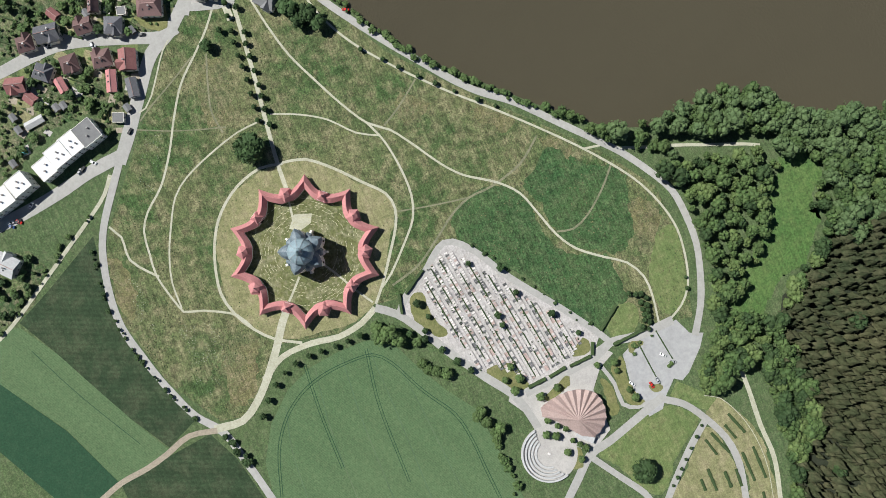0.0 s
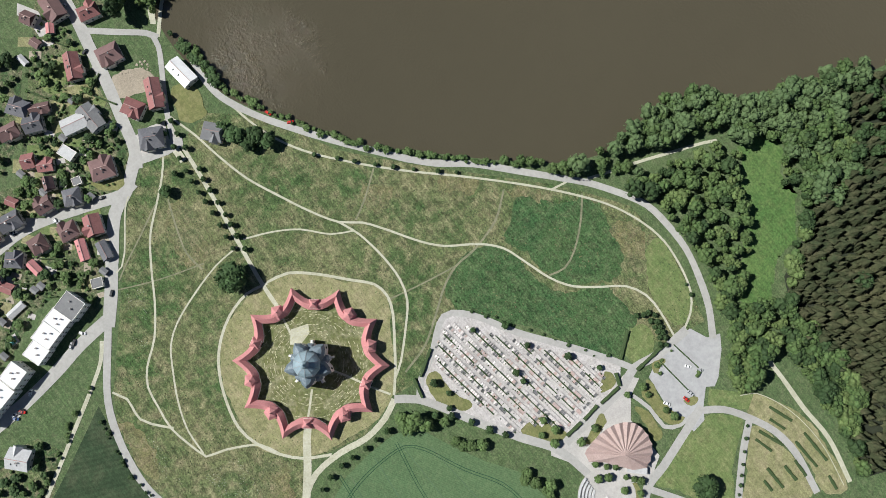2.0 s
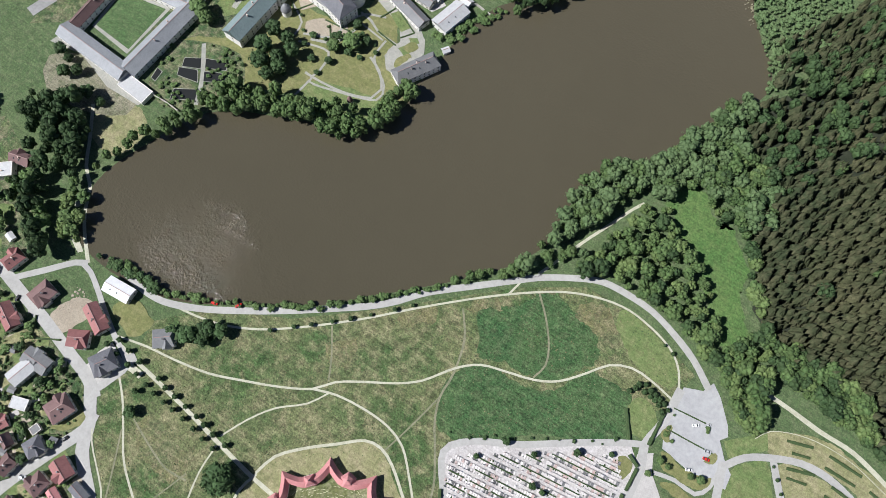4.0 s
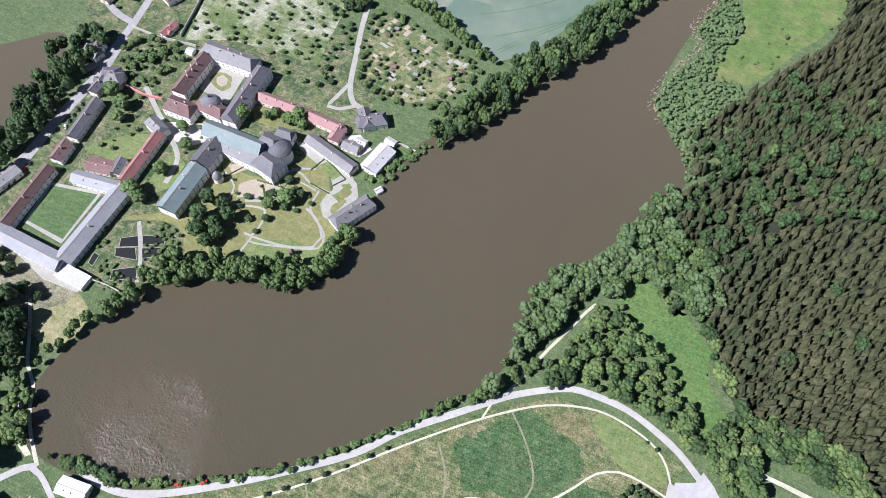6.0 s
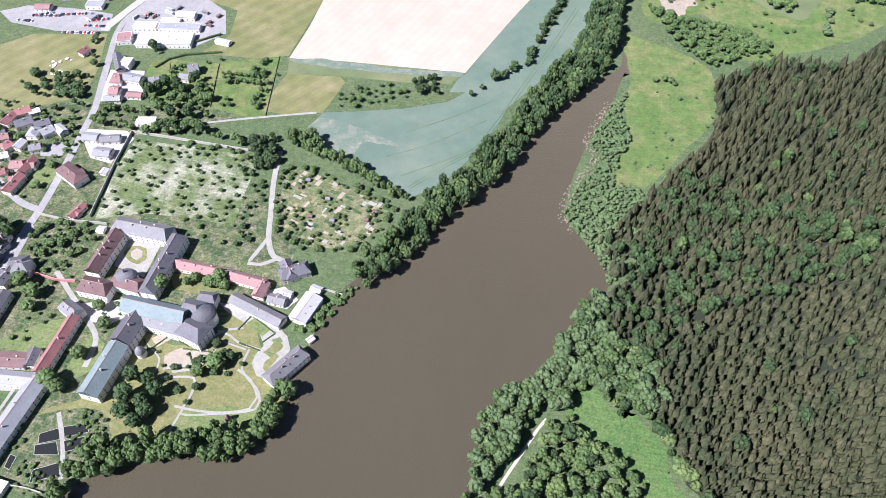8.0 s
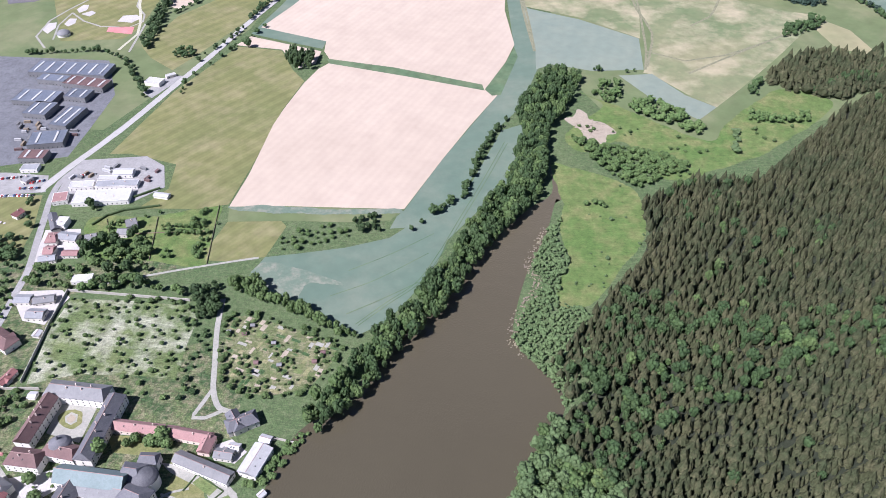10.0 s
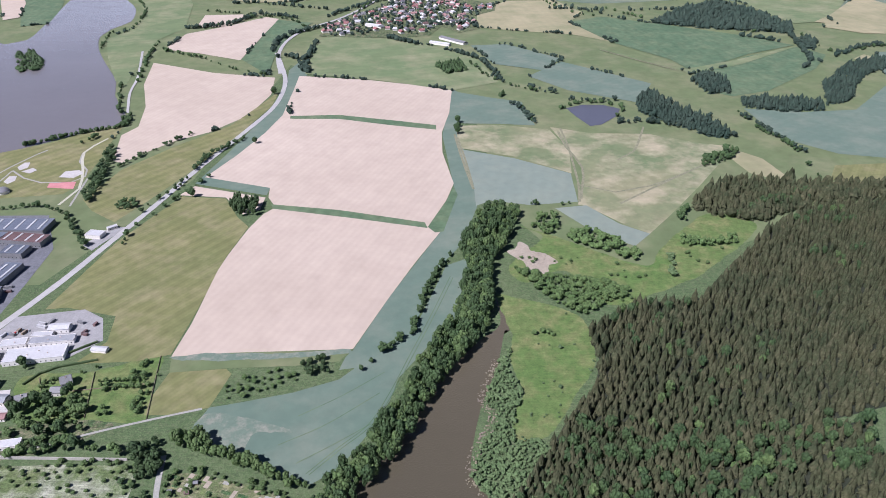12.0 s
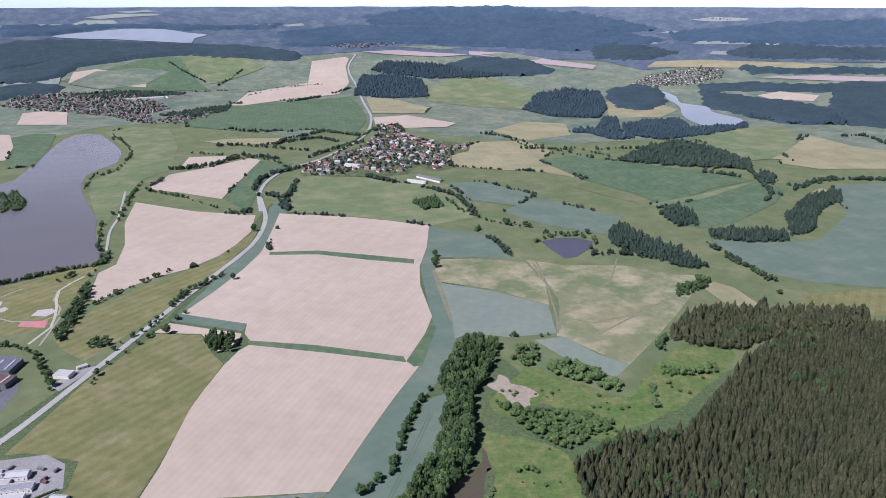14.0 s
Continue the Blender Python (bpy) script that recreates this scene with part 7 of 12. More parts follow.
def build_church():
    """A five-petalled baroque church with a lead dome and lantern."""
    ob = new("church")
    ob.location = (HUB.x, HUB.y, 0)
    ob.rotation_euler.z = TURN0 + math.pi / 10

    def lathe(name, rows, seg, material, label="", at=(0, 0), squash=1.0, turn=0.0):
        verts, faces = [], []
        for r, z in rows:
            for k in range(seg):
                a = 2 * math.pi * k / seg
                x, y = r * math.cos(a), r * math.sin(a) * squash
                verts.append((at[0] + x * math.cos(turn) - y * math.sin(turn), at[1] + x * math.sin(turn) + y * math.cos(turn), z))
        n = len(rows)
        for i in range(n - 1):
            for k in range(seg):
                faces.append((i * seg + k, i * seg + (k + 1) % seg, (i + 1) * seg + (k + 1) % seg, (i + 1) * seg + k))
        faces.append(tuple(range((n - 1) * seg, n * seg)))
        return tagged(link_mesh(name, verts, faces, material, ob), label)
    def petal(name, pts, z0, z1, eave, peak, inner, roof):
        """A pointed chapel: walls on a plan that ends in a point, under a ridged roof."""
        bm = bmesh.new()
        lo, hi = [bm.verts.new((x, y, z0)) for x, y in pts], [bm.verts.new((x, y, z1)) for x, y in pts]
        for i in range(len(pts)):
            j = (i + 1) % len(pts)
            bm.faces.new((lo[i], lo[j], hi[j], hi[i]))
        bm.faces.new(hi)
        part(name, bm, WHITE_WALL, ob)
        bm = bmesh.new()
        cx, cy = sum(p[0] for p in pts) / len(pts), sum(p[1] for p in pts) / len(pts)
        rim = [bm.verts.new((cx + (x - cx) * 1.07, cy + (y - cy) * 1.07, z1 + 0.02)) for x, y in pts]
        mid = [bm.verts.new((cx + (x - cx) * 0.62, cy + (y - cy) * 0.62, z1 + (peak - z1) * 0.7)) for x, y in pts]
        top = bm.verts.new((inner[0], inner[1], peak))
        for i in range(len(pts)):
            j = (i + 1) % len(pts)
            bm.faces.new((rim[i], rim[j], mid[j], mid[i]))
            bm.faces.new((mid[i], mid[j], top))
        part(name + "_roof", bm, roof, ob, "blue-grey lead roof")

    lathe("drum", [(8.6, 0), (8.6, 23.0), (9.2, 23.2), (9.2, 24.0)], 10, WHITE_WALL)
    lathe("dome", [(9.5, 24.0), (9.3, 25.2), (8.4, 27.2), (6.6, 29.2), (4.6, 30.6), (3.0, 31.6), (2.4, 33.0)], 10, LEAD, "blue-grey lead dome")
    lathe("lantern", [(2.0, 33.0), (2.0, 35.4), (2.6, 35.5), (2.1, 36.8), (0.9, 38.2), (0.3, 39.4), (0.25, 41.5)], 10, LEAD, "small lead lantern")
    for k in range(5):
        a = 2 * math.pi * k / 5
        rot = [(x * math.cos(a) - y * math.sin(a), x * math.sin(a) + y * math.cos(a)) for x, y in ((6.5, -5.2), (10.5, -5.0), (14.0, -3.0), (16.6, 0), (14.0, 3.0), (10.5, 5.0), (6.5, 5.2))]
        petal("chapel", rot, 0, 18.0, 0, 23.0, (8.6 * math.cos(a), 8.6 * math.sin(a)), LEAD_DARK)
        a += math.pi / 5
        rot = [(x * math.cos(a) - y * math.sin(a), x * math.sin(a) + y * math.cos(a)) for x, y in ((6.0, -3.8), (11.0, -3.4), (13.6, -1.6), (13.6, 1.6), (11.0, 3.4), (6.0, 3.8))]
        petal("oratory", rot, 0, 12.0, 0, 16.5, (8.2 * math.cos(a), 8.2 * math.sin(a)), LEAD_DARK)
        for d in (-0.13, 0.13):
            w = new("window", WINDOW)
            w.parent = ob
            q = 2 * math.pi * k / 5 + d
            w.matrix_local = Matrix.Translation((15.45 * math.cos(q), 15.45 * math.sin(q), 10)) @ Matrix.Rotation(q + math.pi / 2 + (0.42 if d > 0 else -0.42) * 2, 4, "Z") @ Matrix.Diagonal((1.5, 2, 3.6, 1))
        bm = bmesh.new()
        box(bm, 12.9, 16.0, -0.7, 0.7, 0, 9.0)
        bm.transform(Matrix.Rotation(a, 4, "Z"))
        part("buttress", bm, WHITE_WALL, ob)
    for k in range(10):
        q = math.pi * k / 5
        bm = bmesh.new()
        box(bm, 8.55, 8.85, -0.6, 0.6, 19.2, 22.2)
        bm.transform(Matrix.Rotation(q + 0.31, 4, "Z"))
        part("drum_window", bm, GLASS, ob)
        bm = bmesh.new()
        rows = [[bm.verts.new((r, u, z)) for u in (-0.16, 0.16)] for r, z in ((9.6, 24.1), (9.4, 25.35), (8.5, 27.35), (6.7, 29.35), (4.7, 30.75), (3.0, 31.75))]
        for r0, r1 in zip(rows, rows[1:]):
            bm.faces.new((r0[0], r0[1], r1[1], r1[0]))
        bm.transform(Matrix.Rotation(q, 4, "Z"))
        part("rib", bm, SHEET_PALE, ob)
    ob.scale = (0.88, 0.88, 0.88)
    tagged(ob, "white baroque star-plan church with blue-grey lead dome and lantern", "church")


build_church()


def build_churchyard():
    """Old low slabs and kerbs in rings round the church."""
    for ring, n in ((19.5, 22), (22.5, 26), (25.5, 30), (28.5, 32)):
        for k in range(n):
            if rng.uniform() < 0.35:
                continue
            a = 2 * math.pi * (k + rng.uniform(-0.25, 0.25)) / n
            x, y = HUB.x + ring * math.cos(a), HUB.y + ring * math.sin(a)
            bm = bmesh.new()
            w, d = rng.uniform(0.16, 0.28), rng.uniform(0.4, 0.9)
            box(bm, -w, w, -d, d, 0, 0.18)
            box(bm, -w * 0.7, w * 0.7, d - 0.22, d - 0.04, 0.18, 0.45)
            bm.transform(pose(x, y, 0.12, 0, 0, math.degrees(a) + rng.uniform(-8, 8)))
            tagged(part("old_grave_slab", bm, STONE_MOSS), "low weathered yellowish grave slab in grass", "grave", "old graves in the churchyard")


build_churchyard()
bm = bmesh.new()
for radius in (17.5, 19.5, 21.5, 23.5, 25.5, 27.5, 29.5, 31.5, 33.5):
    for k in range(int(radius * 3.2)):
        q = k / (radius * 3.2) * 2 * math.pi + rng.uniform(-0.02, 0.02)
        if noise.noise(Vector((radius * 0.7, q * 3.0, 1.0))) < 0.0 or rng.uniform() < 0.25:
            continue
        v0 = len(bm.verts)
        r = radius + rng.uniform(-0.35, 0.35)
        box(bm, -0.15, 0.15, -0.75, 0.75, 0.1, 0.4)
        bm.verts.ensure_lookup_table()
        m = pose(HUB.x + r * math.cos(q), HUB.y + r * math.sin(q), 0, 0, 0, math.degrees(q))
        for v in bm.verts[v0:]:
            v.co = m @ v.co
tagged(part("old_grave_kerbs", bm, STONE_MOSS), "broken rings of low mossy kerbs between old graves", "graves", kind="stuff")
# ---- the cemetery ----
patch("cemetery_ground", [(-1.7, 13.5), (8.5, 26.4), (34.0, 42.6), (67.1, 67.1), (90.3, 81.3), (104.2, 68.6), (106.2, 26.9), (87.1, 8.0), (65.4, -9.7), (47.0, -20.3), (30.9, -28.8), (21.2, -24.6), (9.6, -4.9)], surf("grave_gravel", (0.40, 0.378, 0.372), (0.46, 0.438, 0.43), (0.30, 0.285, 0.25), 0.06, 0.2, grain=0.15, amount=0.5, speck=0.15), 4, "pale paved and gravelled cemetery ground", category="ground")
patch("lawn", [(23.7, -20.6), (21.9, -12.2), (38.4, -11.6), (51.7, -7.6), (50.5, -14.8), (39.0, -23.4)], LAWN, 6, "grass plot in the cemetery", True, "lawn")
patch("lawn", [(82.7, 6.0), (84.2, 22.8), (101.5, 27.0), (101.9, 19.0), (93.1, 9.3)], LAWN, 6, "grass plot in the cemetery", True, "lawn")
patch("lawn", [(88.3, 69.6), (94.4, 72.9), (99.6, 68.7), (97.3, 59.9)], LAWN, 6, "grass plot in the cemetery", True, "lawn")


def slab_mesh(name, material, tall, deep, shape):
    bm = bmesh.new()
    if shape == "slab":
        box(bm, -0.55, 0.55, -1.1, 1.1, 0, 0.22)
        box(bm, -0.42, 0.42, -0.95, 0.75, 0.22, 0.34)
    else:
        box(bm, -0.45, 0.45, 0.85, 0.85 + deep, 0, tall * 0.8)
        box(bm, -0.32, 0.32, 0.86, 0.84 + deep, tall * 0.8, tall)
    me = bpy.data.meshes.new(name)
    bm.to_mesh(me)
    bm.free()
    me.materials.append(material)
    return me


GRAVE_SETS = [(slab_mesh("slab", s, 0, 0, "slab"), slab_mesh("headstone", h, t, 0.2, "stone")) for s, h, t in
              ((STONE, STONE, 1.1), (STONE, STONE_DARK, 1.2), (STONE_DARK, STONE_DARK, 1.1), (STONE_PINK, STONE_PINK, 1.1), (STONE, STONE_PINK, 1.3), (STONE, STONE, 0.9))]


def build_graves():
    area = [(8.4, -0.6), (4.5, 12.7), (11.3, 19.4), (41.9, 41.1), (61.1, 54.2), (74.9, 63.7), (90.6, 68.6), (96.9, 58.9), (99.6, 29.7), (93.8, 22.6), (81.9, 10.3), (81.3, 2.8), (68.7, 0.5), (53.1, -4.4), (39.1, -9.9), (18.1, -9.4)]
    a, b = (Vector(p) for p in [(12.4, -0.3), (84.1, 9.3)])
    d = (b - a).normalized()
    side = Vector((-d.y, d.x))
    ang = math.degrees(math.atan2(d.y, d.x))
    spots = []
    for row in range(-18, 16):
        for face in (0, 1):
            for k in range(-30, 75):
                if rng.uniform() < 0.03 + 0.16 * (noise.noise(Vector((row * 0.9, k * 0.16, face))) > 0.3):
                    continue
                p = a - side * (row * 7.2 + (1.45 if face else -1.45)) + d * (k * 1.7 + rng.uniform(-0.12, 0.12))
                spots.append((p.x, p.y, ang + (180 if face else 0)))
    pts = np.array([(x, y) for x, y, _ in spots])
    ok = inside(pts, area)
    spots = [s for s, k in zip(spots, ok) if k]
    mid = np.mean([(s[0], s[1]) for s in spots], axis=0)
    spots.sort(key=lambda s: math.dist(s[:2], (0, 0)))
    for i, (x, y, turn) in enumerate(spots[:300]):
        sl, st = GRAVE_SETS[int(rng.integers(0, 6))]
        ob = new("grave")
        q = rng.uniform(0.9, 1.35)
        q = rng.uniform(0.85, 1.1)
        ob.matrix_world = pose(x, y, 0.16, 0, 0, turn) @ Matrix.Diagonal((q * rng.choice([0.85, 1, 1.25]), q, rng.uniform(0.9, 1.2), 1))
        new("slab", sl).parent = ob
        new("headstone", st).parent = ob
        tagged(ob, "stone grave with a low slab and upright headstone", "grave", "graves of the cemetery")
    for mt in (STONE, STONE_DARK, STONE_PINK):
        bm = bmesh.new()
        share = {"pale_stone": (0, 0.62), "dark_granite": (0.62, 0.8), "reddish_granite": (0.8, 1.0)}[mt.name]
        for i, (x, y, turn) in enumerate(spots[300:]):
            u = (i * 0.618) % 1
            if share[0] <= u < share[1]:
                m = pose(x, y, 0.16, 0, 0, turn)
                w = 0.55 + 0.35 * ((i * 0.37) % 1)
                for z0, z1, y0, y1, ww in ((0, 0.25, -1.15, 0.85, w), (0, 1.1, 0.85, 1.1, w * 0.8)):
                    c = [bm.verts.new(m @ Vector(p)) for p in ((-ww, y0, z0), (ww, y0, z0), (ww, y1, z0), (-ww, y1, z0), (-ww, y0, z1), (ww, y0, z1), (ww, y1, z1), (-ww, y1, z1))]
                    for q in ((4, 5, 6, 7), (0, 1, 5, 4), (1, 2, 6, 5), (2, 3, 7, 6), (3, 0, 4, 7)):
                        bm.faces.new([c[j] for j in q])
        tagged(part("graves", bm, mt), "further rows of stone graves", "grave", kind="stuff")
    # clipped hedges between the rows
    for row in range(-18, 16):
        run = [a - side * (row * 7.2) + d * (k * 2.0) for k in range(-26, 66)]
        ok = inside(np.array([(p.x, p.y) for p in run]), area)
        run = [p for p, k in zip(run, ok) if k]
        if len(run) > 3:
            for h in range(0, len(run) - 3, 7):
                if rng.uniform() < 0.9:
                    clipped(run[h], run[min(len(run) - 1, h + int(rng.integers(5, 8)))], 0.34, 1.0)
    wood("grave_plants", np.array([(s[0] + 0.9 * math.cos(i), s[1] + 0.9 * math.sin(i)) for i, s in enumerate(spots) if rng.uniform() < 0.4]), LUMP, 0.9, 0.8, LEAF_DARK, "small dark shrubs and flowers on graves", "plants")


def clipped(p, q, width, tall, label="low clipped dark green hedge"):
    p, q = Vector(p), Vector(q)
    n = max(2, int((q - p).length / 2))
    d = (q - p).normalized()
    s = Vector((-d.y, d.x))
    bm = bmesh.new()
    rows = []
    for i in range(n + 1):
        c = p.lerp(q, i / n)
        w, h = width * rng.uniform(0.8, 1.2), tall * rng.uniform(0.85, 1.15)
        rows.append([bm.verts.new((c.x + s.x * u * w, c.y + s.y * u * w, h * k)) for u, k in ((-1, 0), (-1, 0.8), (-0.6, 1), (0.6, 1), (1, 0.8), (1, 0))])
    for r0, r1 in zip(rows, rows[1:]):
        for k in range(5):
            bm.faces.new((r0[k], r0[k + 1], r1[k + 1], r1[k]))
    bm.faces.new(rows[0])
    bm.faces.new(rows[-1])
    return tagged(part("hedge", bm, HEDGE), label, "hedge")


build_graves()
for pts in ([(103.2, 26.3), (102.6, 38.2)], [(102.6, 40.9), (101.0, 52.5)], [(101.5, 55.4), (100.9, 70.0)], [(100.7, 71.3), (93.2, 74.6)], [(17.1, -25.1), (29.3, -28.1)], [(9.3, -5.6), (18.8, -21.2)], [(88.7, 82.0), (77.9, 97.6)], [(100.1, 86.0), (98.9, 110.0)]):
    clipped(pts[0], pts[1], 1.0, 2.0, "tall clipped dark green hedge")


# ---- ceremonial hall with a folded fan roof, and the round seats ----
def build_fan_hall():
    pivot = Vector([(132.4, 46.1)][0])
    ob = new("ceremonial_hall")
    ob.location = (pivot.x, pivot.y, 0)
    rim = [(117.0, 27.9), (115.4, 32.9), (114.5, 38.7), (114.3, 44.5), (114.8, 50.0), (116.5, 55.5), (119.2, 60.1), (123.0, 63.5), (127.8, 64.9), (133.2, 64.9), (138.7, 63.3), (142.7, 60.3), (145.5, 56.1), (147.3, 51.4)]
    top, low, base = [], [], []
    for i, (x, y) in enumerate(rim):
        top.append((x - pivot.x, y - pivot.y))
    fine = []
    for i in range(len(top) - 1):
        for t in (0.0, 0.5):
            fine.append((top[i][0] * (1 - t) + top[i + 1][0] * t, top[i][1] * (1 - t) + top[i + 1][1] * t, 4.3 if t else 6.0))
    fine.append((*top[-1], 6.0))
    bm = bmesh.new()
    hub = bm.verts.new((0, 0, 9.5))
    vs = [bm.verts.new(p) for p in fine]
    for p, q in zip(vs, vs[1:]):
        bm.faces.new((hub, p, q))
    hub2 = bm.verts.new((0, 0, 9.1))
    us = [bm.verts.new((x, y, z - 0.4)) for x, y, z in fine]
    for p, q in zip(us, us[1:]):
        bm.faces.new((hub2, q, p))
    for i in range(len(vs) - 1):
        bm.faces.new((vs[i], us[i], us[i + 1], vs[i + 1]))
    part("fan_roof", bm, FAN_ROOF, ob, "folded brownish-pink fan-shaped roof")
    bm = bmesh.new()
    back = [(x - pivot.x, y - pivot.y) for x, y in [(117.0, 27.9), (122.6, 26.7), (128.7, 33.6), (137.7, 40.2), (143.5, 44.6), (147.3, 51.4)]]
    hub = bm.verts.new((0, 0, 9.45))
    vs = [bm.verts.new((x, y, 4.6)) for x, y in back]
    for p, q in zip(vs, vs[1:]):
        bm.faces.new((hub, p, q))
    part("rear_roof", bm, FAN_ROOF, ob, "plain brownish-pink sloping roof")
    bm = bmesh.new()
    ring = [(x * 0.93, y * 0.93) for x, y, z in fine] + [(x * 0.93, y * 0.93) for x, y in reversed(back[1:-1])]
    lo, hi = [bm.verts.new((x, y, 0)) for x, y in ring], [bm.verts.new((x, y, 4.2)) for x, y in ring]
    for i in range(len(ring)):
        j = (i + 1) % len(ring)
        bm.faces.new((lo[i], lo[j], hi[j], hi[i]))
    part("wall", bm, WHITE_WALL, ob)
    bm = bmesh.new()
    p, q = (Vector(k) - pivot for k in [(141.4, 42.7), (149.6, 50.7)])
    d = (q - p).normalized()
    s = Vector((-d.y, d.x))
    v = [bm.verts.new((*(c + s * u), z)) for z in (0, 3.6) for c, u in ((p, -2), (q, -2), (q, 2), (p, 2))]
    for f in ((0, 1, 5, 4), (1, 2, 6, 5), (2, 3, 7, 6), (3, 0, 4, 7), (4, 5, 6, 7)):
        bm.faces.new([v[i] for i in f])
    part("annex", bm, SHEET_WHITE, ob, "low white annex")
    tagged(ob, "ceremonial hall with a folded brownish-pink fan roof", "hall")


build_fan_hall()
patch("plaza", [(100.5, 15.8), (105.5, 27.2), (102.7, 51.8), (97.2, 77.5), (105.0, 83.9), (109.9, 72.8), (121.2, 63.2), (148.4, 63.2), (157.1, 47.7), (148.8, 37.6), (138.0, 30.6), (130.5, 22.3), (119.5, 19.2), (106.3, 11.3)], PAVING, 5, "pale paved forecourt", category="paving")
patch("lawn", [(111.9, 33.0), (108.7, 43.3), (107.1, 53.0), (112.5, 52.2), (115.2, 40.5), (116.2, 32.3)], LAWN, 7, "small lawn with shrubs", True, "lawn")
patch("lawn", [(115.9, 68.7), (119.9, 73.5), (130.2, 74.9), (139.6, 74.0), (141.0, 68.3), (129.0, 67.7)], LAWN, 7, "small lawn", True, "lawn")
patch("lawn", [(112.5, 78.7), (108.8, 88.1), (120.0, 87.2), (135.7, 87.4), (140.4, 89.3), (139.5, 82.7), (134.0, 79.2)], LAWN, 7, "small lawn with shrubs", True, "lawn")
patch("lawn", [(146.2, 27.1), (150.3, 40.9), (162.4, 37.6), (161.2, 30.4), (153.4, 25.9)], LAWN, 7, "small lawn", True, "lawn")


def build_seats():
    c, rim = (Vector(p) for p in [(146.9, 21.8), (139.7, 5.4)])
    big = (rim - c).length
    ob = new("amphitheatre")
    ob.location = (c.x, c.y, 0)
    a0 = math.atan2(rim.y - c.y, rim.x - c.x)
    verts, n = [], 64
    bm = bmesh.new()
    bmesh.ops.create_cone(bm, cap_ends=True, segments=64, radius1=big, radius2=big, depth=0.5, matrix=Matrix.Translation((0, 0, 0.1)))
    part("floor", bm, PAVING, ob, "pale round paved floor")
    for k, r in enumerate((0.96, 0.84, 0.72, 0.60, 0.48)):
        bm = bmesh.new()
        lo, hi, m = -1.0 + 0.05 * k, 2.3 - 0.1 * k, 40
        rows = []
        for i in range(m + 1):
            a = a0 + lo + (hi - lo) * i / m
            h = 0.9 + 0.45 * (4 - k) * 0.5
            rows.append([bm.verts.new((q * big * math.cos(a), q * big * math.sin(a), z)) for q, z in ((r + 0.03, 0.3), (r + 0.03, h), (r - 0.03, h), (r - 0.03, 0.3))])
        for r0, r1 in zip(rows, rows[1:]):
            for j in range(3):
                bm.faces.new((r0[j], r0[j + 1], r1[j + 1], r1[j]))
        part("bench", bm, SHEET_WHITE, ob, "curved white stone bench")
    bm = bmesh.new()
    bmesh.ops.create_cone(bm, cap_ends=True, segments=12, radius1=1.0, radius2=0.7, depth=0.8, matrix=Matrix.Translation((0, 0, 0.7)))
    part("pedestal", bm, STONE, ob)
    tagged(ob, "round paved outdoor amphitheatre with curved white benches", "amphitheatre")


build_seats()
ribbon("footpath", [(19.3, -42.2), (28.2, -31.4), (42.3, -22.1), (65.1, -9.6), (87.0, 4.2), (102.5, 14.9), (114.5, 19.4), (124.1, 21.1), (134.7, 23.1), (149.9, 31.3), (156.1, 36.5)], 5.0, ASPHALT, 7, "pale asphalt cemetery road")
ribbon("footpath", [(106.0, 23.1), (104.3, 51.1), (102.4, 73.3), (98.1, 84.9), (101.3, 103.1), (100.8, 126.9)], 5.5, ASPHALT, 7, "pale asphalt cemetery road")
ribbon("footpath", [(100.1, 86.0), (90.0, 80.6), (68.4, 66.6), (34.6, 42.3), (9.8, 27.8), (-1.1, 13.2), (12.6, -7.0), (20.4, -21.9), (28.8, -30.1)], 4.0, ASPHALT, 6, "pale asphalt path round the graves")
ribbon("road", [(142.5, 102.9), (148.4, 82.7), (154.9, 60.3), (158.0, 45.3), (169.4, 31.5), (180.9, 18.0)], 5.3, ASPHALT, 7, "pale asphalt road")
ribbon("road", [(142.7, 98.9), (152.4, 112.3), (166.1, 121.3), (182.9, 128.6), (201.0, 129.8), (226.6, 124.2)], 4.4, ASPHALT, 6, "pale asphalt road through the new cemetery")
ribbon("road", [(166.4, 122.0), (178.7, 105.7), (194.4, 88.3), (206.6, 76.3)], 4.4, ASPHALT, 7, "pale asphalt road with shrubs along it")
ribbon("footpath", [(159.0, 44.9), (179.0, 57.7), (193.6, 67.1), (204.0, 70.4)], 4.0, ASPHALT, 6, "pale asphalt path")
ribbon("footpath", [(110.3, 73.8), (123.4, 77.1), (136.9, 76.8), (142.5, 85.3), (142.7, 98.9)], 2.6, ASPHALT, 6, "pale asphalt path")
patch("car_park", [(108.2, 89.1), (103.2, 99.8), (101.7, 112.5), (101.6, 128.9), (112.8, 133.7), (116.0, 141.7), (123.7, 136.1), (135.4, 123.3), (138.4, 117.5), (135.1, 112.9), (143.8, 103.2), (149.9, 98.9), (150.9, 89.2), (143.6, 88.2), (136.1, 85.0)], CAR_PARK, 6, "pale grey asphalt car park", category="car park")
for pts in ([(104.6, 95.3), (103.2, 101.8), (105.1, 105.9), (107.5, 102.4), (109.4, 96.4), (112.3, 96.5), (109.4, 93.4)], [(133.3, 97.0), (134.3, 101.5), (136.0, 105.5), (138.6, 102.6), (138.0, 98.1)]):
    patch("planted_island", pts, LAWN, 8, "green planted island in the car park", True, "lawn")
wood("shrub", np.array([(105.6, 97.6), (105.2, 102.0), (110.6, 95.8), (104.6, 110.5), (125.5, 114.7), (126.3, 112.9), (106.8, 99.0)]), BROAD, 3.0, 2.4, LEAF, "low green shrubs in car park islands", "shrubs")
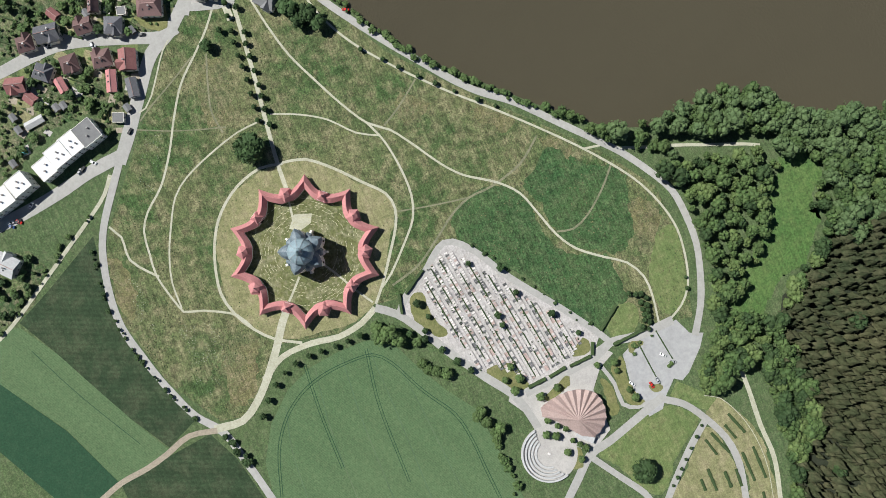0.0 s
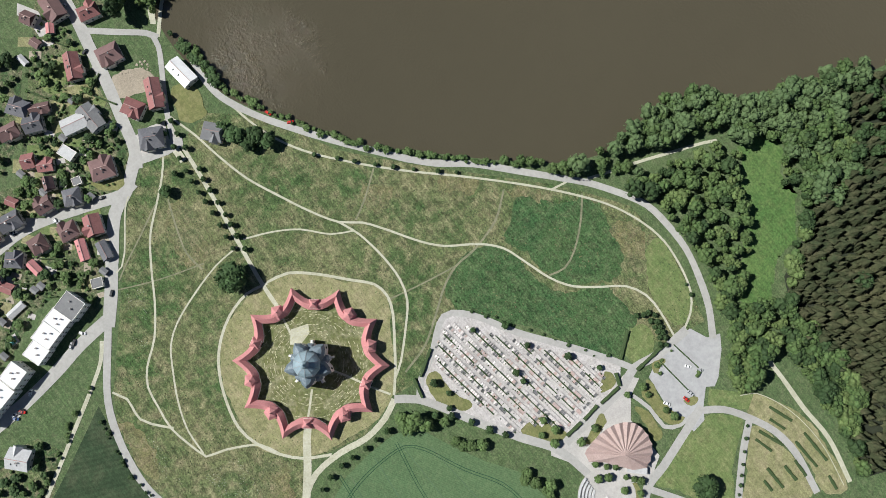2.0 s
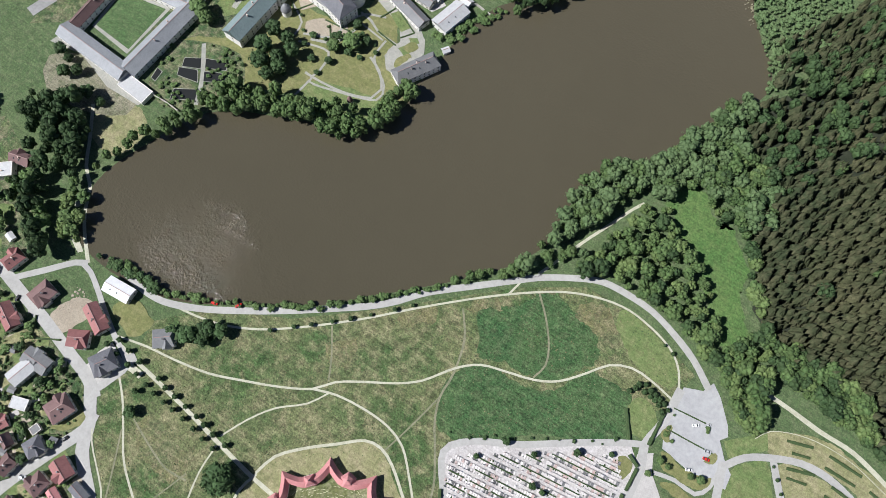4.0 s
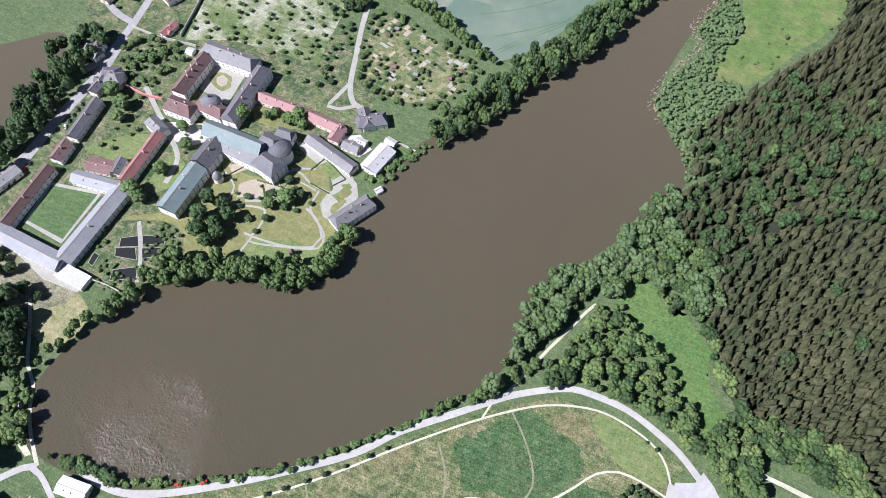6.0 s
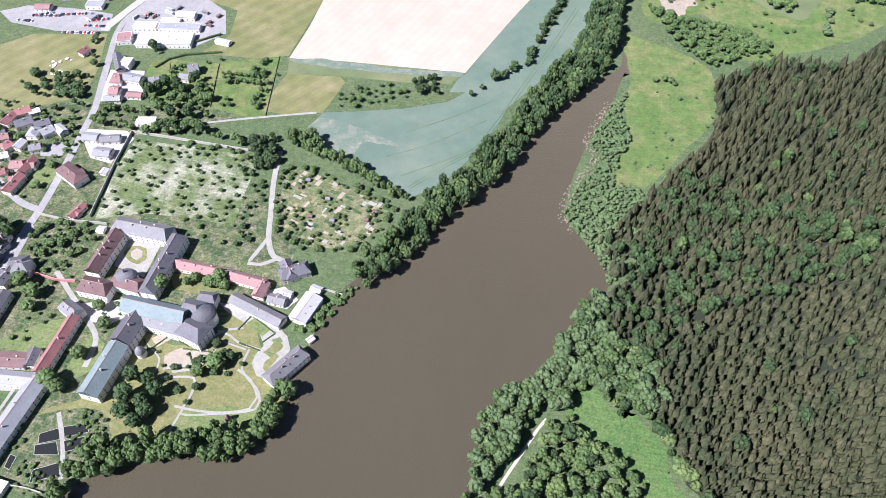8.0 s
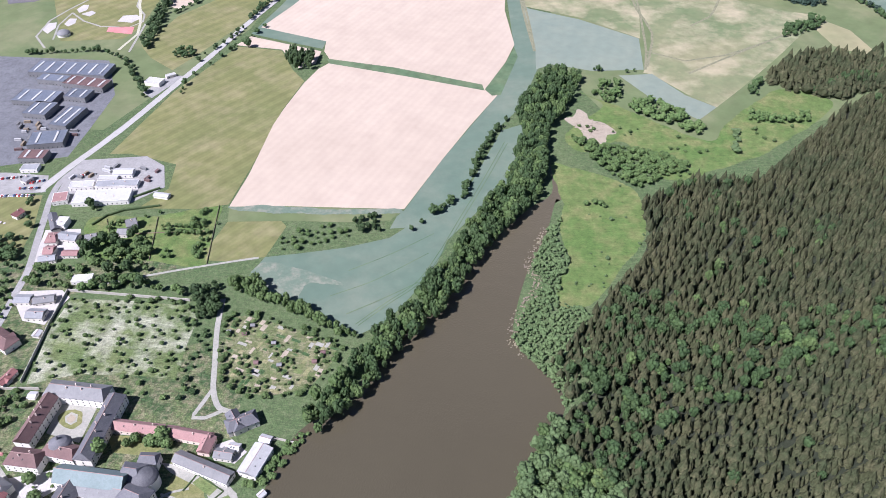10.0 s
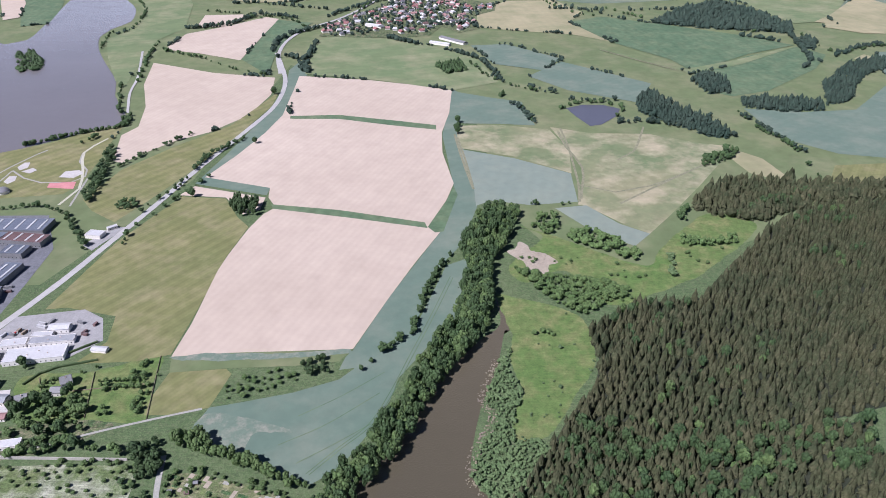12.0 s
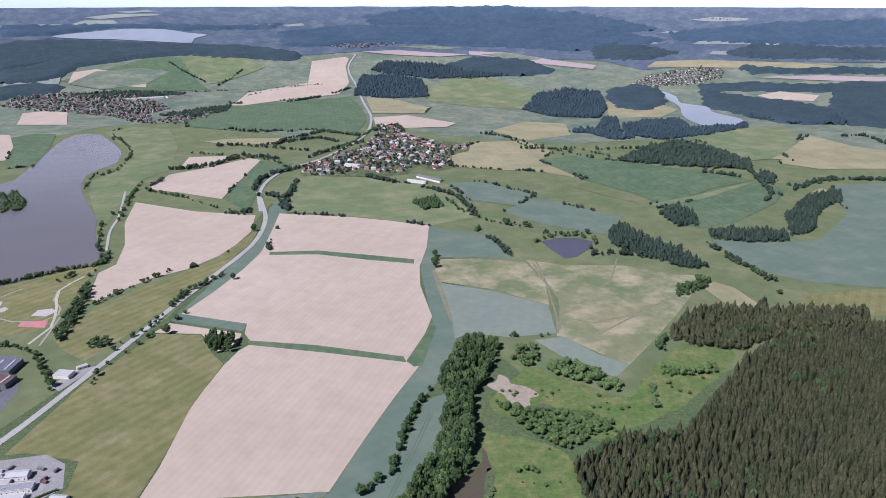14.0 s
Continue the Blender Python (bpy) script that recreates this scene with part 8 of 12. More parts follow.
patch("lawn", [(137.3, 113.9), (145.9, 122.4), (157.1, 133.6), (162.3, 124.3), (153.8, 115.4), (144.2, 106.2)], LAWN_FRESH, 5, "fresh green lawn between car park and wood", False, "lawn")
for pts in ([(104.6, 100.9), (115.5, 101.7)], [(115.5, 101.7), (134.9, 103.4)], [(102.7, 114.3), (123.4, 117.1)]):
    clipped(pts[0], pts[1], 0.4, 0.5, "low hedge dividing parking rows")
patch("lawn", [(155.0, 131.6), (172.1, 143.9), (197.6, 148.7), (235.8, 142.3), (229.5, 128.1), (205.7, 131.7), (183.7, 130.2), (167.3, 122.4)], LAWN_DRY, 4, "mown lawn of the new cemetery", True, "lawn")
patch("lawn", [(170.6, 118.2), (185.5, 125.5), (203.6, 126.7), (226.2, 120.5), (208.4, 80.2), (190.8, 97.7)], LAWN_DRY, 4, "mown lawn of the new cemetery", True, "lawn")
patch("lawn", [(158.6, 51.0), (147.6, 98.7), (156.4, 112.6), (166.3, 117.3), (178.8, 97.0), (198.0, 78.8), (195.1, 70.3), (174.1, 59.9)], LAWN_FRESH, 4, "rough green lawn", True, "lawn")
for pts in ([(169.3, 135.7), (184.4, 140.9)], [(175.0, 130.9), (185.4, 134.2)], [(176.1, 120.9), (191.8, 126.7)], [(178.5, 115.9), (190.0, 118.9)], [(195.2, 134.3), (214.8, 134.5)], [(194.7, 142.0), (216.1, 141.8)], [(196.1, 109.9), (210.9, 109.8)], [(201.8, 119.2), (212.7, 119.2)],
            [(203.4, 126.4), (214.7, 125.5)], [(200.3, 103.4), (208.0, 103.2)], [(223.5, 136.6), (232.6, 135.0)]):
    clipped(pts[0], pts[1], 0.9, 1.0)
ribbon("low_wall", [(152.6, 126.0), (158.5, 135.2), (173.4, 142.6), (190.6, 146.1), (209.9, 145.7), (233.7, 140.1)], 0.45, GRAVEL, 8, "low stone boundary wall of the new cemetery", "wall")


# ---- the village below the hill ----
FOOT = []
RIDGE = surf("ridge_tiles", (0.26, 0.17, 0.16), (0.34, 0.24, 0.22), None, 0.3, 1.0, rough=0.85, rand=0.25)


def home(ends, width, roof, label, eave=5.0, rise=3.2, hip=0.0, wall=PLASTER, chimneys=1, flat=False, storeys=1, name="house", group="", category="house"):
    a, b = Vector(ends[0]), Vector(ends[1])
    FOOT.append(((a.x + b.x) / 2, (a.y + b.y) / 2, (b - a).length / 2 + 3.0))
    ob = house(name, ends, width, eave, rise, roof, label, wall, hip, chimneys, storeys, flat, category, group)
    near = math.hypot(a.x, a.y) < 560
    if near and not flat and eave > 2.5:
        lx, ly, h = (b - a).length / 2, width / 2, hip * width / 2
        bm = bmesh.new()
        box(bm, -lx + h - 0.3, lx - h + 0.3, -0.17, 0.17, eave + rise + 0.12, eave + rise + 0.4)
        part("ridge", bm, RIDGE, ob)
        if chimneys and storeys == 1 and lx > 3.8 and category == "house":
            side = 1 if len(FOOT) % 2 else -1
            x0, g, out = lx * (0.35 if len(FOOT) % 3 else -0.3), min(lx * 0.42, 2.6), ly + 1.3
            bm = bmesh.new()
            z0, z1 = eave + 0.3, eave + 0.3 + rise * 0.8
            rows = [[bm.verts.new((x0 + u, side * y, z)) for u, z in ((-g - 0.4, z0 - 0.3), (0, z1), (g + 0.4, z0 - 0.3))] for y in (ly * 0.12, out + 0.4)]
            for i, j in ((0, 1), (1, 2), (2, 0)):
                bm.faces.new((rows[0][i], rows[0][j], rows[1][j], rows[1][i]))
            bm.faces.new(rows[1])
            bm.faces.new(rows[0])
            part("gable_roof", bm, roof, ob)
            bm = bmesh.new()
            box(bm, x0 - g, x0 + g, min(side * (ly - 0.3), side * out), max(side * (ly - 0.3), side * out), 0, eave)
            part("gable_wall", bm, wall, ob)
        if storeys and len(FOOT) % 2 and lx > 3.5:
            for x in (-lx * 0.45, lx * 0.1):
                bm = bmesh.new()
                box(bm, x - 0.4, x + 0.4, -0.6, 0.6, 0, 0.12)
                tilt = math.atan2(rise, ly)
                bm.transform(Matrix.Translation((0, -ly * 0.5, eave + rise * 0.5 + 0.3)) @ Matrix.Rotation(tilt, 4, "X"))
                part("skylight", bm, GLASS, ob)
    return ob


home([(-215.0, -179.1), (-214.0, -169.6)], 9, TILE_BROWN, "house with a brown hipped roof", hip=0.6)
home([(-216.4, -166.3), (-214.5, -153.1)], 10, TILE_GREY, "long house with a dark grey roof", chimneys=2)
home([(-211.4, -142.2), (-210.4, -132.6)], 9, TILE_BROWN, "house with a red-brown roof")
home([(-206.3, -125.5), (-202.3, -116.0)], 10, TILE_GREY, "house with a dark grey hipped roof", hip=0.8)
home([(-223.7, -125.9), (-216.6, -128.6)], 6, TILE_BROWN, "small house with a faded brown roof")
home([(-228.7, -153.9), (-222.9, -150.8)], 5, TILE_RED, "small shed with a red roof", eave=2.8, rise=1.5, chimneys=0, name="shed", category="shed")
home([(-209.7, -102.4), (-204.8, -88.9)], 13, TILE_BROWN, "large house with a dark brown hipped roof", hip=0.5)
home([(-193.2, -159.3), (-192.7, -149.4)], 10, TILE_BROWN, "house with a dark brown hipped roof", hip=0.7)
home([(-189.0, -140.6), (-187.4, -129.8)], 10, TILE_BROWN, "house with a red-brown hipped roof", hip=0.6)
home([(-187.4, -119.0), (-175.6, -123.0)], 10, TILE_RED, "house with a faded red gable roof")
home([(-197.7, -175.4), (-190.7, -167.7)], 9, TILE_GREY, "house with a dark blue-grey hipped roof", hip=0.6)
home([(-194.7, -194.8), (-191.8, -184.3)], 9, TILE_RED, "house with a bright red roof")
home([(-186.1, -187.0), (-180.2, -183.6)], 6, TILE_RED, "low annex with a red roof", eave=3, rise=1.5, chimneys=0)
home([(-187.6, -165.5), (-178.8, -164.4)], 5, TILE_PINK, "low outbuilding with a pink tiled roof", eave=3, rise=1.6, chimneys=0)
home([(-180.1, -133.6), (-167.6, -137.9)], 5.5, TILE_PINK, "low outbuilding with a pink tiled roof", eave=3, rise=1.6, chimneys=0)
home([(-170.9, -124.5), (-159.6, -126.3)], 6, TILE_GREY, "low outbuilding with a dark green-grey roof", eave=3, rise=1.4, chimneys=0)
home([(-152.9, -143.9), (-150.2, -137.5)], 6, SHEET_GREY, "grey flat-roofed garage beside gardens", eave=2.8, flat=True, chimneys=0, name="garage", category="garage")
home([(-212.3, -115.8), (-210.8, -110.5)], 5, SHEET_GREY, "grey flat-roofed garage beside gardens", eave=2.8, flat=True, chimneys=0, name="garage", category="garage")
home([(-168.6, -195.1), (-169.9, -183.7)], 4.2, SHEET_WHITE, "white plastic garden greenhouse", eave=1.6, rise=1.2, chimneys=0, storeys=0, name="greenhouse", category="greenhouse")
for pts, wide, tall, stacks in (([(-137.2, -197.7), (-140.5, -187.1)], 12.0, 6.8, 2), ([(-141.5, -187.8), (-145.0, -176.0)], 13.0, 7.4, 3), ([(-145.1, -177.1), (-148.1, -166.6)], 13.5, 7.1, 3), ([(-125.6, -241.8), (-129.4, -228.1)], 11.0, 8.6, 2), ([(-129.7, -228.8), (-132.9, -216.4)], 12.0, 9.2, 2), ([(-133.7, -215.7), (-137.3, -203.9)], 11.5, 9.8, 3)):
    home(pts, wide, ROOF_BRIGHT, "white terraced house with a flat white roof", eave=tall, flat=True, chimneys=stacks, wall=WHITE_WALL, storeys=2, group="white terraced houses")
home([(-146.9, -166.4), (-150.6, -154.1)], 14, SHEET_GREY, "grey flat-roofed end of the white terrace", eave=8.0, flat=True, chimneys=2, wall=WHITE_WALL, storeys=2)
home([(-99.0, -242.2), (-89.4, -233.8)], 12, SHEET_WHITE, "white house with a sheet roof", eave=5)
home([(-321.2, -58.0), (-304.3, -59.0)], 11, TILE_BROWN, "house with a brown gable roof")
home([(-297.7, -48.6), (-294.9, -36.3)], 9, TILE_RED, "house with a bright red hipped roof", hip=0.5)
home([(-266.4, -55.8), (-263.8, -41.9)], 12, TILE_BROWN, "house with a grey-brown roof", hip=0.4)
home([(-280.5, -68.0), (-264.8, -74.9)], 9, TILE_RED, "house with a red gable roof")
home([(-243.2, -99.8), (-240.1, -85.0)], 10, SHEET_WHITE, "white modern house with a pale roof", eave=5, rise=1.6, wall=WHITE_WALL, chimneys=0)
home([(-247.2, -82.3), (-229.6, -81.8)], 10, SHEET_GREY, "pale grey wing of a modern house", eave=5, rise=1.6, wall=WHITE_WALL, chimneys=1)
home([(-232.6, -60.8), (-221.6, -54.5)], 10, TILE_RED, "house with a red hipped roof", hip=0.4)
home([(-235.1, -37.7), (-217.6, -45.8)], 9, TILE_RED, "long house with a bright red roof")
home([(-207.6, -66.5), (-200.4, -53.7)], 13, TILE_GREY, "large house with a dark slate hipped roof", hip=0.6, chimneys=2)
home([(-236.4, -20.8), (-218.0, -19.1)], 10, ROOF_BRIGHT, "house with a white sheet roof", eave=4.5, rise=1.8, chimneys=0)
home([(-188.2, -31.9), (-178.4, -23.7)], 11, SHEET_GREY, "house with a pale grey roof", hip=0.3)
home([(-234.8, -108.9), (-224.9, -105.5)], 7, SHEET_WHITE, "low white flat-roofed outbuilding in a garden", eave=3.5, flat=True, chimneys=0)
home([(-266.6, -109.2), (-261.5, -98.4)], 6, TILE_BROWN, "small house with a brown roof", eave=3.5, rise=2)
home([(-259.4, -117.7), (-255.1, -107.7)], 10, TILE_GREY, "house with a dark grey roof")
home([(-241.2, -131.9), (-238.1, -125.6)], 9, TILE_RED, "house with a bright red roof")
home([(-233.8, -126.3), (-229.2, -118.5)], 7, TILE_RED, "small house with a red roof", eave=3.5, rise=2)
home([(-351.1, -6.0), (-340.2, 3.2)], 10, SHEET_WHITE, "house with a white flat roof", flat=True, eave=6)
home([(-348.0, 10.2), (-334.8, 13.6)], 8, TILE_BROWN, "house with a brownish roof")
home([(-344.2, -28.0), (-331.3, -37.1)], 10, TILE_GREY, "house with a dark grey gable roof", chimneys=2)
home([(-319.8, -76.7), (-313.6, -73.4)], 8, TILE_BROWN, "small house with a dark brown roof beside a paved yard")
home([(-306.4, -66.7), (-301.1, -69.9)], 4.5, TILE_PINK, "low shed with a pale brown roof", eave=2.6, rise=1.2, chimneys=0, storeys=0, name="shed", category="shed")
home([(-304.3, -82.2), (-298.5, -80.4)], 5, TILE_BROWN, "small garden shed with a dark brown roof", eave=2.6, rise=1.2, chimneys=0, storeys=0, name="shed", category="shed")
home([(-301.1, -94.8), (-294.1, -93.9)], 3.4, SHEET_WHITE, "white garden greenhouse among vegetable beds", eave=1.6, rise=1.0, chimneys=0, storeys=0, name="greenhouse", category="greenhouse")
home([(-312.6, -31.8), (-307.4, -33.1)], 4.2, SHEET_WHITE, "small white garden pavilion on grass", eave=2.2, rise=0.8, chimneys=0, storeys=0, name="pavilion", category="pavilion")

# ---- the former monastery and its outbuildings ----
home([(-293.2, 235.7), (-244.3, 235.1)], 14, SHEET_GREEN, "long white church nave with a grey-green copper roof", eave=13, rise=6, wall=WHITE_WALL, chimneys=0, storeys=3, name="monastery_church", category="church")
home([(-278.3, 231.4), (-242.8, 228.3)], 15, SHEET_GREY, "lower church aisle with a grey sheet roof", eave=9, rise=4.5, wall=WHITE_WALL, chimneys=0, storeys=2, name="church_aisle", category="church")
home([(-245.3, 229.5), (-225.0, 224.3)], 16, TILE_GREY, "church transept with a dark slate hipped roof", eave=11, rise=5, wall=WHITE_WALL, chimneys=0, hip=0.6, storeys=3, name="church_transept", category="church")
home([(-251.8, 243.3), (-235.2, 242.9)], 14, TILE_GREY, "church crossing with a dark slate roof", eave=12, rise=5, wall=WHITE_WALL, chimneys=0, hip=0.6, storeys=0, name="church_crossing", category="church")
home([(-283.2, 163.8), (-282.2, 204.6)], 15, SHEET_GREEN, "long convent wing with a grey-green sheet roof", eave=9, rise=5, wall=WHITE_WALL, chimneys=2, storeys=3, name="convent_wing", category="building")
home([(-282.5, 206.6), (-280.7, 234.2)], 16, TILE_GREY, "convent wing with a dark slate roof", eave=9.5, rise=5.5, wall=WHITE_WALL, chimneys=2, storeys=3, name="convent_wing", category="building")
home([(-341.8, 306.3), (-293.5, 306.3)], 15, SHEET_GREY, "castle wing with a pale grey hipped roof", eave=9, rise=5, wall=WHITE_WALL, chimneys=4, hip=0.5, storeys=3, name="castle_wing", category="castle")
home([(-335.0, 257.8), (-335.1, 298.5)], 12, TILE_BROWN, "castle wing with a dark brown roof and many chimneys", eave=9, rise=5, wall=WHITE_WALL, chimneys=6, storeys=3, name="castle_wing", category="castle")
home([(-284.6, 249.6), (-285.6, 306.7)], 13, TILE_GREY, "castle wing with a dark slate roof", eave=9, rise=5, wall=WHITE_WALL, chimneys=4, hip=0.4, storeys=3, name="castle_wing", category="castle")
home([(-337.7, 247.0), (-312.8, 246.9)], 14, TILE_BROWN, "castle wing with a pinkish-brown hipped roof", eave=8.5, rise=5, wall=WHITE_WALL, chimneys=2, hip=0.6, storeys=3, name="castle_wing", category="castle")
home([(-316.2, 257.0), (-290.7, 254.7)], 12, TILE_BROWN, "castle wing with a brown roof", eave=8, rise=4, wall=WHITE_WALL, chimneys=1, hip=0.5, storeys=2, name="castle_wing", category="castle")
home([(-283.5, 283.6), (-230.9, 282.8)], 9, TILE_ROSE, "long low range with a red tiled roof", eave=5, rise=3.5, wall=PLASTER_PINK, chimneys=2, name="range", category="building")
home([(-231.7, 282.5), (-202.9, 280.4)], 9, TILE_ROSE, "low range with a red tiled roof", eave=5, rise=3.5, wall=PLASTER_PINK, chimneys=1, name="range", category="building")
home([(-204.2, 282.2), (-204.8, 268.4)], 9, TILE_ROSE, "low range with a red tiled roof", eave=5, rise=3.5, wall=PLASTER_PINK, chimneys=0, name="range", category="building")
home([(-222.1, 263.4), (-178.0, 251.1)], 10, SHEET_GREY, "long low building with a pale grey roof", eave=5, rise=3, wall=WHITE_WALL, chimneys=1, name="range", category="building")
home([(-167.8, 254.9), (-162.6, 278.7)], 14, SHEET_WHITE, "white building with a pale sheet roof", eave=6, rise=2.5, wall=WHITE_WALL, chimneys=0, name="range", category="building")
home([(-196.3, 270.0), (-182.9, 269.4)], 8, SHEET_GREY, "low grey-roofed shed by the range", eave=4, rise=2, chimneys=0, name="shed", category="shed")
home([(-169.6, 202.9), (-153.7, 231.6)], 12, SHEET_GREY, "lakeside white house with a grey mansard roof", eave=7, rise=4.5, wall=WHITE_WALL, hip=0.5, chimneys=3, storeys=2)
home([(-195.1, 290.6), (-176.0, 303.4)], 12, TILE_GREY, "villa with a dark slate hipped roof", eave=6, rise=4, hip=0.6, chimneys=2, storeys=2, name="villa", category="villa")
home([(-196.4, 304.2), (-184.3, 289.9)], 9, TILE_GREY, "villa wing with a dark slate roof", eave=6, rise=3.6, hip=0.4, chimneys=1, name="villa", category="villa")
home([(-327.1, 101.9), (-324.1, 168.6)], 14, SHEET_PALE, "long stable range with a grey sheet roof", eave=6, rise=4, wall=WHITE_WALL, chimneys=2, storeys=2, name="stable_range", category="building")
home([(-363.2, 162.2), (-325.8, 166.8)], 10, SHEET_PALE, "range with a bright white roof", eave=6, rise=3, wall=WHITE_WALL, chimneys=0, name="stable_range", category="building")
home([(-387.4, 102.5), (-326.6, 99.3)], 13, SHEET_PALE, "long range with a white sheet roof", eave=6, rise=3, wall=WHITE_WALL, chimneys=0, name="stable_range", category="building")
home([(-326.3, 95.9), (-302.9, 94.4)], 11, SHEET_WHITE, "low white canopy roof on a yard", eave=3.5, flat=True, wall=WHITE_WALL, chimneys=0, storeys=0, name="canopy", category="building")
home([(-382.6, 108.8), (-383.8, 161.3)], 9, TILE_BROWN, "long range with a dark red-brown roof", eave=6, rise=3.5, wall=WHITE_WALL, chimneys=2, storeys=2, name="stable_range", category="building")
home([(-385.2, 168.4), (-386.3, 184.8)], 10, TILE_BROWN, "range with a dark red roof", eave=6, rise=3.5, wall=WHITE_WALL, chimneys=1, name="stable_range", category="building")
home([(-327.0, 172.7), (-327.9, 220.4)], 9, TILE_RED, "long range with a red tiled roof", eave=6, rise=3.5, wall=WHITE_WALL, chimneys=1, storeys=2, name="stable_range", category="building")
home([(-341.3, 228.1), (-324.9, 221.8)], 10, SHEET_GREY, "white gatehouse with a grey roof", eave=7, rise=3.5, wall=WHITE_WALL, hip=0.5, chimneys=1, name="gatehouse", category="building")
home([(-362.2, 176.4), (-342.2, 180.2)], 12, TILE_BROWN, "service building with a patched brown roof", eave=4, rise=1.6, chimneys=2, name="service_building", category="building")
home([(-338.5, 176.4), (-340.9, 189.7)], 8, TILE_GREY, "service building with a dark grey roof", eave=4.5, rise=2, chimneys=0, name="service_building", category="building")
home([(-386.6, 189.9), (-390.1, 228.0)], 9, TILE_GREY, "street range with a dark slate roof", eave=6, rise=3, wall=WHITE_WALL, chimneys=1, name="street_range", category="building")
home([(-398.7, 232.5), (-398.6, 250.0)], 8, TILE_GREY, "street house with a dark roof", eave=6, rise=3, chimneys=1)
home([(-398.0, 249.1), (-384.6, 252.8)], 12, SHEET_GREY, "gate tower house with a grey hipped roof", eave=7, rise=4, hip=0.8, chimneys=0)
home([(-415.5, 124.0), (-407.3, 151.8)], 12, SHEET_GREY, "low depot with a blue-grey sheet roof", eave=4.5, rise=1.5, chimneys=0, name="depot", category="building")
home([(-435.6, 272.3), (-417.4, 266.4)], 9, SHEET_GREY, "house with a pale grey roof")


def dome_tower(at, radius, eave, label, roof=LEAD, lantern=True, squash=1.0, turn=0.0):
    ob = new("domed_chapel")
    ob.matrix_world = pose(*at, 0, 0, 0, turn)
    for nm, mt, rows in (("wall", WHITE_WALL, [(1, 0), (1, eave), (1.05, eave + 0.2), (1.05, eave + 0.6)]),
                         ("dome", roof, [(1.08, eave + 0.6), (0.98, eave + 2), (0.75, eave + 3.8), (0.4, eave + 5.2), (0.15, eave + 5.8)])):
        seg = 20
        verts = [(radius * r * math.cos(2 * math.pi * k / seg), radius * r * squash * math.sin(2 * math.pi * k / seg), z) for r, z in rows for k in range(seg)]
        faces = [(i * seg + k, i * seg + (k + 1) % seg, (i + 1) * seg + (k + 1) % seg, (i + 1) * seg + k) for i in range(len(rows) - 1) for k in range(seg)]
        faces.append(tuple(range((len(rows) - 1) * seg, len(rows) * seg)))
        link_mesh(nm, verts, faces, mt, ob)
    if lantern:
        bm = bmesh.new()
        bmesh.ops.create_cone(bm, cap_ends=True, segments=8, radius1=0.9, radius2=0.7, depth=1.8, matrix=Matrix.Translation((0, 0, eave + 6.6)))
        bmesh.ops.create_cone(bm, cap_ends=True, segments=8, radius1=1.1, radius2=0.1, depth=1.4, matrix=Matrix.Translation((0, 0, eave + 8.2)))
        part("lantern", bm, roof, ob)
    return tagged(ob, label, "chapel")


dome_tower([(-306.4, 260.1)][0], 8.0, 9, "oval castle chapel with a slate dome", TILE_GREY, True, 0.8, 20)
dome_tower([(-234.4, 241.4)][0], 9.0, 10, "rounded church apse with a slate dome", TILE_GREY, False, 0.9, 20)
dome_tower([(-266.9, 204.6)][0], 3.6, 4.5, "small round garden pavilion with a grey roof", SHEET_GREY, False)
dome_tower([(-186.4, 172.1)][0], 2.0, 2.2, "small garden pavilion by the water", TILE_BROWN, False)

# gardens and yards
patch("yard", [(-389.1, 102.2), (-331.1, 99.3), (-304.6, 93.8), (-306.4, 86.8), (-334.2, 85.7), (-366.1, 95.3), (-392.1, 90.7)], GRIT, 5, "pale paved forecourt", category="yard")
patch("yard", [(-384.6, 81.7), (-358.3, 97.9), (-331.6, 91.7), (-307.7, 88.5), (-308.2, 76.5), (-331.2, 63.5), (-367.3, 60.7)], surf("trampled_ground", (0.16, 0.155, 0.105), (0.22, 0.205, 0.15), (0.10, 0.12, 0.06), 0.05, 0.25, speck=0.35, amount=0.8), 4, "trampled grey-green ground beside the ranges", True, "ground")
patch("courtyard", [(-376.0, 117.1), (-379.8, 152.7), (-338.9, 161.0), (-340.0, 113.5)], GRIT, 5, "pale gravel edge of the stable yard", category="yard")
patch("riding_lawn", [(-374.0, 119.1), (-377.2, 150.6), (-341.5, 157.6), (-341.5, 116.9)], PITCH, 7, "striped green lawn in the stable yard", category="lawn")
patch("courtyard", [(-327.1, 272.4), (-331.7, 302.2), (-301.3, 303.9), (-298.9, 267.7)], GRIT, 5, "pale castle courtyard", category="yard")
patch("lawn", [(-325.0, 288.1), (-319.7, 295.1), (-310.5, 293.5), (-306.6, 284.9), (-311.1, 278.3), (-319.3, 280.2)], LAWN, 7, "round lawn in the castle court", True, "lawn")
patch("path", [(-321.0, 288.3), (-318.2, 292.5), (-312.2, 291.0), (-309.8, 285.0), (-312.8, 281.4), (-318.0, 283.2)], GRIT, 8, "round gravel path in the castle court", True, "path")
patch("bed", [(-318.2, 288.1), (-316.6, 290.6), (-313.3, 289.3), (-311.9, 286.1), (-313.6, 283.6), (-316.9, 284.9)], SOIL, 9, "round flower bed", True, "bed")
patch("town_ground", [(-414.3, 93.0), (-417.5, 133.9), (-418.9, 202.3), (-424.1, 282.9), (-208.7, 391.4), (-198.5, 349.8), (-187.6, 269.8), (-216.1, 250.8), (-264.9, 233.5), (-283.1, 230.7), (-290.9, 166.4), (-304.8, 144.2), (-364.8, 131.8)], GARDEN, 1, "mixed gardens and yards of the monastery", category="garden")
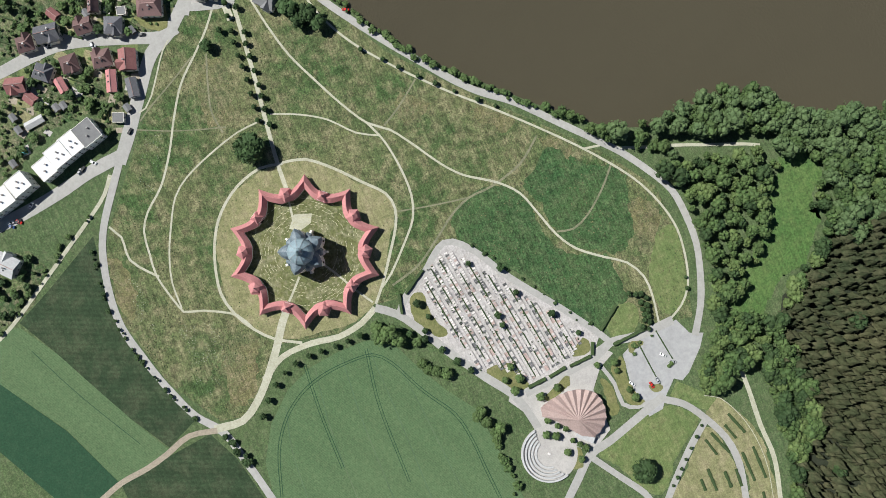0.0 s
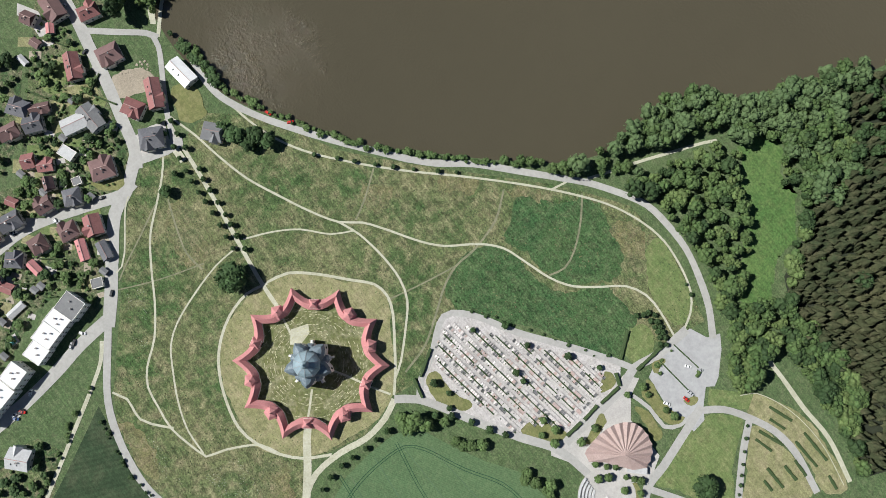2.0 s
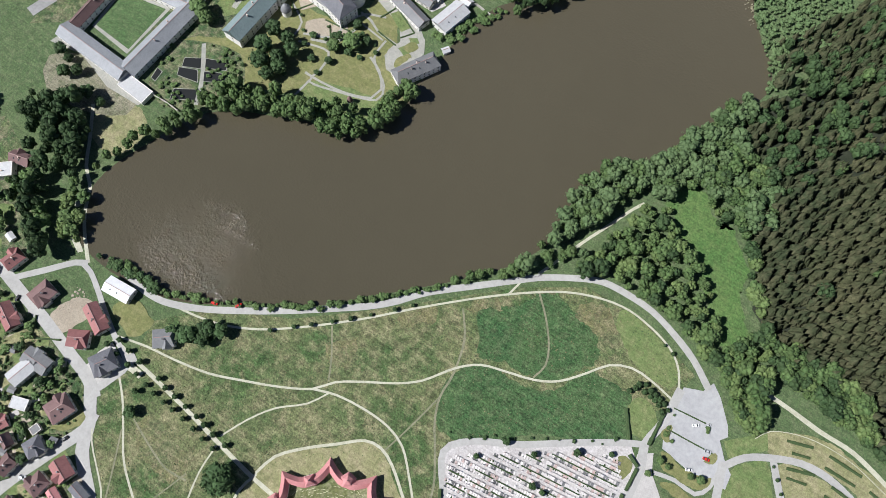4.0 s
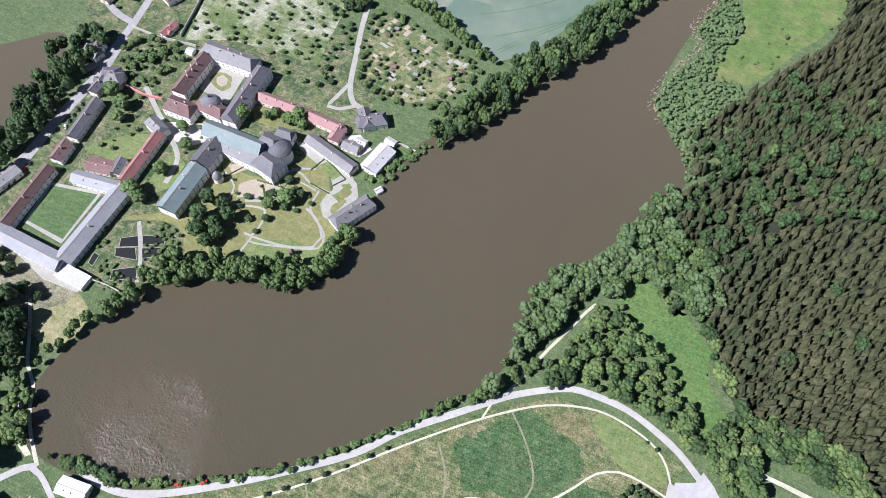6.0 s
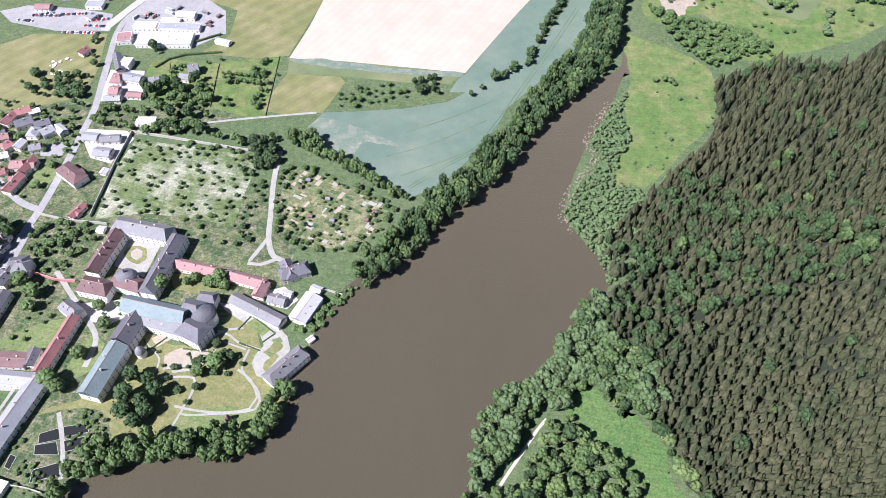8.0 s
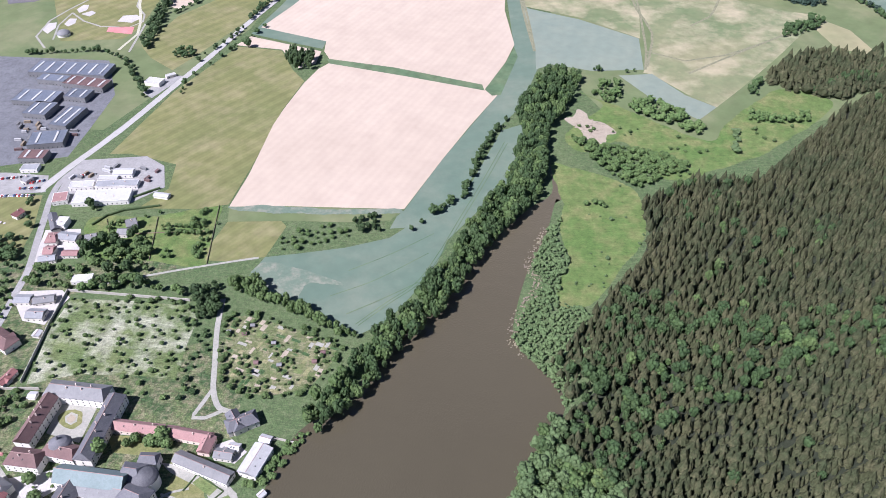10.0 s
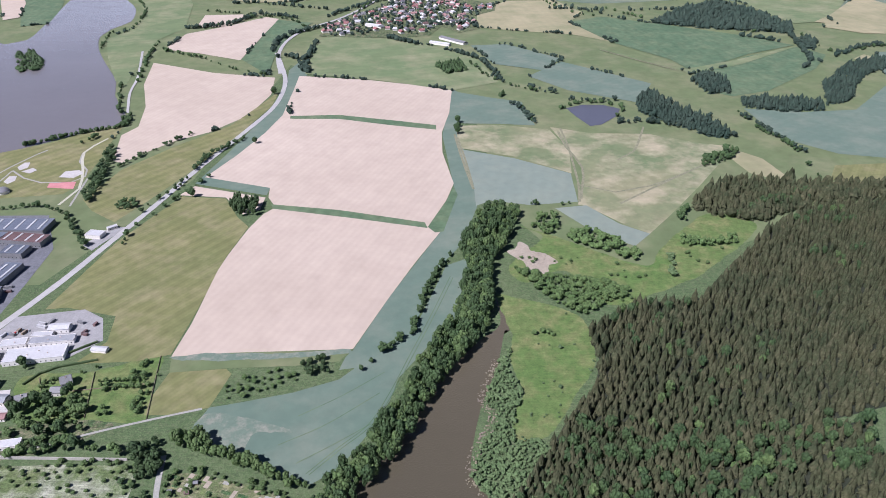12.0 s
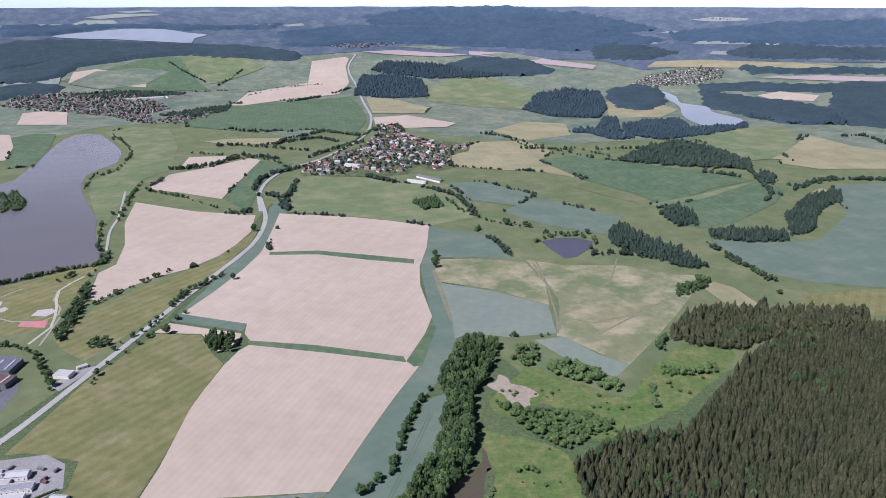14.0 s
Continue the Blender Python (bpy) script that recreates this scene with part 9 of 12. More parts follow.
patch("town_ground", [(-537.4, 415.9), (-498.3, 429.5), (-453.6, 444.5), (-397.4, 449.6), (-343.9, 496.9), (-302.6, 455.9), (-340.1, 427.0), (-383.5, 412.7), (-381.6, 368.5), (-374.4, 309.7), (-385.1, 253.4), (-419.3, 245.2)], GARDEN, 1, "mixed gardens at the town's edge", category="garden")
patch("park_lawn", [(-290.9, 166.4), (-296.0, 196.4), (-280.4, 226.3), (-254.3, 216.0), (-223.9, 230.3), (-218.6, 255.3), (-202.0, 251.7), (-184.0, 227.1), (-155.8, 208.8), (-157.6, 177.9), (-202.8, 161.7), (-232.8, 150.2), (-256.7, 136.5), (-277.6, 112.1), (-307.7, 107.8), (-314.9, 144.7)], LAWN, 2, "yellow-green monastery garden lawn", True, "lawn")
patch("kitchen_garden", [(-313.0, 105.3), (-323.5, 132.9), (-308.1, 148.9), (-273.7, 158.8), (-253.6, 135.5), (-257.0, 116.0), (-291.9, 95.9)], GARDEN, 3, "planted garden round the water basins", True, "garden")
patch("lawn", [(-219.8, 168.5), (-194.7, 180.1), (-163.8, 184.3), (-160.0, 171.7), (-191.9, 157.7), (-219.6, 152.1)], LAWN_FRESH, 3, "fresh green lawn by the water", True, "lawn")
patch("lawn", [(-367.0, 200.0), (-348.7, 214.4), (-335.1, 220.8), (-334.5, 186.7), (-375.9, 187.1)], LAWN_FRESH, 3, "green lawn", category="lawn")
patch("lawn", [(-314.5, 201.7), (-309.3, 212.7), (-297.8, 206.7), (-294.3, 186.3), (-302.8, 176.8), (-314.0, 182.5)], LAWN_FRESH, 3, "green lawn", category="lawn")
patch("yard", [(-338.2, 232.5), (-301.4, 246.1), (-285.8, 240.5), (-302.5, 223.0), (-325.4, 220.2)], PAVING, 4, "pale cobbled yard", category="yard")
ribbon("garden_path", [(-195.9, 209.3), (-184.1, 203.6), (-174.3, 192.5), (-176.3, 183.1), (-192.7, 176.1), (-213.4, 173.3), (-226.8, 173.2)], 1.8, GRIT, 6, "narrow pale garden path")
ribbon("garden_path", [(-223.2, 235.9), (-213.0, 234.2), (-203.7, 229.7), (-186.8, 228.0)], 1.8, GRIT, 6, "narrow pale garden path")
ribbon("garden_path", [(-178.6, 215.6), (-186.8, 216.7), (-186.4, 227.2), (-178.7, 235.2), (-170.4, 234.1), (-170.1, 226.4), (-175.2, 217.9)], 2.4, GRIT, 6, "pale garden path round a bed")
ribbon("garden_path", [(-178.7, 235.2), (-176.4, 245.1), (-188.5, 251.3), (-205.0, 256.3), (-216.5, 260.4)], 2.4, GRIT, 6, "pale garden path")
ribbon("garden_path", [(-240.0, 197.1), (-225.0, 203.6), (-220.7, 213.0), (-217.4, 224.6)], 2.2, GRIT, 6, "pale garden path")
ribbon("garden_path", [(-300.5, 150.9), (-291.8, 139.7), (-282.5, 126.8), (-273.7, 109.7)], 3.0, GRIT, 6, "pale path between water basins")
ribbon("lane", [(-247.2, 423.9), (-240.1, 390.3), (-228.5, 353.6), (-218.9, 324.9), (-208.6, 310.1), (-195.3, 307.8)], 4.5, GRIT, 6, "pale gravel drive to the villa")
ribbon("lane", [(-220.1, 327.6), (-222.8, 314.1), (-225.5, 299.0), (-216.2, 300.1), (-205.3, 308.3)], 3.2, GRIT, 6, "pale gravel drive loop")
ribbon("lane", [(-368.0, 257.4), (-324.4, 224.7), (-306.1, 209.0), (-301.8, 186.2)], 4, GRIT, 5, "pale monastery lane")
ribbon("street", [(-420.6, 100.4), (-413.7, 129.2), (-411.1, 164.9), (-411.6, 199.7), (-410.4, 234.0), (-410.1, 259.7), (-415.1, 293.9)], 9, TOWN_ASPHALT, 6, "grey asphalt street beside the ranges")
ribbon("street", [(-422.7, 250.1), (-415.6, 269.3), (-415.6, 288.7), (-417.2, 315.6), (-421.8, 346.2), (-427.7, 379.3), (-433.5, 410.1), (-439.2, 437.9), (-451.0, 471.2), (-464.6, 509.2), (-478.1, 548.3), (-481.8, 576.6), (-474.7, 611.2)], 6.5, TOWN_ASPHALT, 6, "grey asphalt town street")
ribbon("street", [(-416.9, 311.1), (-435.1, 314.6), (-458.6, 325.7), (-487.1, 343.2)], 6, TOWN_ASPHALT, 6, "grey asphalt side street")
for pts in ([(-299.7, 120.5), (-302.7, 126.3), (-290.3, 131.8), (-283.9, 124.0)], [(-304.3, 134.2), (-292.3, 141.9), (-289.2, 133.6), (-301.3, 127.7)], [(-291.6, 103.1), (-294.6, 111.0), (-280.3, 119.8), (-276.3, 112.3)], [(-291.6, 142.2), (-277.9, 148.1), (-273.2, 142.8), (-287.0, 135.8)], [(-285.9, 133.4), (-272.9, 140.1), (-267.3, 134.7), (-281.2, 126.8)], [(-313.4, 108.6), (-314.8, 117.2), (-309.9, 116.7), (-309.2, 107.9)]):
    patch("water_basin", pts, BASIN_WATER, 6, "rectangular dark water basin with a low kerb", category="basin")
    for p, q in zip(pts, pts[1:] + pts[:1]):
        ribbon("kerb", [p, q], 0.35, GRIT, 9, "pale stone kerb of a basin", smooth=False)

for pts, wide in (([(-246.2, 190.8), (-223.0, 195.8), (-219.2, 180.4), (-219.9, 169.0), (-199.9, 173.4), (-172.4, 183.6), (-174.3, 195.7), (-193.1, 210.1), (-194.4, 226.5)], 1.7), ([(-247.1, 197.8), (-228.6, 207.0), (-225.8, 224.6), (-219.7, 236.1), (-205.4, 242.5)], 1.8), ([(-220.4, 169.8), (-221.7, 155.9), (-224.7, 145.8)], 1.6), ([(-221.0, 228.9), (-204.0, 226.6), (-196.4, 225.6)], 1.4), ([(-269.3, 214.1), (-253.6, 204.6), (-251.7, 193.6)], 1.4)):
    ribbon("garden_path", pts, wide, GRIT, 7, "pale gravel path through the monastery garden")
patch("yard", [(-233.4, 259.7), (-221.7, 259.1), (-189.7, 251.7), (-171.6, 243.1), (-165.5, 232.9), (-169.0, 219.7), (-174.7, 206.8), (-181.1, 207.6), (-188.5, 216.3), (-185.6, 232.0), (-192.9, 241.4), (-223.1, 252.7)], GRIT, 5, "pale gravel drive beside the long building", True, "yard")
patch("lawn", [(-179.5, 215.0), (-178.4, 221.8), (-174.9, 227.6), (-171.3, 226.1), (-173.9, 218.6), (-175.9, 213.5)], LAWN, 7, "small oval lawn in a drive", True, "lawn")
patch("lawn", [(-180.3, 229.0), (-179.5, 234.7), (-175.6, 238.1), (-172.3, 235.2), (-173.5, 230.4), (-176.9, 227.8)], LAWN, 7, "small oval lawn in a drive", True, "lawn")
patch("bare_ground", [(-251.7, 205.4), (-243.3, 215.7), (-231.1, 214.6), (-230.4, 206.8), (-242.0, 199.0)], SOIL, 4, "bare pale ground below the church apse", True, "ground")

# walls of the precinct
AGED = surf("aged_plaster", (0.36, 0.34, 0.30), (0.45, 0.43, 0.385), (0.26, 0.25, 0.2), 0.15, 0.8, rough=0.9, grain=0.15)


def wall_line(pts, tall, label, thick=0.45, material=AGED):
    for p, q in zip(pts, pts[1:]):
        a, b = Vector(p), Vector(q)
        d = (b - a).normalized()
        s = Vector((-d.y, d.x)) * thick / 2
        bm = bmesh.new()
        v = [bm.verts.new((*c, z)) for z in (0, tall) for c in (a - s, b - s, b + s, a + s)]
        for f in ((0, 1, 5, 4), (1, 2, 6, 5), (2, 3, 7, 6), (3, 0, 4, 7), (4, 5, 6, 7)):
            bm.faces.new([v[i] for i in f])
        tagged(part("garden_wall", bm, material), label, "wall")


wall_line([(-414.1, 306.6), (-387.3, 305.4), (-353.8, 309.6)], 3, "pale plastered garden wall")
wall_line([(-371.5, 313.6), (-382.7, 375.4), (-387.9, 415.5)], 3, "pale plastered orchard wall")
wall_line([(-387.9, 415.5), (-351.7, 416.4), (-318.6, 416.7), (-275.1, 417.4)], 3, "pale plastered orchard wall")
wall_line([(-307.7, 98.1), (-292.2, 99.5), (-280.1, 99.0)], 2.5, "pale plastered garden wall")
wall_line([(-170.1, 282.5), (-156.3, 288.5), (-142.1, 286.5)], 2.5, "pale plastered garden wall")
wall_line([(-386.3, 251.4), (-362.9, 249.2), (-347.2, 251.2)], 3, "brick-red capped garden wall", 0.9, TILE_PINK)

# orchard and allotments
ORCHARD = [(-366.9, 312.8), (-379.9, 370.3), (-380.6, 407.2), (-332.5, 411.1), (-272.8, 412.0), (-260.4, 397.5), (-257.7, 363.6), (-251.9, 332.7), (-294.3, 332.0), (-332.8, 327.3)]
patch("orchard_ground", ORCHARD, surf("orchard_grass", (0.085, 0.130, 0.048), (0.13, 0.155, 0.066), (0.40, 0.40, 0.32), 0.03, 0.045, amount=0.85, bump=0.2, speck=0.4), 3, "orchard grass with pale seeded patches", category="orchard")
op = scatter(ORCHARD, 7.6)
trees(op[rng.uniform(0, 1, len(op)) < 0.62][:190], 3.9, 3.0, "leaf", "small bushy fruit tree in an orchard", "fruit trees of the orchard", 0.3, "fruit_tree")
ALLOT = [(-217.3, 341.0), (-228.4, 377.4), (-232.5, 404.2), (-206.1, 403.4), (-161.8, 393.3), (-132.7, 379.0), (-145.2, 339.8), (-161.0, 330.0), (-178.6, 325.8), (-198.3, 327.1)]
patch("allotment_ground", ALLOT, surf("allotment_soil", (0.085, 0.120, 0.046), (0.13, 0.145, 0.066), (0.27, 0.235, 0.16), 0.06, 0.2, amount=0.75, bump=0.2, speck=0.35), 3, "allotment gardens with mixed grass and soil", True, "garden")
BEDS = ((SOIL, "bare soil allotment bed"), (LAWN_FRESH, "green allotment bed"), (LAWN_DRY, "dry grass allotment plot"), (MEADOW_GREEN, "dark green vegetable bed"), (GRIT, "pale gravel allotment plot"), (MEADOW_GREEN, "dark green vegetable bed"))
for x, y in scatter(ALLOT, 8.5):
    w, d = rng.uniform(1.2, 4.5), rng.uniform(4, 9)
    bed = BEDS[int(rng.integers(0, 6))]
    a = math.radians(-16) + (math.pi / 2 if rng.uniform() < 0.3 else 0)
    c, s = math.cos(a), math.sin(a)
    patch("garden_bed", [(x + u * c * d - v * s * w, y + u * s * d + v * c * w) for u, v in ((-0.5, -0.5), (0.5, -0.5), (0.5, 0.5), (-0.5, 0.5))], bed[0], 5, bed[1], category="bed")
for i, (x, y) in enumerate(scatter(ALLOT, 26.0)):
    home([(x - 1.6, y), (x + 1.6, y + 0.6)], 2.8, SHEET_GREY if i % 2 else TILE_BROWN, "small wooden garden shed", 2.2, 0.9, wall=WOOD, chimneys=0, storeys=0, name="garden_shed", category="shed", group="allotment sheds")
ap = scatter(ALLOT, 6.5)
ap = ap[[noise.noise(Vector((x * 0.05, y * 0.05, 2.0))) > -0.02 for x, y in ap]]
wood("allotment_bushes", np.concatenate([along(ALLOT + ALLOT[:1], 5, 4), along(ORCHARD[3:6], 7, 4)]), BROAD, 5, 4.5, LEAF, "green bushes along the allotments' edge", "bushes")
wood("allotment_bushes", ap, BROAD, 3.8, 3.2, LEAF, "fruit bushes and small trees of the allotments", "bushes")
wood("allotment_bushes", scatter([(-271.0, 395.0), (-251.8, 399.6), (-236.6, 362.0), (-233.7, 318.7), (-242.4, 310.6), (-250.1, 345.8)], 8.5), BROAD, 4.5, 4.5, LEAF_DARK, "dark bushes beside the drive", "bushes")

# ---- trees of the hill, the cemetery, the park ----
YOUNG = "small round-crowned avenue tree"
trees([(-191.5, -52.9), (-183.2, -54.2), (-174.4, -56.1), (-167.0, -57.4), (-158.4, -58.0), (-150.8, -58.2), (-142.4, -59.1), (-133.2, -60.1), (-125.1, -61.6), (-116.6, -62.6)], 3.9, 4.6, "dark", YOUNG, "avenue trees", 0.12, "avenue_tree")
trees([(-186.5, -47.4), (-170.2, -48.7), (-163.3, -50.6), (-154.9, -51.5), (-145.7, -52.4), (-136.5, -53.3), (-129.3, -54.5), (-121.2, -56.1), (-111.5, -56.8), (-177.2, -62.5)], 4.1, 4.8, "dark", YOUNG, "avenue trees", 0.12, "avenue_tree")
trees([(-210.7, -50.4), (-201.8, -51.9), (-206.1, -44.0), (-197.0, -46.0)], 4.0, 4.6, "dark", YOUNG, "avenue trees", 0.12, "avenue_tree")
trees(along([(53.3, -131.8), (43.7, -123.1), (35.2, -111.8), (30.7, -98.4), (30.3, -86.8), (31.4, -72.0), (31.2, -56.5)], 9), 4.2, 5, "dark", "small round tree along the field", "trees along the drive", 0.2)
trees(along([(-132.4, 13.3), (-121.8, 23.2), (-105.5, 37.5), (-84.9, 57.8), (-70.1, 73.8), (-60.5, 84.9)], 13), 3.4, 3.6, "dark", "small round tree along the shore path", "trees along the shore path", 0.2)
GREAT = raw_mesh("crown", *crown_shape(99, 30, 520), LEAF_DARK)


def great_tree(at, width, tall, label):
    """An old tree with one broad, closely leaved crown."""
    ob = new("great_tree")
    ob.matrix_world = pose(*at, 0, 0, 0, 40) @ Matrix.Diagonal((width, width, tall, 1))
    new("trunk", TRUNK).parent = ob
    new("crown", GREAT).parent = ob
    tagged(ob, label, "tree")


great_tree([(-101.3, -73.4)][0], 20, 16, "great dark spreading tree by the avenue")
tree(*[(-171.1, -73.5)][0], 9, 8, "dark", "dark tree in the open meadow")
trees([(-171.2, -17.4), (-164.1, -7.8), (-156.9, -4.4), (-163.3, -15.0)], 13, 12, "dark", "large dark tree near the pond")
trees([(30.6, -45.5), (36.9, -39.8), (42.9, -36.6), (37.1, -45.6)], 11, 10, "leaf", "broad green tree at the field's corner")
trees([(49.2, -26.6), (67.3, -26.7), (70.2, -22.6), (74.4, -17.4), (62.6, -28.6), (46.0, -34.1)], 7.5, 6, "leaf", "green shrubby tree beside the cemetery road")
trees(along([(42.5, -28.7), (53.0, -17.9), (66.7, -10.3), (79.2, -2.1), (86.2, 0.7)], 11), 5, 5, "dark", "small dark tree beside the cemetery road")
trees([(16.7, 22.1), (27.2, 39.3), (45.1, 42.4), (66.0, 57.5), (53.7, 26.3), (60.6, 26.4), (83.9, 68.4), (26.8, -17.0), (37.4, -13.8), (44.7, -19.3)], 5, 5.5, "dark", "small dark cemetery tree")
trees([(86.6, 21.0), (92.9, 14.4), (95.2, 23.1), (101.2, 17.4), (110.9, 30.7), (110.3, 42.6), (109.9, 81.8), (115.5, 81.3), (129.5, 83.9), (135.5, 85.2), (107.3, 71.2)], 5.5, 5, "leaf", "small green tree in a plot")
trees([(126.5, 29.0), (132.1, 33.2), (134.5, 24.4), (135.3, 37.7), (144.5, 38.4), (148.6, 41.6), (149.7, 32.6), (151.7, 44.2), (137.6, 29.7), (157.2, 39.1)], 5, 5, "leaf", "small round tree in the forecourt")
trees([(104.1, -7.1), (112.0, -6.6), (118.8, 0.1), (123.0, -3.6), (106.6, -10.1)], 7, 6, "leaf", "green tree at the field's edge")
great_tree([(178.5, 71.6)][0], 16, 12, "great dark tree on the lawn")
trees(along([(168.9, 117.0), (181.4, 102.9), (197.0, 85.2)], 7), 2.6, 2.6, "dark", "small dark shrub beside the road", "shrubs along the road")
trees([(74.0, 107.3), (76.4, 110.9), (77.3, 114.0), (80.8, 116.6), (82.2, 112.1), (85.1, 114.8), (88.6, 114.3), (92.0, 113.3), (95.9, 112.4), (93.4, 109.8), (90.0, 111.2), (86.6, 111.4), (96.9, 107.3), (99.7, 110.4)], 4.2, 4.4, "dark", "small dense dark tree in a planted square", "trees of the planted square", 0.15)
patch("lawn", [(86.3, 85.8), (78.2, 94.9), (79.9, 104.4), (86.6, 108.6), (94.9, 105.2), (98.1, 98.4), (98.4, 88.6), (91.1, 86.9)], LAWN_FRESH, 5, "round green lawn", True, "lawn")
trees(along([(79.0, 144.9), (89.3, 141.7)], 8), 3, 3, "dark", "small dark shrub beside the path")
wood("roadside_bushes", along([(-82.2, -188.4), (-62.7, -191.8), (-40.4, -193.1), (-13.9, -189.4), (4.8, -184.2), (23.9, -177.2), (40.0, -170.9)], 3.4, 0.8, False), BROAD, 2.8, 2.6, LEAF_DARK, "dark bushes along the lane", "bushes")
wood("roadside_bushes", along([(55.8, -156.8), (70.6, -153.7), (79.1, -151.6)], 3.0, 2.5), BROAD, 5, 5, LEAF_DARK, "dark bushes at the road fork", "bushes")
wood("roadside_bushes", along([(112.0, -6.6), (129.5, -6.4), (149.3, -5.3), (163.8, -7.7)], 4.0, 2.5), BROAD, 5, 4.5, LEAF, "green bushes at the field's edge", "bushes")
wood("roadside_bushes", along([(-56.4, -265.1), (-67.2, -241.7), (-84.4, -215.6), (-100.1, -190.1), (-105.7, -176.5)], 5, 2, False), BROAD, 3.2, 2.8, LEAF, "green bushes along the farm track", "bushes")
wood("meadow_shrubs", along([(-2.5, 23.4), (12.9, 32.3), (26.7, 41.8), (48.2, 55.8), (66.8, 67.3), (83.7, 79.5)], 8, 3), BROAD, 2.4, 2.0, LEAF_DARK, "small dark shrubs along the cemetery", "bushes")
wood("shore_bushes", along([(-238.3, -3.9), (-210.7, -7.0), (-184.6, 3.4), (-150.4, 20.9), (-119.2, 41.0), (-92.2, 65.4), (-66.1, 90.9), (-46.3, 112.6)], 2.6, 1.6), BROAD, 4.4, 4.0, LEAF, "green bushes along the pond road", "bushes")
wood("shore_bushes", along([(-47.3, 113.7), (-33.9, 126.3), (-21.3, 139.7), (-11.8, 151.2), (-3.5, 164.2)], 4, 4), BROAD, 7, 7.5, LEAF, "green trees along the pond road", "trees")
wood("shore_bushes", np.concatenate([along([(-252.0, -8.8), (-231.2, -7.9), (-205.2, -7.2)], 4, 3), along([(-181.8, -24.0), (-172.6, -17.8), (-160.8, -9.3)], 4, 5)]), BROAD, 7, 6.5, LEAF_DARK, "dark bushes near the pond", "bushes")
ribbon("footpath", [(-332.8, 70.3), (-317.1, 49.9), (-304.9, 32.7), (-292.0, 22.2), (-284.7, 9.6), (-274.3, -2.7), (-257.5, -17.7)], 2.4, GRAVEL, 5, "pale path under trees beside the pond")
patch("park_lawn", [(-325.2, 59.8), (-310.6, 85.5), (-289.4, 76.3), (-288.4, 59.8), (-299.3, 46.6)], LAWN_DRY, 3, "yellowish park lawn", True, "lawn")
tw = off_paths(scatter([(-338.4, -5.2), (-322.0, 12.8), (-309.4, 2.6), (-302.3, -7.4), (-273.6, -26.5), (-284.0, -32.0), (-299.0, -22.9), (-315.3, -16.8)], 7.2), 2.0)
u = rng.uniform(0, 1, len(tw))
wood("town_wood", tw[u < 0.85], BROAD, 9, 18, LEAF_DARK, "dark dense trees beside the pond", "trees")
wood("town_wood", tw[u >= 0.85], BROAD, 9.5, 15, LEAF, "green trees beside the pond", "trees")
wood("town_wood", off_paths(scatter([(-367.4, 43.4), (-340.8, 68.7), (-308.1, 46.9), (-304.3, 33.3), (-321.2, 23.0), (-341.6, 20.9)], 8.6), 2.5), BROAD, 9, 17, LEAF_DARK, "dark trees beside the park path", "trees")
wood("town_wood", off_paths(along([(-296.7, 37.6), (-296.2, 43.8), (-292.4, 53.1), (-288.1, 64.7), (-286.9, 74.0)], 7, 2), 1.5), BROAD, 8, 13, LEAF, "green trees on the pond's shore", "trees")
wood("park_wood", scatter([(-282.3, 63.5), (-265.2, 94.3), (-251.5, 114.7), (-221.0, 131.4), (-191.2, 141.9), (-164.1, 145.2), (-153.4, 170.1), (-148.7, 199.4), (-157.7, 205.4), (-165.0, 191.8), (-173.0, 173.1), (-201.0, 158.6), (-231.1, 147.5), (-256.2, 135.8), (-272.8, 111.9), (-283.1, 83.6)], 6.8), BROAD, 9, 17, LEAF, "dense green trees along the park's shore", "trees")
wood("park_wood", scatter([(-381.3, 54.2), (-334.6, 61.9), (-318.1, 55.9), (-304.5, 35.5), (-300.0, 14.0), (-325.0, 16.0), (-350.0, 30.0)], 8), BROAD, 9, 15, LEAF_DARK, "dark trees beside the pond", "trees")
bright = np.array([(-292.7, 7.5), (-296.2, 13.8), (-293.6, 2.0), (-287.0, 14.5), (-284.0, -8.8), (-284.8, -1.7), (-279.9, 2.6), (-277.8, -7.0), (-281.7, -13.0), (-288.9, -7.4), (-271.2, -9.3), (-300.0, 20.0)])
wood("park_wood", bright[::2], BROAD, 9.5, 14, LEAF_SUNNY, "sunlit yellow-green trees beside the pond", "trees")
wood("park_wood", bright[1::2], BROAD, 9, 13, LEAF, "green trees beside the pond", "trees")
wood("dam_wood", scatter([(-437.7, 290.1), (-414.2, 280.8), (-417.9, 236.7), (-411.6, 199.7), (-411.1, 164.9), (-419.2, 135.9), (-436.7, 119.5), (-457.0, 143.3), (-444.3, 166.6), (-439.1, 186.8), (-444.4, 221.1), (-454.0, 255.3)], 7.5), BROAD, 9, 17, LEAF_DARK, "dark row of trees on the pond's dam", "trees")
wood("shore_bushes", scatter([(-172.4, 246.5), (-159.7, 270.2), (-145.6, 292.2), (-134.3, 299.2), (-137.6, 283.9), (-147.7, 263.7), (-154.6, 247.8)], 5), BROAD, 5, 4, LEAF, "green bushes on the bank", "bushes")
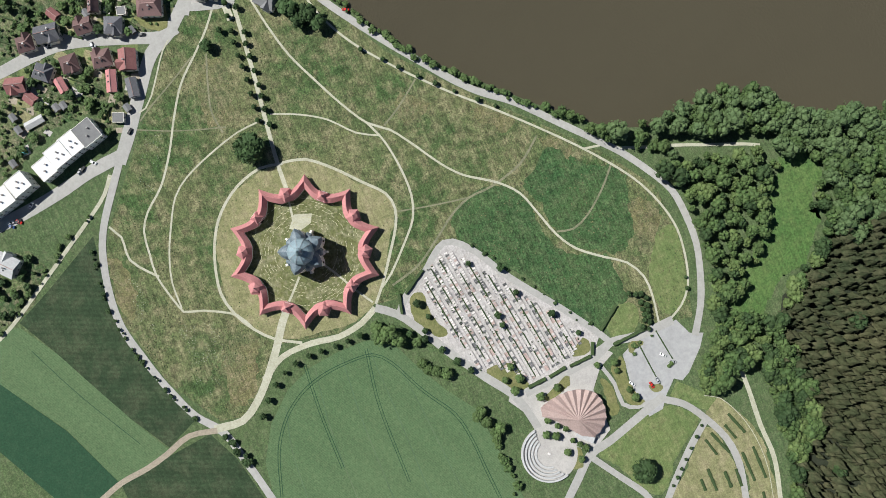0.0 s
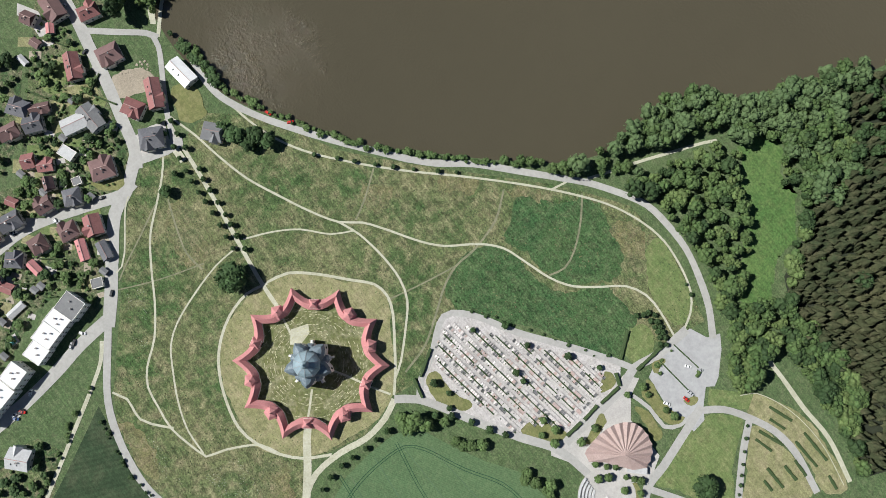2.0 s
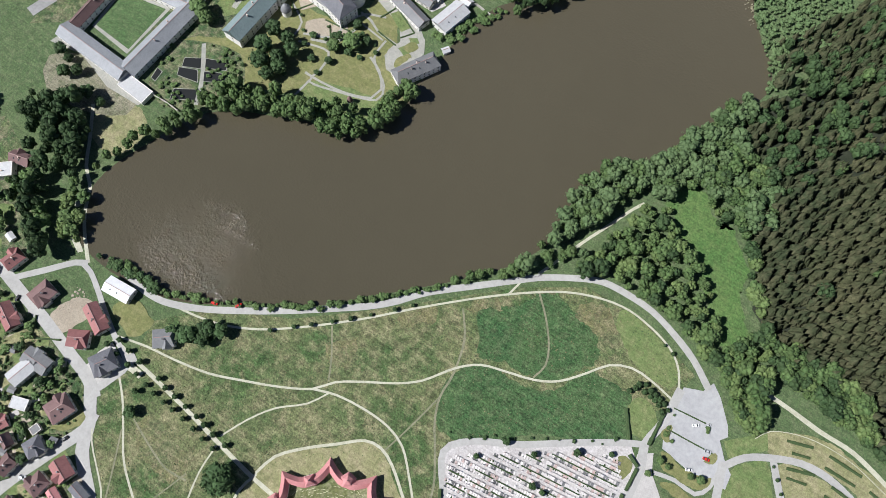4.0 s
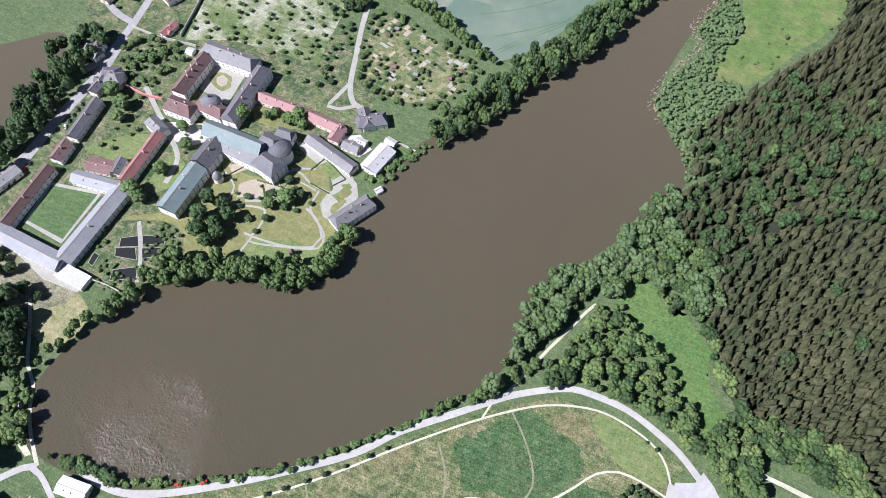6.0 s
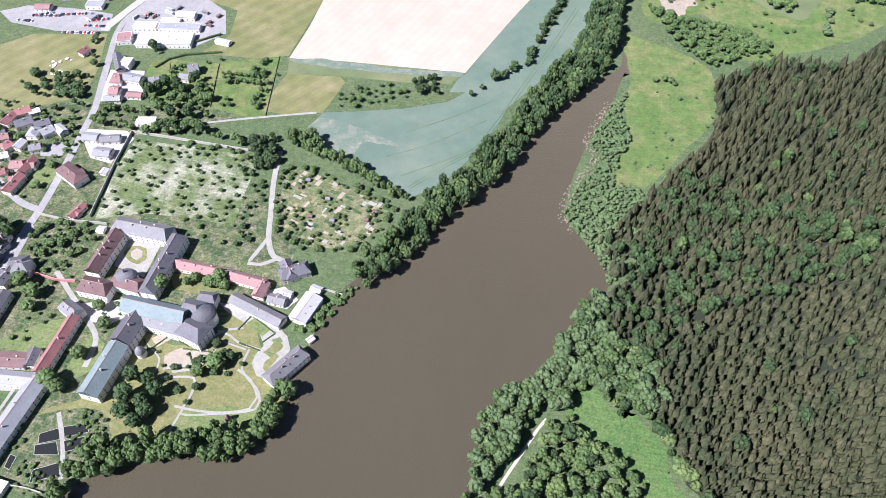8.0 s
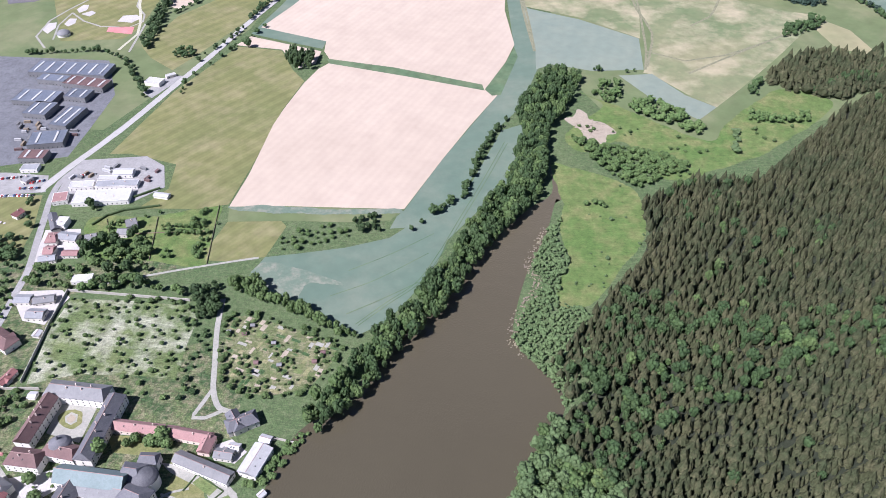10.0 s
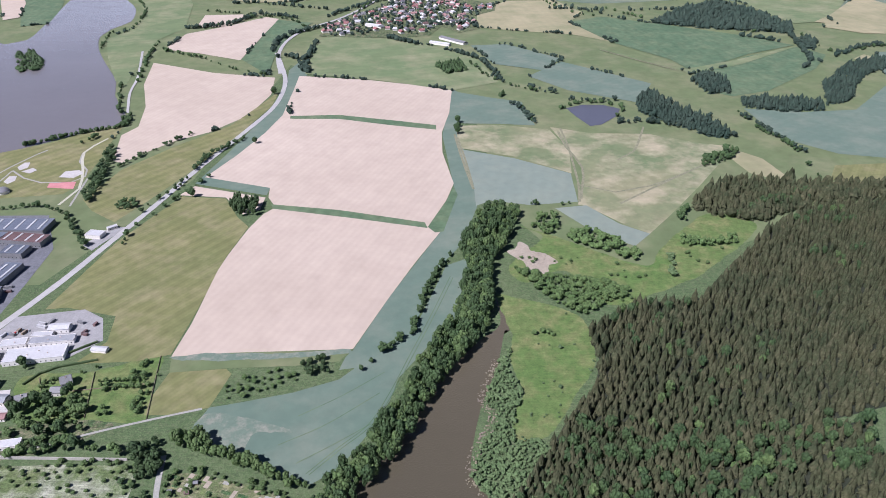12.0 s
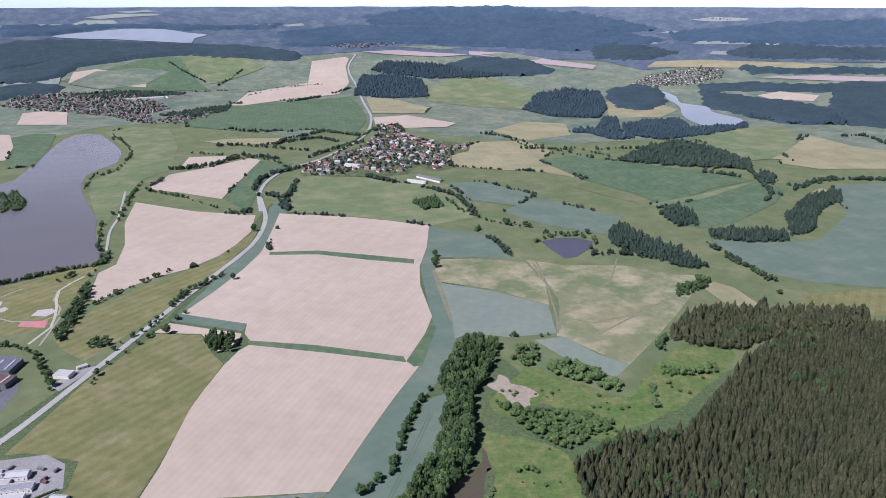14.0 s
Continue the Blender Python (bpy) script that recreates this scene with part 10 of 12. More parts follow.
for t5 in ([(-385.0, 239.7), (-370.6, 232.3), (-366.4, 221.0)], [(-261.9, 185.3), (-250.1, 185.5), (-259.0, 170.8), (-246.8, 168.8), (-241.3, 179.1), (-255.2, 159.7), (-241.3, 163.7), (-244.8, 154.5)], [(-315.1, 233.2), (-304.4, 220.7), (-317.8, 169.8), (-309.1, 165.8)], [(-245.2, 272.0), (-233.3, 272.8), (-238.7, 278.0)], [(-279.6, 261.8), (-308.8, 193.2), (-220.4, 199.4), (-211.6, 208.8)]):
    trees(t5, 13, 15 if len(t5) > 6 else 12, "dark" if len(t5) > 6 else "leaf", "tall old park tree with a full crown", "park trees", 0.2, "park_tree")
trees([(-223.4, 209.4), (-213.5, 207.9), (-210.2, 219.4), (-217.4, 224.6), (-204.1, 216.5), (-217.2, 188.9)], 7, 6, "dark", "small round garden tree", "garden trees", 0.2)
trees([(-165.6, 190.8), (-163.0, 196.6), (-164.7, 181.7), (-161.1, 202.1)], 9, 9, "leaf", "green tree at the water's edge", "", 0.2)


def clear(pts, margin=0.0):
    keep = np.ones(len(pts), bool)
    for x, y, r in FOOT:
        keep &= np.hypot(pts[:, 0] - x, pts[:, 1] - y) > r + margin
    return pts[keep]


GARDENS_A = [(-334.0, -59.1), (-299.8, -59.3), (-274.3, -64.4), (-238.4, -69.4), (-203.1, -79.2), (-193.3, -101.9), (-205.3, -139.6), (-215.1, -158.2)]
GARDENS_B = [(-199.5, -200.1), (-204.3, -175.6), (-199.7, -151.2), (-184.9, -116.1), (-172.9, -119.3), (-153.0, -135.4), (-141.6, -153.5), (-161.8, -156.2), (-161.6, -182.6), (-149.1, -206.7), (-144.9, -223.5)]
GARDENS_C = [(-247.8, -179.5), (-234.4, -147.7), (-217.0, -106.1), (-197.8, -110.6), (-208.3, -140.0), (-214.5, -163.7), (-212.4, -194.6)]
for g in (GARDENS_A, GARDENS_B, GARDENS_C):
    p = clear(scatter(g, 6.0), 0.5)
    low = clear(scatter(g, 3.6), -1.5)
    wood("garden_bushes", low[rng.uniform(0, 1, len(low)) < 0.55], LITE, 2.4, 1.9, LEAF, "green shrubs and vegetable beds in village gardens", "bushes")
    u = rng.uniform(0, 1, len(p))
    wood("garden_trees", p[u < 0.45], BROAD, 5.0, 4.6, LEAF, "green fruit trees and bushes in village gardens", "trees")
    wood("garden_trees", p[(u >= 0.45) & (u < 0.7)], BROAD, 5.5, 6, LEAF_DARK, "dark conifers and bushes in village gardens", "trees")
    for x, y in p[u > 0.93]:
        home([(x - 2, y), (x + 2, y + 1)], 3.2, SHEET_GREY, "small garden shed with a grey roof", 2.3, 0.8, wall=WOOD, chimneys=0, storeys=0, name="garden_shed", category="shed", group="garden sheds")
for g, ang in ((GARDENS_A, 30), (GARDENS_B, 50), (GARDENS_C, 50)):
    for x, y in clear(scatter(g, 17), 0):
        c, si = math.cos(radians(ang)), math.sin(radians(ang))
        q = rng.uniform(4, 8)
        if rng.uniform() < 0.5:
            c, si = -si, c
        clipped((x - c * q, y - si * q), (x + c * q, y + si * q), 0.5, 1.4, "dark clipped garden hedge")
for g in (GARDENS_A, GARDENS_B, GARDENS_C):
    near = [f for f in FOOT if inside(np.array([f[:2]]), g)[0] and f[2] > 6]
    for i, (x, y, r) in enumerate(near):
        a = radians(35 + 17 * (i % 3))
        for k, (mt, nm, lb) in enumerate(((PAVING, "terrace", "pale paved terrace beside a house"), (LAWN_FRESH, "garden_lawn", "small mown garden lawn"), (LAWN_DRY, "garden_lawn", "small dry garden lawn"), (SOIL, "vegetable_bed", "bare soil vegetable bed"))):
            if rng.uniform() < 0.25:
                continue
            q = a + k * math.pi / 2 + rng.uniform(-0.3, 0.3)
            cx, cy = x + (r + 1) * math.cos(q), y + (r + 1) * math.sin(q)
            w, d = rng.uniform(1.6, 3.0) * (1 if k in (0, 3) else 1.7), rng.uniform(2.0, 4.0) * (1 if k in (0, 3) else 1.5)
            c, si = math.cos(a), math.sin(a)
            patch(nm, [(cx + u * c * d - v * si * w, cy + u * si * d + v * c * w) for u, v in ((-1, -1), (1, -1), (1, 1), (-1, 1))], mt, 3 + 0.5 * k, lb, category="garden" if k else "paving")
patch("pool_rim", [(-159.2, -205.4), (-158.7, -198.9), (-152.7, -199.2), (-152.6, -206.0)], PAVING, 5, "pale paved rim of a garden pool", category="paving")
patch("garden_pool", [(-157.7, -204.5), (-157.3, -200.2), (-153.6, -200.3), (-153.6, -204.8)], surf("pool_water", (0.12, 0.40, 0.42), (0.14, 0.44, 0.46), None, 0.2, 1.0, rough=0.15, spec=0.5), 8, "small turquoise garden pool", category="pool")
patch("building_plot", [(-253.1, -57.5), (-250.5, -42.0), (-241.2, -35.8), (-231.4, -39.6), (-233.7, -49.6), (-240.0, -63.2)], SOIL, 5, "bare sandy building plot", True, "ground")
patch("garden_ground", GARDENS_A, GARDEN, 1, "patchy village gardens", category="garden")
patch("garden_ground", GARDENS_C, GARDEN, 1, "patchy village gardens", category="garden")
patch("garden_ground", GARDENS_B, GARDEN, 1, "patchy village gardens", category="garden")

# ---- vehicles ----
PAINTS = [surf(n, c, c, None, 1, 4, rough=0.25, spec=0.5, grain=0.02) for n, c in
          (("white_paint", (0.75, 0.75, 0.75)), ("silver_paint", (0.4, 0.41, 0.42)), ("black_paint", (0.02, 0.02, 0.022)), ("red_paint", (0.5, 0.03, 0.02)), ("blue_paint", (0.04, 0.08, 0.2)))]
COLOUR = ("white", "silver", "black", "red", "blue")


def car_model(k):
    ob = new("car")

    def shell(rows, material, nm):
        bm = bmesh.new()
        rings = []
        for x, w, z0, z1 in rows:
            rings.append([bm.verts.new((x, y, z)) for y, z in ((-w, z0), (w, z0), (w * 0.95, z1), (-w * 0.95, z1))])
        for a, b in zip(rings, rings[1:]):
            for j in range(4):
                bm.faces.new((a[j], a[(j + 1) % 4], b[(j + 1) % 4], b[j]))
        bm.faces.new(rings[0])
        bm.faces.new(rings[-1])
        part(nm, bm, material, ob)
    shell([(-2.15, 0.78, 0.35, 0.75), (-1.9, 0.88, 0.28, 0.92), (0.9, 0.9, 0.28, 0.95), (1.9, 0.86, 0.3, 0.8), (2.15, 0.7, 0.38, 0.62)], PAINTS[k], "body")
    shell([(-1.7, 0.78, 0.9, 0.96), (-1.3, 0.72, 0.9, 1.4), (0.3, 0.72, 0.9, 1.45), (1.1, 0.78, 0.9, 0.98)], GLASS, "cabin")
    shell([(-1.2, 0.66, 1.4, 1.46), (0.25, 0.66, 1.42, 1.5)], PAINTS[k], "roof")
    for x in (-1.35, 1.35):
        for y in (-0.82, 0.82):
            bm = bmesh.new()
            bmesh.ops.create_cone(bm, cap_ends=True, segments=10, radius1=0.32, radius2=0.32, depth=0.2, matrix=Matrix.Translation((x, y, 0.32)) @ Matrix.Rotation(math.pi / 2, 4, "X"))
            part("wheel", bm, RUBBER, ob)
    return tagged(ob, f"{COLOUR[k]} car parked on pale asphalt", "car", "parked cars")


CARS = []


def park(at, turn, k):
    x, y = at
    m = pose(x, y, 0.28, 0, 0, turn)
    old = [c for c in CARS if c[0] == k]
    if old:
        return copy_thing(old[0][1], m)
    ob = car_model(k)
    ob.matrix_world = m
    CARS.append((k, ob))
    return ob


for at, turn, k in zip([(133.1, 98.3), (131.9, 102.8), (118.6, 112.4), (125.0, 116.4), (127.4, 87.1), (-193.9, -107.7), (-199.2, -138.3), (-209.7, -163.1), (-212.6, -166.4), (-118.1, -227.5), (-117.1, -222.6), (-141.5, -138.1), (-159.2, 14.7)], (10, 10, 40, 60, 30, 70, 60, 80, 60, 90, 90, 130, 60), (3, 1, 0, 1, 0, 2, 1, 0, 0, 0, 2, 2, 3)):
    park(at, turn, k)
for at, turn, k in zip([(-333.9, -49.7), (-324.6, -50.2), (-311.6, -53.1), (-278.2, -60.1), (-172.8, 7.2)], (100, 100, 100, 100, 20), (0, 2, 0, 2, 3)):
    park(at, turn, k)
row = [(-534.6, 539.7), (-498.5, 545.4), (-520.0, 563.1), (-503.6, 569.2), (-581.5, 558.9), (-558.4, 571.0)]
for a, b, n in ((row[0], row[1], 14), (row[2], row[3], 8), (row[4], row[5], 9)):
    for i in range(n):
        if rng.uniform() < 0.85:
            park((a[0] + (b[0] - a[0]) * i / n, a[1] + (b[1] - a[1]) * i / n), 95 + rng.uniform(-4, 4), int(rng.integers(0, 5)))
for a, b in (([(-401.2, 198.6), (-403.3, 228.0)]), ([(-404.7, 137.2), (-403.7, 165.5)])):
    for i in range(5):
        park((a[0] + (b[0] - a[0]) * i / 5, a[1] + (b[1] - a[1]) * i / 5), 130 + rng.uniform(-5, 5), int(rng.integers(0, 5)))

# ---- the town's edge: yards, works, shops ----
patch("car_park", [(-621.8, 557.8), (-598.4, 574.5), (-547.7, 581.3), (-500.6, 581.7), (-487.9, 553.1), (-542.6, 539.8), (-597.6, 542.2)], TOWN_ASPHALT, 5, "large pale asphalt car park", category="car park")
patch("works_yard", [(-472.2, 536.6), (-482.5, 591.5), (-478.0, 614.9), (-411.5, 631.0), (-384.5, 615.3), (-367.5, 577.0), (-391.3, 546.2), (-436.4, 535.3)], TOWN_ASPHALT, 5, "pale works yard", category="yard")
patch("meadow", [(-585.4, 504.3), (-562.8, 529.8), (-488.2, 547.9), (-467.4, 494.4), (-458.0, 452.0), (-496.0, 425.9), (-524.6, 414.8)], HAY, 2, "mown yellow-green meadow at the town's edge", category="meadow")


def car_row(a, b, n, k):
    """Parked cars side by side, with a gap here and there."""
    a, b = Vector(a), Vector(b)
    turn = math.degrees(math.atan2(b.y - a.y, b.x - a.x)) + 90
    for i in range(n):
        if (i * 7 + k) % 6:
            park(tuple(a.lerp(b, (i + 0.5) / n)), turn, (i * 3 + k) % 5)



home([(-370.6, 561.0), (-354.9, 559.6)], 7, SHEET_WHITE, "low white field barn", eave=3, rise=1.2, chimneys=0, storeys=0, name="barn", category="barn")
home([(-422.1, 357.3), (-396.6, 345.3)], 14, TILE_BROWN, "large house with a dark brown hipped roof", hip=0.8, eave=6)
home([(-385.2, 308.1), (-381.8, 323.0)], 7, TILE_RED, "small house with a red roof", eave=3.5, rise=2)
home([(-449.1, 542.5), (-393.9, 554.8)], 21, SHEET_WHITE, "long white flat-roofed shop hall", eave=5, rise=0, flat=True, wall=WHITE_WALL, chimneys=3, name="shop_hall", category="hall")
home([(-464.7, 562.9), (-441.1, 568.6)], 11, SHEET_WHITE, "low white flat-roofed store building", eave=4.5, rise=0, flat=True, wall=WHITE_WALL, chimneys=1, name="store", category="hall")
home([(-438.3, 568.2), (-395.4, 576.5)], 11, SHEET_PALE, "long pale grey flat-roofed store building", eave=4.5, rise=0, flat=True, wall=WHITE_WALL, chimneys=2, name="store", category="hall")
home([(-429.5, 591.9), (-409.2, 594.6)], 11, SHEET_WHITE, "white works hall with a low roof", eave=5, rise=1.6, wall=WHITE_WALL, chimneys=0, name="hall", category="hall")
home([(-442.2, 580.3), (-422.1, 583.1)], 7, SHEET_WHITE, "low white flat-roofed lean-to in the works yard", eave=3.5, rise=0, flat=True, wall=WHITE_WALL, chimneys=0, name="lean_to", category="shed")
home([(-470.4, 539.1), (-457.3, 544.2)], 16, TILE_ROSE, "low shop building with a pinkish red flat roof", eave=4.5, rise=0, flat=True, wall=WHITE_WALL, chimneys=1, name="shop", category="shop")
home([(-445.2, 502.4), (-435.1, 503.0)], 13, SHEET_WHITE, "white flat-roofed house by the street", eave=6, rise=0, flat=True, wall=WHITE_WALL, chimneys=1)
home([(-456.4, 513.3), (-440.4, 491.0)], 8, TILE_GREY, "dark-roofed wing of a white house", eave=5, rise=2.4, chimneys=1)
home([(-442.0, 477.7), (-431.9, 480.1)], 15, TILE_ROSE, "street house with a faded rose roof", eave=5, rise=2.6, hip=0.3, chimneys=2)
home([(-433.2, 483.9), (-413.5, 483.3)], 11, SHEET_PALE, "courtyard house with a pale grey roof", eave=4.5, rise=2.0, chimneys=1)
home([(-405.3, 483.1), (-396.0, 487.1)], 10, SHEET_GREY, "garden house with a blue-grey roof", eave=4.5, rise=3.0, chimneys=1)
home([(-434.2, 460.8), (-425.4, 462.1)], 12, TILE_ROSE, "street house with a greyish rose roof", eave=5, rise=2.8, chimneys=1)
home([(-433.7, 449.3), (-419.6, 453.5)], 8, SHEET_PALE, "long low street house with a pale roof", eave=4, rise=2.2, chimneys=1)
home([(-416.8, 460.7), (-402.4, 462.4)], 8, TILE_ROSE, "low outbuilding with a patched rose roof", eave=3.5, rise=1.6, chimneys=0, name="outbuilding", category="building")
home([(-375.4, 507.3), (-366.9, 512.1)], 12, SHEET_GREY, "country house with a blue-grey gable roof", eave=6, rise=3.6, chimneys=1)
home([(-378.7, 496.6), (-369.3, 497.1)], 9, SHEET_GREY, "lower wing of a country house", eave=4.5, rise=3.0, chimneys=0)
home([(-389.9, 428.1), (-372.6, 432.3)], 9, SHEET_WHITE, "low white flat-roofed building among trees", eave=3.5, rise=0, flat=True, wall=WHITE_WALL, chimneys=0)
home([(-505.2, 394.5), (-503.5, 409.3)], 9, TILE_RED, "old house with a red tiled roof", eave=5, rise=3.2, chimneys=1)
home([(-504.5, 409.1), (-492.0, 418.6)], 9, TILE_RED, "long house with a dark red roof", eave=5, rise=3.2, chimneys=2)
home([(-493.6, 395.9), (-482.5, 406.5)], 11, TILE_GREY, "house with a grey slate roof", eave=5, rise=3.0, chimneys=1)
home([(-492.0, 415.0), (-484.6, 420.8)], 7, SHEET_WHITE, "small house with a white sheet roof", eave=4, rise=1.8, chimneys=0)
home([(-476.1, 400.1), (-465.6, 408.2)], 9, TILE_GREY, "house with a weathered grey roof", eave=5, rise=3.0, chimneys=1)
home([(-471.2, 385.5), (-473.1, 397.4)], 10, SHEET_PALE, "house with a pale grey hipped roof", eave=4.5, rise=2.4, hip=0.5, chimneys=1)
home([(-464.1, 391.0), (-457.4, 400.4)], 10, SHEET_PALE, "house with a pale roof and a chimney", eave=5, rise=2.6, chimneys=2)
home([(-456.4, 403.4), (-445.4, 397.5)], 8, SHEET_WHITE, "small white house with a sheet roof", eave=4.5, rise=2.0, chimneys=0)
home([(-475.8, 369.3), (-474.6, 379.3)], 8, SHEET_WHITE, "small white house with a pale gable roof", eave=4.5, rise=2.4, chimneys=0)
home([(-487.4, 366.5), (-482.5, 375.2)], 10, TILE_RED, "house with a red hipped roof", eave=5, rise=3.2, hip=0.5, chimneys=1)
home([(-467.8, 348.9), (-455.3, 353.3)], 10, TILE_ROSE, "house with a pinkish hipped roof", eave=5, rise=3.0, hip=0.4, chimneys=1)
home([(-452.9, 343.1), (-451.5, 361.2)], 8, TILE_RED, "long house with a bright red gable roof", eave=5, rise=3.2, chimneys=1)
home([(-450.3, 353.3), (-446.4, 354.2)], 7, TILE_ROSE, "short wing with a rose roof", eave=4.5, rise=2.6, chimneys=0)
home([(-452.5, 319.9), (-451.3, 340.7)], 9, TILE_RED, "long street house with a red roof", eave=5, rise=3.2, chimneys=2)
home([(-425.9, 397.6), (-412.2, 399.3)], 10, SHEET_PALE, "low workshop with a pale roof", eave=4, rise=1.8, chimneys=0, name="workshop", category="building")
home([(-408.9, 397.6), (-392.4, 403.1)], 9, SHEET_GREY, "long low workshop with a grey roof", eave=4, rise=2.0, chimneys=1, name="workshop", category="building")
home([(-405.0, 381.8), (-390.3, 383.1)], 11, SHEET_PALE, "yard building with a pale grey roof", eave=4.5, rise=2.4, chimneys=1, name="workshop", category="building")
home([(-385.8, 359.4), (-385.6, 365.8)], 6, SHEET_WHITE, "small white shed by the orchard wall", eave=2.8, rise=1.0, chimneys=0, storeys=0, name="shed", category="shed")
home([(-534.0, 587.7), (-516.2, 590.9)], 11, SHEET_PALE, "flat-roofed pavilion at the car park", eave=4, rise=0, flat=True, wall=WHITE_WALL, chimneys=0, name="pavilion", category="building")
home([(-584.6, 570.5), (-568.6, 573.3)], 10, TILE_ROSE, "small shop with a reddish roof at the car park", eave=4, rise=2, chimneys=0, name="shop", category="shop")
patch("yard", [(-438.5, 408.9), (-394.1, 416.4), (-382.4, 408.4), (-387.1, 374.4), (-408.2, 376.6), (-422.7, 391.8)], PAVING, 5, "pale paved house yard", category="yard")
patch("yard", [(-454.1, 493.9), (-420.5, 500.2), (-401.9, 460.4), (-440.1, 447.8), (-447.8, 471.9)], PAVING, 5, "pale paved court of the street houses", category="yard")
patch("yard", [(-459.4, 377.7), (-444.3, 391.9), (-434.7, 383.6), (-434.3, 371.8), (-452.6, 368.9)], TOWN_ASPHALT, 4, "pale yard between the old houses", category="yard")
patch("garden_lawn", [(-450.7, 352.0), (-433.3, 357.6), (-426.6, 345.1), (-436.2, 334.5), (-445.5, 340.5)], LAWN_FRESH, 3, "mown garden lawn", True, "lawn")
car_row((-580.3, 559.2), (-552.7, 564.9), 14, 0)
car_row((-556.2, 566.2), (-527.2, 575.3), 13, 1)
car_row((-518.3, 563.5), (-499.4, 572.4), 10, 2)
car_row((-518.7, 555.0), (-494.4, 558.8), 10, 3)
car_row((-534.1, 538.9), (-496.3, 546.0), 22, 4)
car_row((-594.3, 547.3), (-575.6, 549.7), 6, 5)
car_row((-472.7, 583.1), (-450.7, 590.6), 11, 6)
wood("street_trees", np.array([(-492.3, 528.8), (-492.4, 534.7), (-479.8, 508.4), (-471.1, 495.4), (-468.3, 477.7), (-469.8, 466.7), (-467.9, 458.3), (-473.0, 446.7), (-459.3, 438.9), (-449.4, 437.2), (-455.4, 427.4), (-473.1, 427.3)]), BROAD, 8, 9, LEAF_DARK, "dark round trees along the town street", "trees")
wood("street_trees", np.array([(-425.7, 533.0), (-420.8, 528.4), (-382.9, 478.8), (-373.3, 481.1), (-363.2, 474.8), (-354.3, 468.4), (-347.9, 457.4), (-344.7, 445.8), (-338.5, 435.3), (-361.6, 441.8), (-359.8, 430.2), (-330.9, 425.3), (-353.5, 419.9), (-347.4, 424.5), (-324.1, 428.5), (-362.7, 492.4), (-360.9, 497.3), (-402.1, 469.8), (-394.9, 467.2), (-395.9, 460.1), (-388.9, 473.0)]), BROAD, 8, 15, LEAF_DARK, "tall dark trees in the fenced gardens", "trees")
wood("rockery", scatter([(-518.2, 484.1), (-517.7, 495.5), (-499.9, 501.7), (-489.4, 496.6), (-503.6, 495.1), (-508.6, 480.8), (-493.6, 480.7), (-506.9, 472.1)], 5.0), LUMP, 3.4, 1.2, STONE, "pale rocks of a small rock garden", "rocks")
clipped((-412.2, 506.8), (-404.8, 522.7), 1.0, 2.2, "tall dark green boundary hedge")
clipped((-404.8, 522.7), (-391.5, 533.5), 1.0, 2.2, "tall dark green boundary hedge")
clipped((-391.5, 533.5), (-358.5, 545.4), 1.0, 2.2, "tall dark green boundary hedge")
clipped((-410.1, 479.2), (-393.8, 488.5), 1.0, 2.2, "tall dark green boundary hedge")
clipped((-393.8, 488.5), (-374.2, 497.7), 1.0, 2.2, "tall dark green boundary hedge")
clipped((-392.3, 554.9), (-371.3, 574.1), 1.0, 2.2, "tall dark green boundary hedge")
home([(-402.2, 250.3), (-389.0, 256.3)], 13, TILE_GREY, "large house with a slate hipped roof", hip=0.6, eave=7)
home([(-422.5, 265.6), (-424.9, 278.8)], 9, TILE_GREY, "house with a dark slate roof")
home([(-357.4, 302.3), (-351.4, 302.5)], 6, SHEET_WHITE, "white garden greenhouse beside the orchard", eave=2.5, rise=1, chimneys=0, storeys=0, name="greenhouse", category="greenhouse")
FACTORY_ROOF = surf("dark_sheet_roof", (0.10, 0.118, 0.15), (0.145, 0.165, 0.20), (0.08, 0.09, 0.11), 0.05, 0.3, rough=0.6, spec=0.4, rand=0.2)
WORKS_GROUND = surf("works_asphalt", (0.12, 0.125, 0.138), (0.16, 0.165, 0.18), (0.095, 0.098, 0.108), 0.03, 0.15, amount=0.7, grain=0.15)
